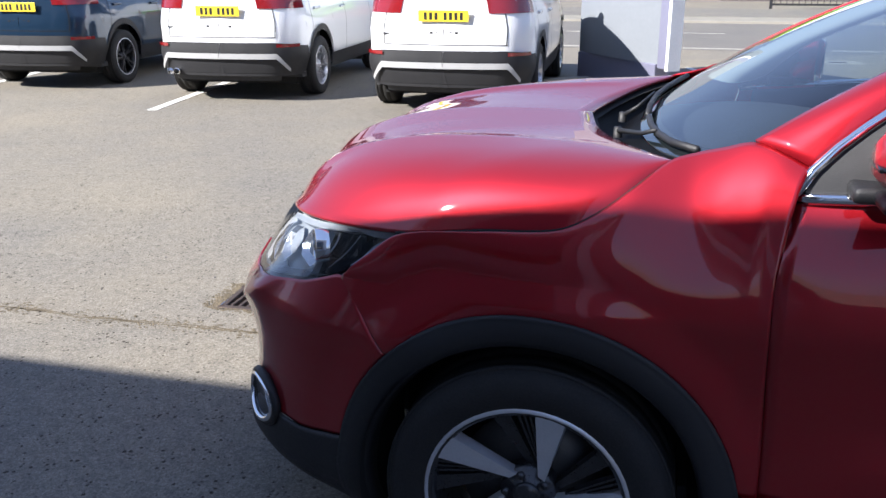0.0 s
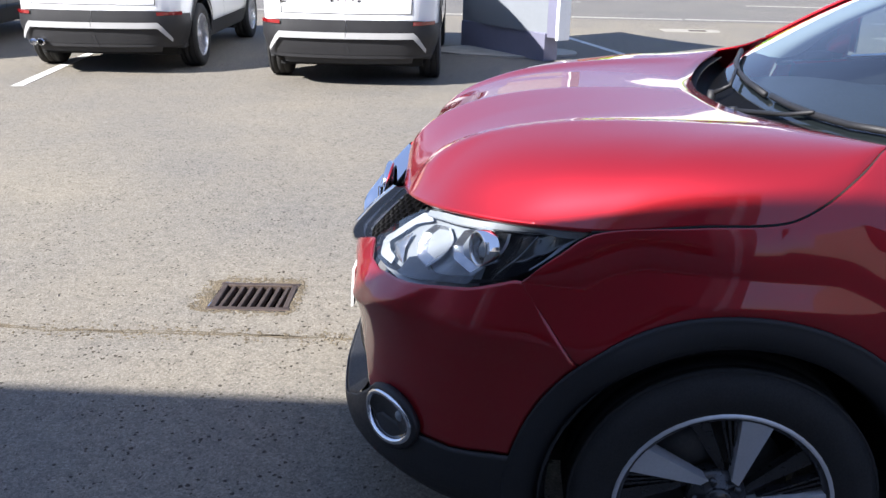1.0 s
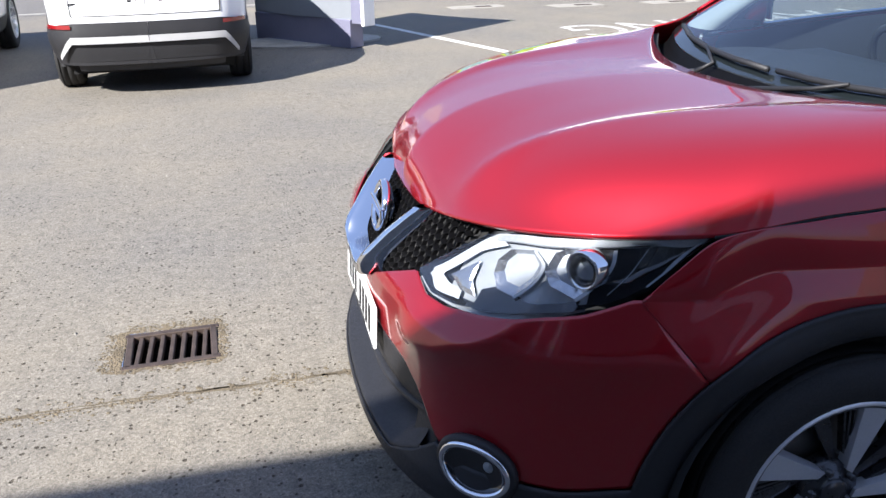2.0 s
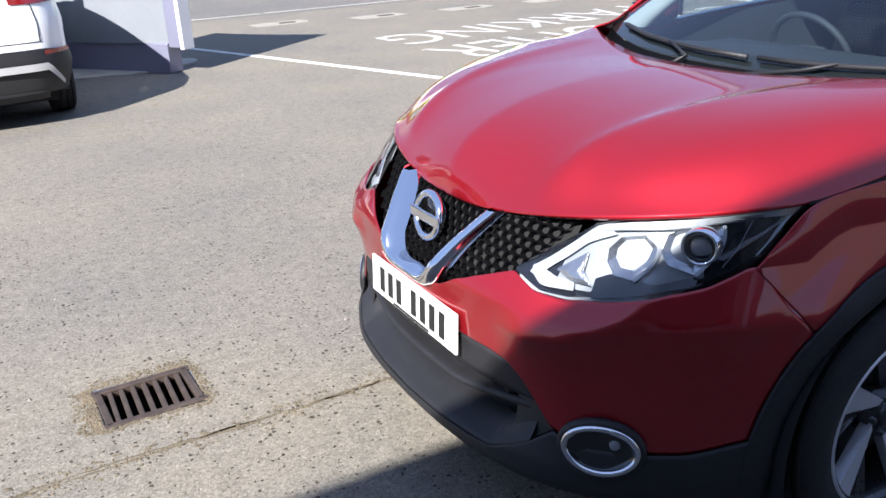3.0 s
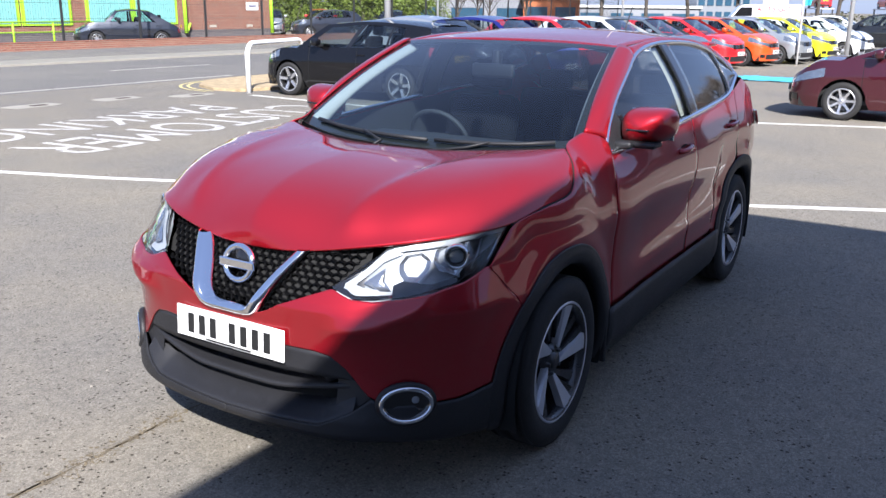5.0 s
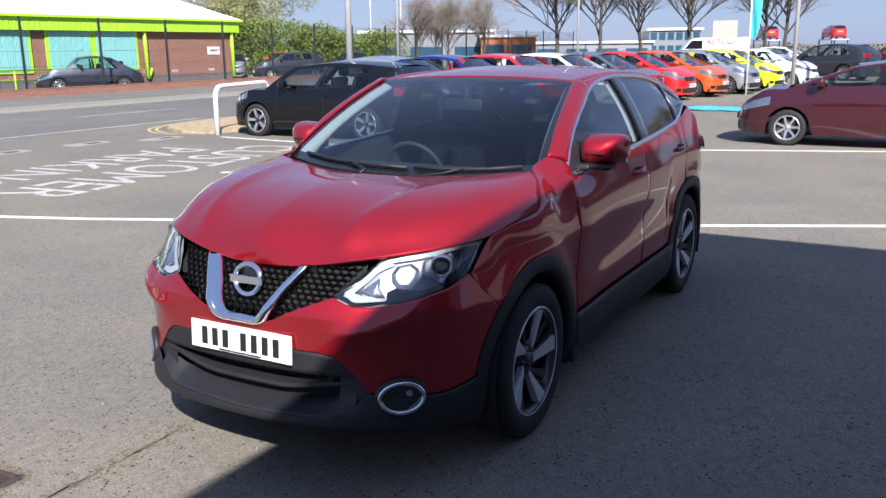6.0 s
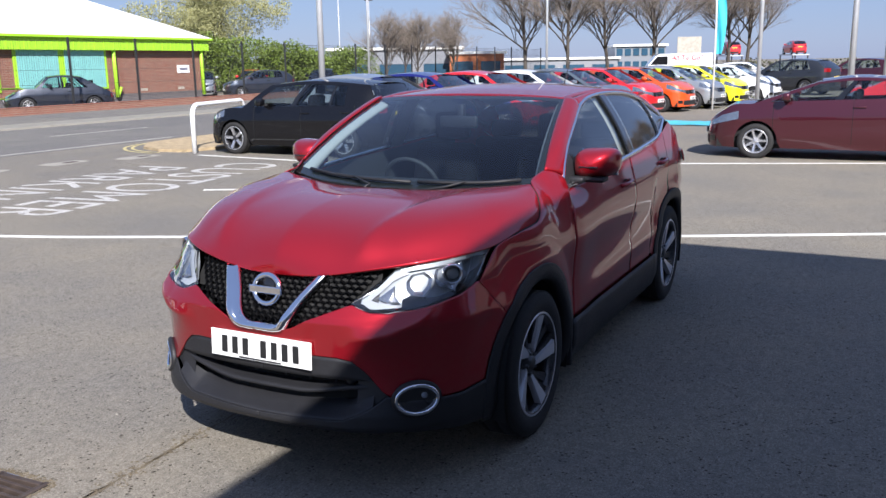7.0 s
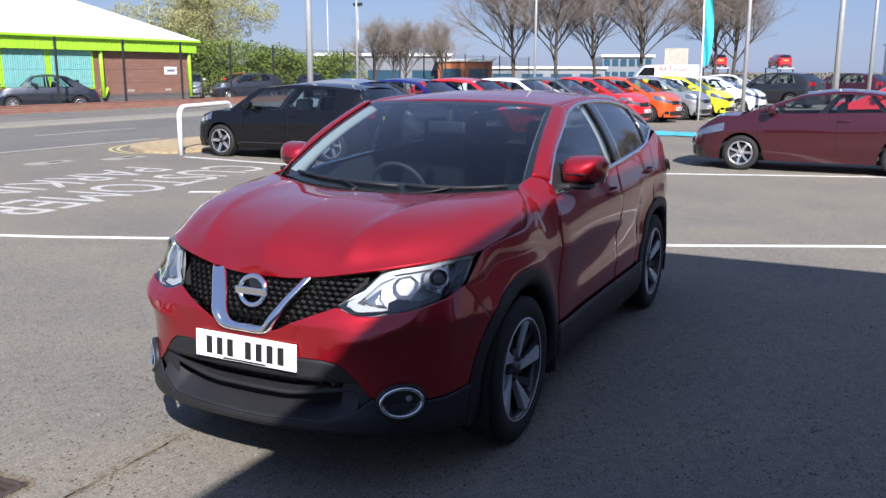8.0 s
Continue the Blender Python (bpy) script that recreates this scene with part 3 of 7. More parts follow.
# ---- wheels and other cars ----
def tyre_mesh(r, w, rim):
    h = w / 2
    prof = [(rim - 0.012, -h * 0.82), (rim + 0.010, -h * 0.98), (lerp(rim, r, 0.5), -h * 1.04), (r - 0.022, -h * 0.97), (r - 0.006, -h * 0.82), (r, -h * 0.6)]
    for k in (-0.32, 0.0, 0.32):
        prof += [(r, (k - 0.10) * w), (r - 0.009, (k - 0.085) * w), (r - 0.009, (k - 0.055) * w), (r, (k - 0.04) * w)]
    prof += [(r, h * 0.6), (r - 0.006, h * 0.82), (r - 0.022, h * 0.97), (lerp(rim, r, 0.5), h * 1.04), (rim + 0.010, h * 0.98), (rim - 0.012, h * 0.82)]
    return lathe(prof, 56)


def spoke(a, r0, r1, w0, w1, y0, y1, th, skew=0.0):
    """One spoke, in the wheel's plane xz, face towards -y."""
    ca, sa = math.cos(a), math.sin(a)
    cb, sb = math.cos(a + skew), math.sin(a + skew)
    pts = []
    for r, w, y, (c, s) in ((r0, w0, y0, (ca, sa)), (r1, w1, y1, (cb, sb))):
        for side in (-1, 1):
            for dy, k in ((0, 0.84), (th, 1.0)):
                pts.append((r * c - side * w * k * s, y + dy, r * s + side * w * k * c))
    # order: in-left face, in-left back, in-right face, in-right back, then out
    f = [(0, 2, 6, 4), (1, 5, 7, 3), (0, 4, 5, 1), (2, 3, 7, 6), (4, 6, 7, 5), (0, 1, 3, 2)]
    return pts, f


WHEELS = {}


def wheel_meshes(style):
    """Meshes of one wheel, axle along y, outer face at -y."""
    if style in WHEELS:
        return WHEELS[style]
    r, w, rim, n, tone = {"five": (0.346, 0.225, 0.243, 5, "two"), "multi": (0.345, 0.215, 0.228, 10, "silver"), "ten": (0.345, 0.215, 0.235, 5, "pairs"), "seven": (0.305, 0.19, 0.208, 7, "silver"), "golf": (0.32, 0.225, 0.228, 5, "golf"), "plain": (0.30, 0.185, 0.195, 7, "silver")}[style]
    h = w / 2
    out = {"tyre": mesh_of("tyre", *tyre_mesh(r, w, rim), M_rubber)}
    barrel = lathe([(rim + 0.008, -h * 0.93), (rim - 0.004, -h * 0.97), (rim - 0.016, -h * 0.9), (rim - 0.022, -h * 0.6), (rim - 0.03, h * 0.2), (rim - 0.012, h * 0.85)], 48)
    disc = lathe([(0.001, -h * 0.05), (0.10, -h * 0.05), (rim * 0.72, 0.0), (rim * 0.72, 0.015)], 32)
    spokes = []
    for k in range(n):
        a = 2 * math.pi * k / n + math.pi / 2
        if tone == "two":
            spokes.append(spoke(a - 0.61, 0.058, rim - 0.006, 0.012, 0.043, -h * 0.66, -h * 0.93, 0.03, 0.385))
        elif tone == "pairs":
            spokes += [spoke(a + q, 0.05, rim - 0.004, 0.010, 0.010, -h * 0.7, -h * 0.93, 0.03, q * 0.9) for q in (-0.10, 0.10)]
        elif tone == "golf":
            spokes.append(spoke(a, 0.05, rim - 0.004, 0.026, 0.034, -h * 0.7, -h * 0.93, 0.03))
        elif n == 10:
            spokes.append(spoke(a, 0.05, rim - 0.004, 0.012, 0.014, -h * 0.6, -h * 0.93, 0.03))
        else:
            spokes.append(spoke(a, 0.045, rim - 0.004, 0.020, 0.022, -h * 0.6, -h * 0.93, 0.03))
    hub = lathe([(0.0005, -h * 0.74), (0.028, -h * 0.74), (0.034, -h * 0.68), (0.034, -h * 0.6), (0.066, -h * 0.58), (0.072, -h * 0.2)], 24)
    nuts = join(*[moved(lathe([(0.0005, -0.012), (0.008, -0.012), (0.009, 0.02)], 8), Matrix.Translation((0.052 * math.cos(q), -h * 0.6, 0.052 * math.sin(q)))) for q in (2 * math.pi * (i + 0.5) / 5 for i in range(5))])
    face = M_alloy_face if tone == "two" else (M_alloy_dark if tone in ("pairs",) else M_alloy)
    dark = M_alloy_dark if tone in ("two", "pairs", "golf") else M_alloy
    if tone == "pairs":
        face = M_alloy_dark
    out["rim"] = mesh_of("rim", *barrel, dark)
    lip = lathe([(rim + 0.004, -h * 0.945), (rim - 0.001, -h * 0.985), (rim - 0.006, -h * 0.96)], 48)
    out["lip"] = mesh_of("lip", *lip, M_alloy_face if tone != "silver" else M_alloy)
    out["spoke"] = [mesh_of("spoke", *s, face, False) for s in spokes]
    if tone == "two":
        webs = [spoke(2 * math.pi * k / n + math.pi / 2 - 0.2, 0.06, rim - 0.012, 0.010, 0.026, -h * 0.40, -h * 0.70, 0.02, 0.52) for k in range(n)]
        fins = []
        for k in range(n):
            a = 2 * math.pi * k / n + math.pi / 2
            for q in (0.04, 0.10, 0.16):
                fins.append(spoke(a - 0.40 + q, 0.09, rim - 0.016, 0.0025, 0.0035, -h * 0.55, -h * 0.85, 0.02, 0.34))
        out["fins"] = mesh_of("fin", *join(*fins), M_alloy_dark, False)
        out["web"] = [mesh_of("web", *w_, M_alloy_dark, False) for w_ in webs]
    out["hub"] = mesh_of("hub", *join(hub, nuts), dark)
    out["brake_disc"] = mesh_of("brake_disc", *disc, M_disc)
    out["r"] = r
    WHEELS[style] = out
    return out


def add_wheel(parent, style, x, y, side, turn=0.0, steer=0.0):
    """A wheel standing on the ground; side -1: outer face towards -y."""
    w = wheel_meshes(style)
    m = pose(x, y, w["r"], 0, 0, (0 if side < 0 else 180) + steer) @ pose(0, 0, 0, 0, turn, 0)
    ob = put("wheel", w["hub"], parent, at=m)
    put("tyre", w["tyre"], ob, "black rubber tyre")
    put("rim", w["rim"], ob)
    put("lip", w["lip"], ob)
    put("brake_disc", w["brake_disc"], ob)
    for s in w["spoke"]:
        put("spoke", s, ob)
    for q in w.get("web", []):
        put("web", q, ob)
    if "fins" in w:
        tagged(put("fin", w["fins"], ob), kind="stuff")
    return ob


def cabin(parent, x_dash, x_front, x_rear, w, floor=0.35, seat=0.62, top=1.05):
    """Dashboard, two front seats with head rests, rear bench, wheel: what shows through the glass."""
    put("dashboard", mesh_of("dashboard", *box(x_dash, 0, top - 0.16, 0.42, w * 0.86, 0.24, 0.06), M_trim), parent)
    for s in (-1, 1):
        st = join(box(x_front, s * w * 0.23, seat - 0.12, 0.5, 0.48, 0.2, 0.06), box(0, 0, 0.31, 0.14, 0.46, 0.62, 0.06, Matrix.Translation((x_front + 0.28, s * w * 0.23, seat - 0.05)) @ Matrix.Rotation(radians(14), 4, "Y")), box(x_front + 0.50, s * w * 0.23, seat + 0.66, 0.09, 0.26, 0.18, 0.04))
        put("front_seat", mesh_of("front_seat", *st, M_seat), parent)
    bench = join(box(x_rear, 0, seat - 0.1, 0.5, w * 0.72, 0.2, 0.05), box(0, 0, 0.3, 0.14, w * 0.72, 0.58, 0.05, Matrix.Translation((x_rear + 0.28, 0, seat - 0.05)) @ Matrix.Rotation(radians(16), 4, "Y")), box(x_rear + 0.48, -w * 0.22, seat + 0.58, 0.08, 0.24, 0.13, 0.03), box(x_rear + 0.48, w * 0.22, seat + 0.58, 0.08, 0.24, 0.13, 0.03))
    put("rear_seat", mesh_of("rear_seat", *bench, M_seat), parent)
    put("floor_pan", mesh_of("floor_pan", *box((x_dash + x_rear) / 2 + 0.2, 0, floor - 0.06, x_rear - x_dash + 1.2, w * 0.9, 0.06), M_trim, False), parent)
    c, rr = Vector((x_dash + 0.32, w * 0.23, top - 0.10)), 0.18
    ring = [tuple(c + Vector((-0.42 * rr * math.sin(q), rr * math.cos(q), rr * 0.9 * math.sin(q))) * 1.0) for q in (2 * math.pi * k / 24 for k in range(24))]
    sw = join(tube(ring, 0.014, 6, True), box(c.x + 0.0, c.y, c.z - 0.01, 0.03, 0.13, 0.09, 0.012), tube([tuple(c + Vector((0, -rr, 0))), tuple(c + Vector((0, rr, 0)))], 0.012, 6), tube([tuple(c), tuple(c + Vector((-0.25, 0, -0.1)))], 0.03, 6))
    put("steering_wheel", mesh_of("steering_wheel", *sw, M_trim), parent)


HERO_REF = {}


def plate_part(parent, m, mat, w=0.52, h=0.111, bars=7):
    p = put("number_plate", mesh_of("number_plate", *box(0, 0, 0, 0.008, w, h, 0.002), mat, False), parent, at=m)
    ink = []
    cw = w * 0.82 / (bars + 0.7)
    for k in range(bars):
        y = -w * 0.41 + (k + 0.5 + (0.7 if k >= 4 else 0)) * cw
        ink.append(box(-0.0045, y, -0.002, 0.003, cw * 0.54, h * 0.64))
    if parent is HERO_REF.get("car"):
        for q in ink:
            put("mark", mesh_of("mark", *q, M_ink, False), p)
    else:
        tagged(put("marks", mesh_of("marks", *join(*ink), M_ink, False), p), kind="stuff")
    return p


def sewn(*vfs):
    """Halves joined, with the points along the middle shared."""
    v, f = join(*vfs)
    seen, to, out = {}, [], []
    for q in v:
        key = tuple(round(c, 4) for c in q) if abs(q[1]) < 0.003 else len(to) + 10**6
        if key not in seen:
            seen[key] = len(out)
            out.append(q)
        to.append(seen[key])
    g = [tuple(dict.fromkeys(to[i] for i in q)) for q in f]
    return out, [q for q in g if len(q) > 2]


def car(label, body_mat, at, L=4.0, W=1.70, H=1.50, wb=2.53, fo=0.78, hood=0.92, nose=0.70, belt0=0.98, belt1=1.08, xw0=0.95, xw1=1.75, xr1=3.45, xt=3.85, style="plain", cat="car", group="parked cars", cladding=False, rear="lamps", plate_rear=M_plate_y, glass_mat=None, clear=0.19, light=True, tail_h=0.95, inside=True, twin=False):
    """A parked car by its main measures. Nose at -x, origin on the ground at mid length."""
    glass_mat = glass_mat or M_glass
    top = base("car", label, cat, group, at)
    o = -L / 2
    hw = W / 2
    r_arch = WHEELS_R[style] + (0.075 if cladding else 0.055)
    ax = [fo, fo + wb]
    plan = spline([(0.0, 0.0), (0.015, 0.30 * hw), (0.07, 0.60 * hw), (0.20, 0.82 * hw), (0.45, 0.94 * hw), (1.0, 0.985 * hw), (L * 0.5, hw), (L - 0.8, 0.985 * hw), (L - 0.30, 0.93 * hw), (L - 0.09, 0.74 * hw), (L - 0.02, 0.40 * hw), (L, 0.0)])
    samples = [plan(k / 600) for k in range(601)]
    sx = np.array([q[0] for q in samples])
    p_of = lambda x: float(np.interp(x, sx, np.linspace(0, 1, 601)))
    zr = H * 0.965

    def bottom(x):
        z = clear
        for a in ax:
            if abs(x - a) < r_arch:
                z = max(z, WHEELS_R[style] + math.sqrt(r_arch**2 - (x - a) ** 2))
        return z

    def beltz(x):
        if x < xw0:
            return lerp(nose, hood, smooth01(x / (xw0 * 0.75)) ** 0.7)
        if x < xt:
            return lerp(belt0, belt1, (x - xw0) / (xt - xw0)) if x > xw0 + 0.25 else lerp(hood, lerp(belt0, belt1, 0.25 / (xt - xw0)), (x - xw0) / 0.25)
        return lerp(belt1, tail_h, (x - xt) / max(0.01, L - xt))

    def skin(p, z, off=0.0):
        x, y = plan(p)
        q = plan(min(1, p + 0.002)) - plan(max(0, p - 0.002))
        n = np.array([-q[1], q[0]]) / np.linalg.norm(q)
        wf, wr = max(0, 1 - x / 0.5), max(0, 1 - (L - x) / 0.4)
        zt = beltz(x)
        k = (z - clear) / max(0.2, zt - clear)
        tuck = 0.05 * max(0, 0.25 - k) / 0.25 + 0.055 * max(0, k - 0.62) ** 1.6 / 0.38**1.6 - 0.006 * math.exp(-((k - 0.66) / 0.09) ** 2)
        x += wf * (0.16 * max(0, k - 0.45) ** 1.5 + 0.06 * max(0, 0.25 - k)) - wr * (0.10 * max(0, k - 0.55) + 0.06 * max(0, 0.2 - k))
        y -= tuck * (1 - wf * wf)
        return (o + x + n[0] * off, -(y + n[1] * off), z)

    def region(x0, x1, zlo, zhi, off=0.0, nu=20, nv=6, p0=None, p1=None):
        p0, p1 = p_of(x0) if p0 is None else p0, p_of(x1) if p1 is None else p1

        def f(u, v):
            p = lerp(p0, p1, u)
            x = plan(p)[0]
            lo, hi = (zlo(x) if callable(zlo) else zlo), (zhi(x) if callable(zhi) else zhi)
            return skin(p, lerp(lo, hi, v), off)
        return grid(f, nu, nv)

    def both(vf):
        return sewn((vf[0], [q[::-1] for q in vf[1]]), ([(x, -y, z) for x, y, z in vf[0]], vf[1]))

    def sides(name, vf, mat, lab=""):
        put(name, mesh_of(name, vf[0], [q[::-1] for q in vf[1]], mat), top, lab)
        put(name, mesh_of(name, [(x, -y, z) for x, y, z in vf[0]], vf[1], mat), top, lab)

    us = sorted(set([k / 70 for k in range(71)] + [p_of(a + s * r_arch * q) for a in ax for s in (-1, 1) for q in (1.0, 0.999, 0.985, 0.95, 0.88, 0.75)]))
    side = grid(lambda u, v: skin(u, lerp(bottom(plan(u)[0]), beltz(plan(u)[0]), v)), 0, 14, us)
    shell = [both(side)]
    # bonnet and tail deck
    pw, pt = p_of(xw0 + 0.02), p_of(xt)

    def deck(p_a, p_b, crown):
        def f(u, v):
            p = lerp(p_a, p_b, u)
            e = skin(p, beltz(plan(p)[0]))
            k = 2 * v - 1
            return e[0], e[1] * -k, e[2] + crown * (1 - k * k) * smooth01(abs(e[1]) / (0.8 * hw))
        return grid(f, 18, 12)

    bonnet = deck(0.0, pw, 0.05)
    put("body", mesh_of("body", *join(*shell, deck(pt, 1.0, 0.01)), body_mat), top)
    put("bonnet", mesh_of("bonnet", *bonnet, body_mat), top)
    # wheel wells: near-black blocks whose colour stands in for the shade inside
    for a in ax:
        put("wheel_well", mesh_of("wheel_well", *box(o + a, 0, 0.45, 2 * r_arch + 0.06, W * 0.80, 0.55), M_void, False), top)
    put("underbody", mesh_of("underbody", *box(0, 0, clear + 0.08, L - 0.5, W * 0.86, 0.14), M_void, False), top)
    # greenhouse
    yb0, yr = -skin(p_of(L * 0.45), beltz(L * 0.45))[1], hw * 0.70
    slope = spline([(xw1, H * 0.955), (lerp(xw1, xr1, 0.33), H * 0.995), (lerp(xw1, xr1, 0.66), H * 0.985), (xr1, H * 0.945)])

    def roofz(x):
        k = min(max((x - xw1) / (xr1 - xw1), 0), 1)
        return float(slope(k)[1])

    def cabin_side(s, t):
        xb, xr = lerp(xw0 + 0.10, xt, s), lerp(xw1, xr1, s)
        yb = -skin(p_of(xb), beltz(xb))[1] - 0.012
        x, z = lerp(xb, xr, t), lerp(beltz(xb) - 0.01, roofz(xr) - 0.03, t)
        yy = lerp(yb, yr, t) + 0.035 * math.sin(math.pi * t)
        return o + x, -yy, z

    def strip(s0, s1, t0, t1, off, nu=10, nv=8):
        def f(u, v):
            s = lerp(s0(v), s1(v), u) if callable(s0) else lerp(s0, s1, u)
            x, y, z = cabin_side(s, lerp(t0, t1, v))
            return x, y - off, z
        return grid(f, nu, nv)

    sides("side_window", strip(0.03, 0.80, 0.02, 0.90, 0.0, 16), glass_mat, "tinted side glass")
    sides("pillar", strip(0.36, 0.40, 0.02, 0.90, 0.006), M_gloss_black, "black window pillar")
    sides("pillar", strip(0.66, 0.68, 0.02, 0.90, 0.006), M_gloss_black, "black window pillar")
    frame_v = join(strip(-0.045, 0.045, 0.0, 1.0, 0.008, 4), strip(0.78, 1.0, 0.0, 1.0, 0.006, 6), strip(0.0, 1.0, 0.88, 1.02, 0.008, 16, 3))
    sides("window_frame", frame_v, body_mat)

    def pane(x_lo, x_hi, front):
        def f(u, v):
            k = 2 * u - 1
            s = 0.0 if front else 1.0
            e = cabin_side(s, v)
            bow = (0.10 if front else 0.06) * (1 - k * k) * (1 - 0.35 * v)
            return e[0] + (-bow if front else bow), e[1] * -k * 0.985, e[2] + 0.012 * (1 - k * k)
        return grid(f, 12, 8)

    put("windscreen", mesh_of("windscreen", *pane(xw0, xw1, True), M_screen), top, "raked windscreen")
    put("rear_window", mesh_of("rear_window", *pane(xt, xr1, False), M_privacy), top)
    rv = grid(lambda u, v: (lambda e, k: (e[0] + (-0.05 * (1 - k * k) if u < 0.02 else 0), e[1] * -k, e[2] + 0.045 * (1 - k * k)))(cabin_side(u, 1.0), 2 * v - 1), 18, 12)
    put("roof", mesh_of("roof", *rv, body_mat), top)
    if inside:
        cabin(top, o + xw0 + 0.30, o + lerp(xw0, xt, 0.36), o + lerp(xw0, xt, 0.68), W, top=belt0)
    # wheels
    for a in ax:
        for s in (-1, 1):
            add_wheel(top, style, o + a, s * (hw - 0.12), s, turn=17 * a * s)
    # lamps, plates, grille, bumpers
    pl = lambda y: float(np.interp(y, [q[1] for q in samples[:200]], np.linspace(0, 199 / 600, 200)))
    hz = nose
    head = grid(lambda u, v: skin(lerp(pl(0.50 * hw), p_of(0.62), u), lerp(lerp(hz - 0.14, hz + 0.03, u), lerp(hz - 0.02, min(hz + 0.17, beltz(plan(lerp(pl(0.50 * hw), p_of(0.62), u))[0]) - 0.01), u), v), 0.006), 10, 4)
    put("headlight", mesh_of("headlight", *(head[0], [q[::-1] for q in head[1]]), M_headlamp), top, "clear headlight")
    put("headlight", mesh_of("headlight", *flip_y((head[0], [q[::-1] for q in head[1]])), M_headlamp), top, "clear headlight")
    gr = grid(lambda u, v: skin(lerp(0, pl(0.50 * hw), u), lerp(hz - 0.16, hz - 0.03, v), 0.008), 8, 3)
    put("grille", mesh_of("grille", *both(gr), M_gloss_black), top, "black grille")
    lo = grid(lambda u, v: skin(lerp(0, pl(0.66 * hw), u), lerp(clear + 0.05, clear + 0.20, v), 0.008), 8, 3)
    put("lower_grille", mesh_of("lower_grille", *both(lo), M_plastic), top)
    if light:
        fog = grid(lambda u, v: skin(lerp(pl(0.70 * hw), pl(0.84 * hw), u), lerp(clear + 0.10, clear + 0.20, v), 0.008), 4, 3)
        sides("fog_lamp", fog, M_gloss_black)
    plate_part(top, pose(o - 0.015, 0, clear + 0.27, 0, 0, 0), M_plate_w, 0.50, 0.11)
    plate_part(top, pose(o + L + 0.02 - 0.02 * (rear == "suv"), 0, 1.015 if rear == "suv" else 0.80, 0, 0, 180), plate_rear, 0.52, 0.111)
    rl = lambda y: float(np.interp(-y, [-q[1] for q in samples[400:]], np.linspace(400 / 600, 1, 201)))
    tail = grid(lambda u, v: skin(lerp(p_of(L - (0.42 if rear == "suv" else 0.20)), rl(0.52 * hw), u), lerp(tail_h - 0.14, tail_h + (0.0 if rear == "suv" else 0.03), v), 0.010), 10, 5)
    put("tail_lamp", mesh_of("tail_lamp", *(tail[0], [q[::-1] for q in tail[1]]), M_red_lens), top, "red tail lamp")
    put("tail_lamp", mesh_of("tail_lamp", *flip_y((tail[0], [q[::-1] for q in tail[1]])), M_red_lens), top, "red tail lamp")
    # mirrors, handles, seams
    xm = o + xw0 + 0.55
    for s in (-1, 1):
        ym = s * (hw + 0.06)
        mir = box(xm, ym, belt0 + 0.10, 0.14, 0.20, 0.14, 0.045)
        mo = put("door_mirror", mesh_of("door_mirror", *mir, body_mat), top)
        put("mirror_arm", mesh_of("mirror_arm", *box(xm + 0.02, s * (hw - 0.03), belt0 + 0.04, 0.08, 0.14, 0.04, 0.012), M_plastic), mo)
    for xh in (lerp(xw0, xt, 0.50), lerp(xw0, xt, 0.80)):
        for s in (-1, 1):
            e = skin(p_of(xh), beltz(xh) - 0.13)
            put("door_handle", mesh_of("door_handle", *box(o + xh, -s * e[1] + s * 0.012, e[2], 0.19, 0.03, 0.032, 0.010), body_mat), top)
    seams = []
    for xs_ in (lerp(xw0, xt, 0.10), lerp(xw0, xt, 0.47), lerp(xw0, xt, 0.86)):
        seams.append(region(xs_, xs_ + 0.008, lambda x: max(bottom(x), clear + 0.10), lambda x: beltz(x), 0.003, 2, 12))
    for q in seams:
        sides("door_seam", q, M_void)
    if cladding:
        cl = [region(0.0, L, bottom, lambda x: max(bottom(x), clear) + (0.07 if any(abs(x - a) < r_arch * 0.99 for a in ax) else 0.16), 0.012, 110, 3, 0.0, 1.0)]
        put("cladding", mesh_of("cladding", *both(join(*cl)), M_plastic), top, "black plastic sill and arch cladding")
    if rear == "suv":
        bb = grid(lambda u, v: skin(lerp(p_of(L - 0.42), 1.0, u), lerp(0.335, lerp(0.625, 0.672, smooth01(u * 2.2)), v), 0.016 + 0.012 * math.sin(math.pi * v)), 18, 6)
        put("rear_bumper", mesh_of("rear_bumper", *both(bb), M_plastic), top, "black plastic rear bumper")
        val = grid(lambda u, v: skin(lerp(rl(0.80 * hw), 1.0, u), lerp(0.24, 0.345, v), -0.05), 12, 2)
        put("rear_valance", mesh_of("rear_valance", *both(val), M_black), top)

        def strip_pt(u, v):
            # level across the middle, kinked down towards the wheels
            k = smooth01((0.20 - u) / 0.20) if u < 0.20 else 0.0
            e = max(0.0, (0.20 - u) / 0.20)
            hi, lo_ = lerp(0.556, 0.385, e), lerp(0.495, 0.350, e)
            return skin(lerp(rl(0.84 * hw), 1.0, u), lerp(lo_, hi, v), 0.060)
        sk = grid(strip_pt, 20, 3)
        put("skid_strip", mesh_of("skid_strip", *both(sk), M_silver), top, "silver bumper strip")
        rf = grid(lambda u, v: skin(lerp(rl(0.91 * hw), rl(0.70 * hw), u), lerp(0.622, 0.658, v), 0.034), 5, 2)
        for q in (rf, flip_y(rf)):
            put("reflector", mesh_of("reflector", *q, M_red_lens), top, "red rear reflector")
        letters = join(*[box(o + L - 0.016, -0.13 + k * 0.066, 0.848, 0.012, 0.034, 0.022) for k in range(5)])
        tagged(put("badge", mesh_of("badge", *letters, M_alloy_dark, False), top, "row of dark badge bars"), kind="stuff")
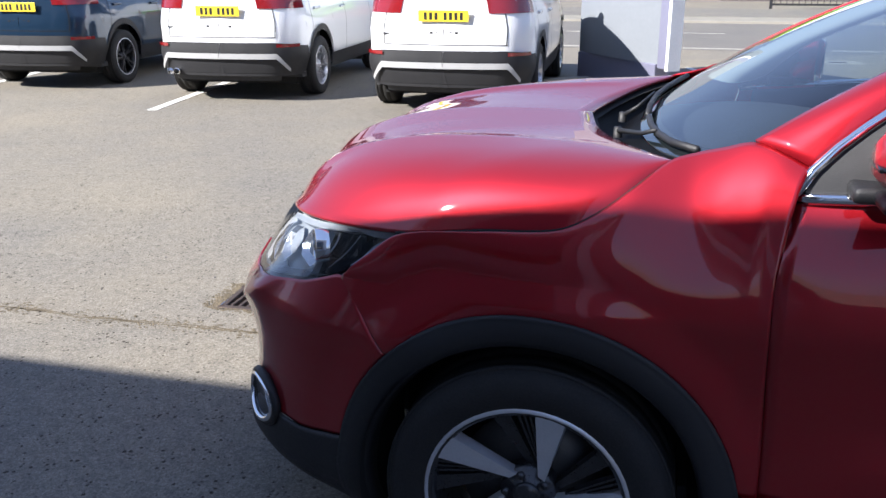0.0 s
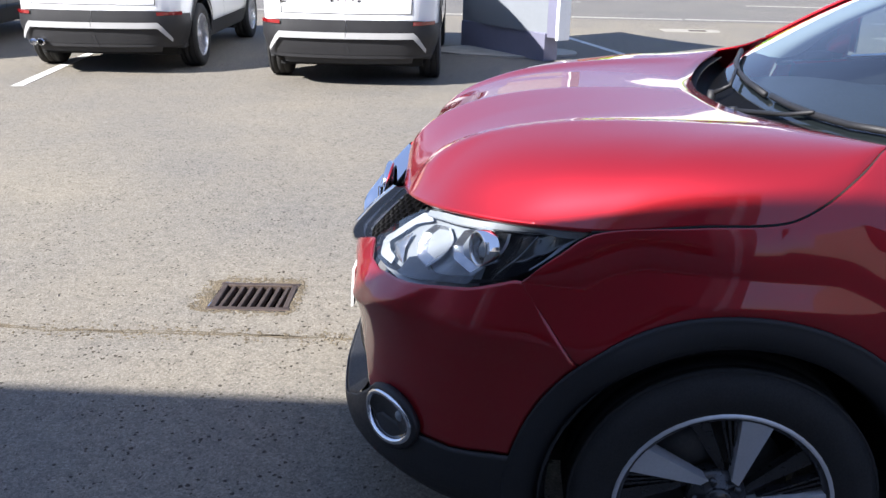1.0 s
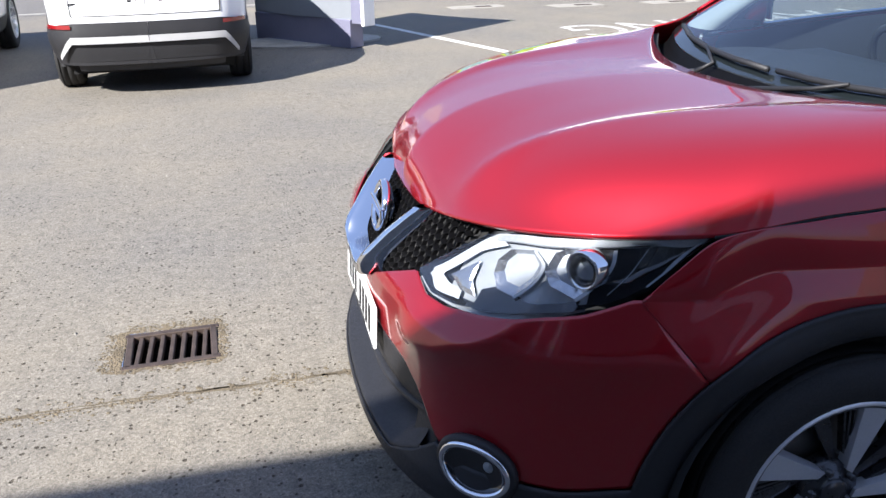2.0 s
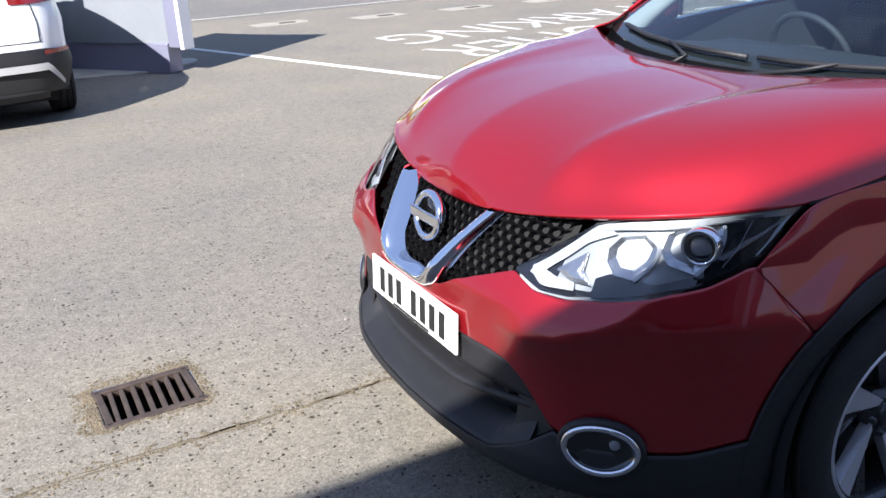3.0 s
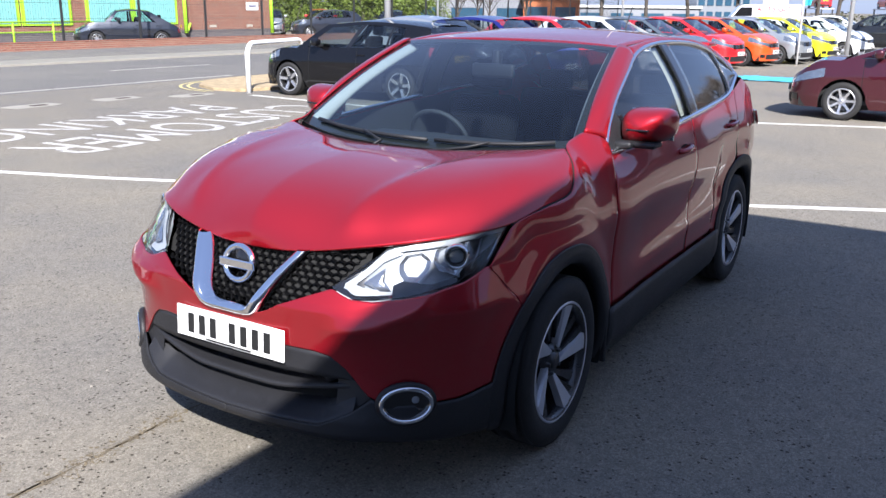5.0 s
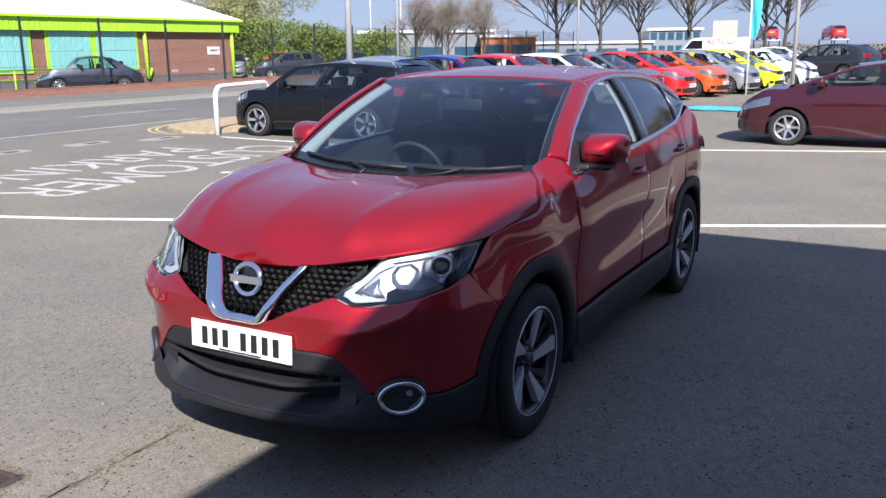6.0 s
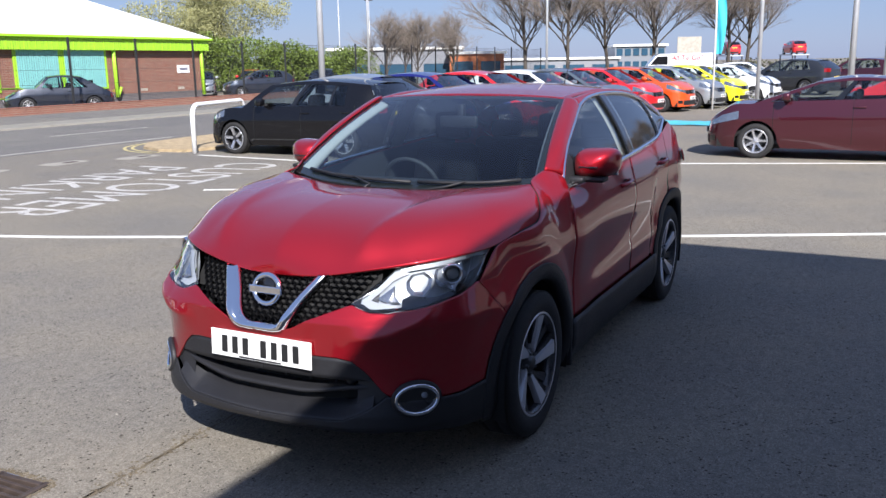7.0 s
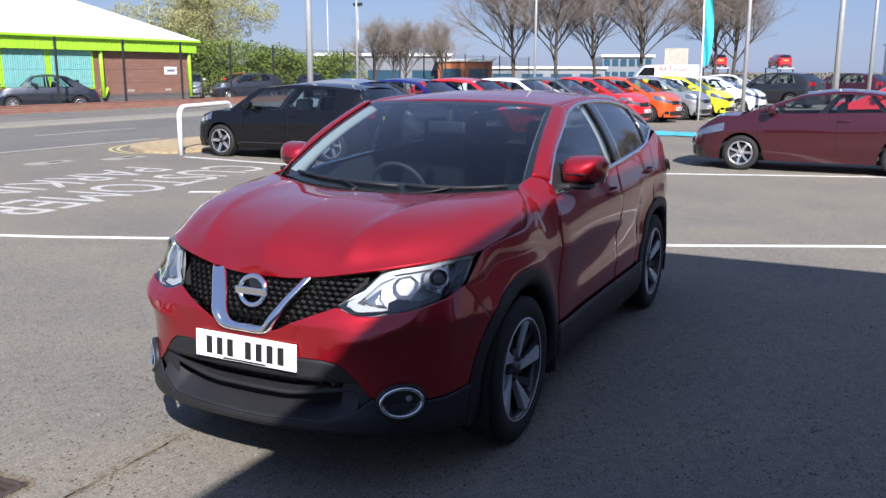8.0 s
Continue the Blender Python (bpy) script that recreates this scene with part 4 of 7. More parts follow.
        put("badge_strip", mesh_of("badge_strip", *box(o + L - 0.062, -0.55, 0.835, 0.012, 0.20, 0.014), M_alloy_dark, False), top)
        hs = grid(lambda u, v: skin(lerp(rl(0.70 * hw), 1.0, u), 0.725 + 0.007 * v, 0.003), 10, 1)
        put("tailgate_seam", mesh_of("tailgate_seam", *both(hs), M_void), top)
        vs_ = grid(lambda u, v: skin(lerp(rl(0.70 * hw), rl(0.69 * hw), u), lerp(0.725, 1.05, v), 0.003), 1, 8)
        sides("tailgate_seam", vs_, M_void)
        pipes = join(*[moved(lathe([(0.030, -0.03), (0.034, -0.03), (0.034, 0.06), (0.001, 0.05)], 16, "y"), Matrix.Translation((o + L - 0.01, -0.60 * hw - q, 0.345)) @ Matrix.Rotation(radians(90), 4, "Z")) for q in (0.0, 0.082)])
        if twin:
            put("tailpipe", mesh_of("tailpipe", *pipes, M_chrome), top, "twin round tailpipes")
    else:
        rb = grid(lambda u, v: skin(lerp(rl(0.6 * hw), 1.0, u), lerp(clear + 0.03, clear + 0.2, v), 0.008), 8, 3)
        put("rear_valance", mesh_of("rear_valance", *both(rb), M_plastic), top)
    return top


WHEELS_R = {"five": 0.346, "multi": 0.345, "ten": 0.345, "seven": 0.305, "golf": 0.32, "plain": 0.30}
SUV = dict(L=4.36, W=1.84, H=1.60, wb=2.64, fo=0.86, hood=1.06, nose=0.86, belt0=1.08, belt1=1.17, xw0=1.05, xw1=1.85, xr1=3.85, xt=4.20, cladding=True, rear="suv", tail_h=1.18, clear=0.30, glass_mat=M_privacy)
car("white SUV with black cladding, rear towards the aisle", P_white, pose(-2.05, 8.28, 0, 0, 0, -88), style="multi", cat="SUV", **SUV)
car("white SUV with black cladding and twin tailpipes", P_white, pose(-4.78, 8.62, 0, 0, 0, -87), style="multi", cat="SUV", twin=True, **SUV)
car("dark blue SUV with black cladding, reversed into its bay", P_navy, pose(-7.72, 8.95, 0, 0, 0, -86), style="ten", cat="SUV", **SUV)
car("black five-door hatchback with silver alloy wheels", P_black, pose(10.92, 8.24, 0, 0, 0, -90), L=4.26, W=1.80, H=1.46, wb=2.63, fo=0.86, hood=0.92, nose=0.72, belt0=0.94, belt1=1.00, xw0=1.08, xw1=1.80, xr1=3.98, xt=4.16, style="golf", cat="hatchback", tail_h=0.98)
car("maroon five-door saloon-backed hatchback on silver seven-spoke wheels", P_maroon, pose(13.30, -1.42, 0, 0, 0, -90), L=4.39, W=1.69, H=1.42, wb=2.55, fo=0.92, hood=0.95, nose=0.66, belt0=0.98, belt1=1.10, xw0=0.85, xw1=1.95, xr1=3.35, xt=4.25, style="seven", cat="hatchback")
JAZZ = dict(L=3.99, W=1.69, H=1.52, wb=2.53, fo=0.80, hood=0.98, nose=0.76, belt0=1.02, belt1=1.12, xw0=0.82, xw1=1.75, xr1=3.45, xt=3.85, style="plain", cat="hatchback", group="row of parked hatchbacks")
ROW = [(P_silver, "pale blue-grey hatchback in a parked row"), (P_blue, "deep blue hatchback in a parked row"), (P_flatred, "red hatchback in a parked row"), (P_white, "white hatchback in a parked row"), (P_grey, "grey hatchback in a parked row"), (P_flatred, "bright red hatchback facing the aisle"), (P_orange, "orange hatchback facing the aisle"), (P_silver, "silver grey hatchback facing the aisle"), (P_yellow, "bright yellow hatchback facing the aisle"), (P_white, "white hatchback facing the aisle")]
NOSES = [(13.15, 6.2), (15.4, 5.9), (17.65, 5.5), (19.9, 5.1), (22.15, 4.75), (24.4, 4.35), (26.6, 3.8), (28.7, 3.15), (31.1, 2.7), (34.0, 1.85)]
for (mat, lab), (x, y) in zip(ROW, NOSES):
    car(lab, mat, pose(x + 0.28, y + 1.98, 0, 0, 0, 82), **JAZZ)


# ---- the red crossover ----
HEART[0] = Vector((1.4, 0.0, 0.7))
hero = base("car", "red metallic crossover with black cladding and two-tone alloy wheels", "car", at=pose(0, 0, 0))
HERO_REF["car"] = hero
HW = 0.345
ARCH = 0.478
HPLAN = spline([(-0.915, 0), (-0.908, 0.20), (-0.880, 0.40), (-0.82, 0.565), (-0.715, 0.695), (-0.58, 0.785), (-0.43, 0.842), (-0.15, 0.878), (0.4, 0.892), (1.5, 0.900), (2.5, 0.905), (2.95, 0.892), (3.22, 0.83), (3.38, 0.68), (3.46, 0.41), (3.48, 0)])
_hs = np.array([HPLAN(k / 2000) for k in range(2001)])
_hp = np.linspace(0, 1, 2001)


def h_px(x):
    return float(np.interp(x, _hs[:, 0], _hp))


def h_py(y):
    """Station on the nose at a given half width."""
    return float(np.interp(y, _hs[:600, 1], _hp[:600]))


def tab(z, zs, vs):
    return float(np.interp(z, zs, vs))


_Z = [0.20, 0.25, 0.30, 0.35, 0.41, 0.50, 0.58, 0.66, 0.72, 0.745, 0.80, 0.87, 0.95, 1.02]
_FX = [0.08, 0.0, -0.035, -0.032, -0.010, 0.004, 0.004, 0.002, 0.000, 0.010, 0.052, 0.100, 0.170, 0.240]
_GW = [0.06, 0.03, 0.015, 0.010, 0.008, 0.006, 0.003, -0.002, -0.010, -0.006, 0.008, 0.028, 0.060, 0.085]
_ZD = [0.20, 0.30, 0.40, 0.50, 0.62, 0.75, 0.84, 0.90, 1.0, 1.1, 1.2, 1.3]
_GD = [0.05, 0.018, 0.012, 0.016, 0.018, 0.008, -0.004, 0.0, 0.018, 0.045, 0.072, 0.10]


def h_body(p, z, off=0.0):
    """A point of the lower body, left side, from the nose round to the tail."""
    x, y = HPLAN(p)
    q = HPLAN(min(1, p + 0.0015)) - HPLAN(max(0, p - 0.0015))
    n = np.array([-q[1], q[0]]) / np.linalg.norm(q)
    wf = min(1, max(0, (-0.40 - x) / 0.51)) ** 0.75
    wr = max(0, 1 - (3.48 - x) / 0.45)
    kd = smooth01((x + 0.40) / 0.45)
    inset = lerp(tab(z, _Z, _GW), tab(z, _ZD, _GD), kd)
    x += wf * tab(z, _Z, _FX) - wr * (0.16 * max(0, z - 0.75) + 0.25 * max(0, 0.35 - z))
    y -= inset * (1 - wf * wf * 0.75)
    # skin drawn in above the flared wheel arches
    for cx in (0.0, 2.646):
        rr = math.hypot(x - cx, z - HW)
        y -= 0.015 * smooth01((rr - ARCH) / 0.11) * smooth01((0.62 - abs(x - cx)) / 0.2) * smooth01((1.02 - z) / 0.12)
    # doors: a shoulder line, a hollow below it and a rising crease over the sill
    kd = smooth01((x - 0.55) / 0.4) * smooth01((2.95 - x) / 0.5)
    if kd:
        z1, z2 = 0.895 + 0.05 * (x - 0.5), 0.520 + 0.055 * max(0, x - 0.6)
        k = (z - z2) / (z1 - z2)
        if 0 < k < 1:
            y -= kd * 0.022 * math.sin(math.pi * k ** 0.8) ** 1.2
        elif k <= 0:
            y -= kd * 0.12 * min(0.09, -k * (z1 - z2))
    y -= 0.042 * smooth01((z - 0.97) / 0.14) * smooth01((0.95 - x) / 0.40) * smooth01((x - 0.30) / 0.15)
    if x < -0.5:
        # shelf under the lamp, with a sharp edge that climbs towards the wheel
        yy = abs(HPLAN(p)[1])
        zc = tab(yy, [0.40, 0.50, 0.57, 0.645, 0.71, 0.75], [0.664, 0.672, 0.685, 0.730, 0.780, 0.79])
        k = (z - 0.50) / (zc - 0.50) if z < zc else 1 - (z - zc) / 0.07
        if 0 < k <= 1:
            off += 0.028 * (k**3 if z < zc else k) * smooth01((yy - 0.36) / 0.14) * smooth01((0.735 - yy) / 0.07)
    return Vector((x + n[0] * off, -(y + n[1] * off), z))


def h_normal(p, z):
    a, b = h_body(min(1, p + 0.002), z) - h_body(max(0, p - 0.002), z), h_body(p, z + 0.004) - h_body(p, z - 0.004)
    n = a.cross(b).normalized()
    return -n if n.dot(h_body(p, z, 0.05) - h_body(p, z)) < 0 else n


def h_part(name, vf, mat, label="", parent=None, thick=0.0, mirror=False, smooth=True):
    """One panel of the crossover; thick: sheet with a real edge."""
    vf = flip_y(vf) if mirror else vf
    me = mesh_of(name, *vf, mat, smooth)
    ob = put(name, me, parent or hero, label)
    if thick:
        md = ob.modifiers.new("thickness", "SOLIDIFY")
        md.thickness, md.offset = thick, -1
    return ob


def pair(name, vf, mat, label="", thick=0.0, smooth=True):
    """The same panel on both sides, as two parts."""
    return [h_part(name, vf, mat, label, None, thick, m, smooth) for m in (False, True)]


def full(name, vf, mat, label="", thick=0.0):
    """A panel that runs across the car in one piece."""
    v, f = join(vf, flip_y(vf))
    me = mesh_of(name, v, f, mat)
    bm = bmesh.new()
    bm.from_mesh(me)
    bmesh.ops.remove_doubles(bm, verts=[q for q in bm.verts if abs(q.co.y) < 0.002], dist=0.003)
    bm.to_mesh(me)
    bm.free()
    ob = put(name, me, hero, label)
    if thick:
        md = ob.modifiers.new("thickness", "SOLIDIFY")
        md.thickness, md.offset = thick, -1
    return ob


def rev(vf):
    return vf[0], [q[::-1] for q in vf[1]]


G = 0.0015  # half a panel gap

# bonnet: edge from the nose along lamp and wing to the screen's corner, rear edge at the scuttle
EDGE = spline([(-0.790, 0, 0.868), (-0.786, 0.15, 0.875), (-0.770, 0.29, 0.893), (-0.735, 0.45, 0.922), (-0.645, 0.62, 0.948), (-0.50, 0.738, 0.960), (-0.316, 0.806, 0.968), (-0.12, 0.836, 0.997), (0.047, 0.850, 1.014), (0.12, 0.836, 1.046), (0.20, 0.796, 1.102), (0.275, 0.728, 1.153)])
REAR = spline([(0.045, 0, 1.130), (0.085, 0.25, 1.128), (0.165, 0.50, 1.140), (0.275, 0.728, 1.153)])
TAN_U = [0, 0.15, 0.31, 0.47, 0.64, 0.80, 0.92, 1.0]
TAN_X = [-0.010, 0.036, 0.078, 0.091, 0.070, 0.050, 0.046, 0.040]
TAN_Y = [0.0, -0.046, -0.066, -0.062, -0.044, -0.032, -0.042, -0.064]
TAN_Z = [0.108, 0.072, 0.058, 0.090, 0.112, 0.104, 0.082, 0.058]


def bonnet_at(u, v):
    e, r = Vector(EDGE(u)), Vector(REAR(u))
    t = Vector((tab(u, TAN_U, TAN_X), tab(u, TAN_U, TAN_Y), tab(u, TAN_U, TAN_Z)))
    d = r - e
    k = min(1.0, d.length / 0.5)
    c1 = e + t * k
    c2 = r - Vector((d.x * 0.925, d.y * 0.79, d.z * -0.143))
    a = (1 - v) ** 3 * e + 3 * (1 - v) ** 2 * v * c1 + 3 * (1 - v) * v * v * c2 + v**3 * r
    y = abs(a.y)
    # raised flanks with a crease that runs from the badge arms to the screen
    q = y - 0.06 - lerp(0.30, 0.50, min(1, max(0, (a.x + 0.75) / 0.95)))
    q_ = math.sqrt(q * q + 0.004**2) - 0.004
    rise = math.exp(-q_ / 0.11) if q > 0 else math.exp(-q_ / 0.030)
    a.z += 0.015 * rise * math.sin(math.pi * min(1, v * 1.02)) ** 0.7 * smooth01(v * 4) * smooth01((0.80 - y) / 0.2)
    return a


bv = grid(lambda u, v: (lambda q: (q.x, -q.y, q.z))(bonnet_at(u, lerp(0.002, 0.998, v))), 72, 48)
bv = join(bv, flip_y(bv))
me = mesh_of("bonnet", *rev(bv), P_red)
bm = bmesh.new()
bm.from_mesh(me)
bmesh.ops.remove_doubles(bm, verts=bm.verts[:], dist=0.0008)
bmesh.ops.recalc_face_normals(bm, faces=bm.faces[:])
if sum(f.normal.z for f in bm.faces) < 0:
    bmesh.ops.reverse_faces(bm, faces=bm.faces[:])
bm.to_mesh(me)
bm.free()
bonnet = put("bonnet", me, hero, "red bonnet with two raised flanks")
md = bonnet.modifiers.new("thickness", "SOLIDIFY")
md.thickness, md.offset = 0.012, -1
gap = tube([(q[0], -q[1] - 0.0022, q[2] + 0.0006) for q in (EDGE(k / 80) for k in range(48, 80))], 0.0036, 6)
pair("bonnet_gap", gap, M_void)

# front bumper, painted part; outline of the lamp above it
PI, PT = h_py(0.405), h_px(-0.306)
_T = [0, 0.04, 0.10, 0.20, 0.32, 0.46, 0.60, 0.72, 0.84, 0.93, 1.0]
_LO0 = [0.792, 0.768, 0.750, 0.747, 0.752, 0.768, 0.800, 0.838, 0.888, 0.930, 0.966]
_LO = [0.796, 0.785, 0.770, 0.768, 0.778, 0.797, 0.816, 0.845, 0.888, 0.930, 0.967]
_HI = [0.800, 0.825, 0.862, 0.918, 0.934, 0.944, 0.950, 0.954, 0.959, 0.963, 0.968]


def bump_low(p):
    y, x = HPLAN(p)[1], HPLAN(p)[0]
    if x > -0.60:
        return lerp(0.408, 0.430, smooth01((x + 0.60) / 0.15))
    return tab(y, [0, 0.36, 0.42, 0.47, 0.55, 0.60, 0.80], [0.585, 0.582, 0.572, 0.535, 0.440, 0.412, 0.405])


def bump_top(p):
    y, x = HPLAN(p)[1], HPLAN(p)[0]
    if y < 0.405:
        return tab(y, [0, 0.11, 0.16, 0.22, 0.30, 0.405], [0.672, 0.674, 0.690, 0.722, 0.752, 0.792])
    return min(0.846, tab((p - PI) / (PT - PI), _T, _LO) - 0.003)


def seam_x(z):
    """Rear edge of the bumper: the sloping seam above, the wheel arch below."""
    if z > 0.685:
        return lerp(-0.345, -0.470, min(1, (z - 0.685) / 0.16))
    return -math.sqrt(max(0.001, ARCH**2 - (z - HW) ** 2))


def bumper_sheet(u, v):
    z = lerp(0.43, 0.845, v)
    for _ in range(4):
        p = lerp(0.0, h_px(seam_x(z) - 0.002), u)
        z = lerp(bump_low(p), bump_top(p), v)
    return h_body(p, z)


bp = grid(bumper_sheet, 80, 48)
full("front_bumper", rev(bp), P_red, "red painted bumper skin", 0.006)

# lower bumper: black lip, intake with slats


def lip_top(p):
    return min(bump_low(p), tab(HPLAN(p)[1], [0, 0.40, 0.50, 0.56, 0.9], [0.318, 0.330, 0.380, 0.435, 0.50])) - 0.002


P_ARCHF = h_px(-0.452)
lv = grid(lambda u, v: h_body(lerp(0, P_ARCHF, u), lerp(lerp(0.282, 0.240, smooth01((u - 0.55) / 0.45)), lip_top(lerp(0, P_ARCHF, u)), v), 0.006), 64, 12)
full("lower_bumper", rev(lv), M_plastic, "black textured plastic bumper lip", 0.006)
# black surround of the intake behind the plate
sv = grid(lambda u, v: h_body(lerp(0, h_py(0.60), u), lerp(max(0.490, lip_top(lerp(0, h_py(0.60), u))), bump_low(lerp(0, h_py(0.60), u)) - 0.002, v), -0.003), 40, 5)
full("intake_surround", rev(sv), M_plastic, "", 0.005)
wing_v = grid(lambda u, v: h_body(lerp(h_py(0.44), h_py(0.56), u), lerp(lip_top(lerp(h_py(0.44), h_py(0.56), u)), max(lip_top(h_py(0.5)), 0.50), v), -0.003 - 0.02 * (1 - u)), 10, 8)
pair("intake_cheek", rev(wing_v), M_plastic)
# near-black sheet in place of the shade deep in the intake
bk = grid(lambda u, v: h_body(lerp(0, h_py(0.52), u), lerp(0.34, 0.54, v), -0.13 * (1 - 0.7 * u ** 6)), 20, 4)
pair("intake_dark_sheet", rev(bk), M_void)
SLAT_V = [0, 0.3, 0.6, 0.8, 0.87, 0.93, 1.0]
P_SLAT = h_py(0.51)


def slat(u, v, edge, back, tip):
    """A shelf that slopes out to a rounded front edge; it climbs towards its ends."""
    p = lerp(0, P_SLAT, u)
    e = smooth01((u - 0.35) / 0.65)
    ze = edge(p)
    z = ze + tab(v, SLAT_V, [back, back * 0.75, back * 0.35, 0.006, 0.002, -0.004, -0.012])
    return h_body(p, z, tab(v, SLAT_V, [-0.120, -0.085, -0.045, -0.012, -0.004, -0.001, -0.006]) * (1 - 0.75 * e * e) + tip)


full("intake_slat", grid(lambda u, v: slat(u, v, lambda p: 0.424 + 0.040 * smooth01((p / P_SLAT - 0.3) / 0.7), 0.030, -0.015), 40, 16), M_plastic, "wide sloping black slat")
full("intake_slat", grid(lambda u, v: slat(u, v, lambda p: lip_top(p) + 0.006, 0.055, 0.008), 40, 16), M_plastic, "wide sloping black slat")
for yy in (0.08, 0.20, 0.32, 0.42):
    pair("intake_rib", box(h_body(h_py(yy), 0.47).x + 0.075, -yy, 0.480, 0.05, 0.012, 0.045, 0.003), M_plastic, "", 0, False)
rd = moved(lathe([(0.0005, -0.02), (0.018, -0.02), (0.022, 0.0), (0.022, 0.03)], 16), Matrix.Translation((h_body(h_py(0.38), 0.48).x + 0.04, -0.40, 0.485)) @ Matrix.Rotation(radians(-90), 4, "Z"))
h_part("tow_eye", rd, M_plastic)

# grille field with hexagonal mesh
def grille_lo(y):
    return tab(y, [0, 0.11, 0.16, 0.22, 0.30, 0.41], [0.668, 0.670, 0.688, 0.720, 0.750, 0.790])


def grille_hi(y):
    return tab(y, [0, 0.15, 0.29, 0.36, 0.41, 0.50], [0.872, 0.880, 0.897, 0.908, 0.912, 0.93])


def grille_at(y, z, off):
    q = h_body(h_py(abs(y)), z, off)
    return Vector((q.x, -q.y if y > 0 else q.y, q.z))


# near-black sheet added behind the mesh, its colour standing for the shade there
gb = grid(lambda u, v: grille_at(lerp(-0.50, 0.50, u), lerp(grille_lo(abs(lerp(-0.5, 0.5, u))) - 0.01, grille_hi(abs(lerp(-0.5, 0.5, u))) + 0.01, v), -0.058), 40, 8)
h_part("grille_dark_sheet", gb, M_void)
hexv = []
cell = 0.0205
for j in range(-1, 20):
    for i in range(-16, 17):
        cy, cz = i * cell * 1.75 + (cell * 0.875 if j % 2 else 0), 0.665 + j * cell * 0.93
        if not (grille_lo(abs(cy)) - 0.008 < cz < grille_hi(abs(cy)) + 0.004) or abs(cy) > 0.52:
            continue
        if abs(cy) > 0.405 and cz < lerp(0.80, 0.915, (abs(cy) - 0.405) / 0.11):
            continue
        ring = [(cy + cell * math.cos(a), cz + cell * 0.62 * math.sin(a)) for a in (math.pi / 6 + k * math.pi / 3 for k in range(6))]
        inner = [(lerp(cy, a, 0.92), lerp(cz, b, 0.92)) for a, b in ring]
        v = [tuple(grille_at(a, b, -0.032)) for a, b in ring] + [tuple(grille_at(a, b, -0.030)) for a, b in inner] + [tuple(grille_at(a, b, -0.044)) for a, b in inner]
        f = []
        for k in range(6):
            n = (k + 1) % 6
            f += [(k, n, 6 + n, 6 + k), (6 + k, 6 + n, 12 + n, 12 + k)]
        hexv.append((v, f))
tagged(h_part("grille_mesh", join(*hexv), M_grille, "black honeycomb grille", None, 0, False, False), kind="stuff")

# chrome V
def vee_path(k, which):
    out = spline([(0.0, 0.664), (0.085, 0.664), (0.127, 0.678), (0.158, 0.722), (0.207, 0.802), (0.276, 0.894)])
    inn = spline([(0.0, 0.698), (0.062, 0.698), (0.096, 0.708), (0.121, 0.744), (0.165, 0.813), (0.226, 0.889)])
    return (out if which else inn)(k)


def vee(u, v):
    k = abs(2 * u - 1)
    s = 1 if u > 0.5 else -1
    a, b = vee_path(k, 0), vee_path(k, 1)
    if v < 0.2 or v > 0.8:
        y, z = (a if v < 0.5 else b)
        off = -0.03
    else:
        y, z = lerp(a[0], b[0], (v - 0.2) / 0.6), lerp(a[1], b[1], (v - 0.2) / 0.6)
        off = 0.020 + 0.014 * math.sin(math.pi * (v - 0.2) / 0.6)
    q = grille_at(max(0.001, y), z, off - 0.012 * smooth01((z - 0.8) / 0.1))
    return Vector((q.x, s * abs(q.y), q.z))


h_part("grille_vee", grid(vee, 64, 12), M_chrome, "chrome V-shaped grille trim")

# round badge: ring and bar, kept plain
bx, bz = grille_at(0.0, 0.822, 0).x - 0.008, 0.822
ring = [(bx + 0.0, 0.064 * math.cos(q), bz + 0.060 * math.sin(q)) for q in (2 * math.pi * k / 40 for k in range(40))]
badge = put("badge", mesh_of("badge", *moved(tube([(0, y, z) for _, y, z in ring], 0.0125, 8, True), Matrix.Translation((bx, 0, 0)) @ pose(0, 0, bz, 0, 12, 0) @ Matrix.Translation((0, 0, -bz))), M_chrome), hero, "round chrome badge")
put("badge_bar", mesh_of("badge_bar", *box(bx - 0.010, 0, bz, 0.012, 0.165, 0.032, 0.004), M_chrome, False), badge)
put("badge_disc", mesh_of("badge_disc", *moved(lathe([(0.0005, 0.0), (0.056, 0.0), (0.056, 0.02)], 32), Matrix.Translation((bx + 0.008, 0, bz)) @ Matrix.Rotation(radians(-90), 4, "Z")), M_gloss_black), badge)

# plate
pz = 0.583
plate = plate_part(hero, pose(h_body(0, pz).x - 0.012, 0, pz, 0, 3, 0), M_plate_w, 0.52, 0.115)
put("plate_footer", mesh_of("plate_footer", *box(-0.005, 0, -0.050, 0.003, 0.22, 0.006), M_ink, False), plate)

# sensors
for yy, zz in ((0.688, 0.542), (0.30, 0.60)):
    p = h_py(yy)
    for s in (False, True):
        q, n = h_body(p, zz), h_normal(p, zz)
        mm = Matrix.Translation(q) @ n.to_track_quat("-Y", "Z").to_matrix().to_4x4()
        h_part("parking_sensor", moved(lathe([(0.0005, -0.004), (0.010, -0.004), (0.012, -0.001), (0.013, 0.004)], 16), mm), P_red, "", None, 0, s) if yy > 0.5 else None

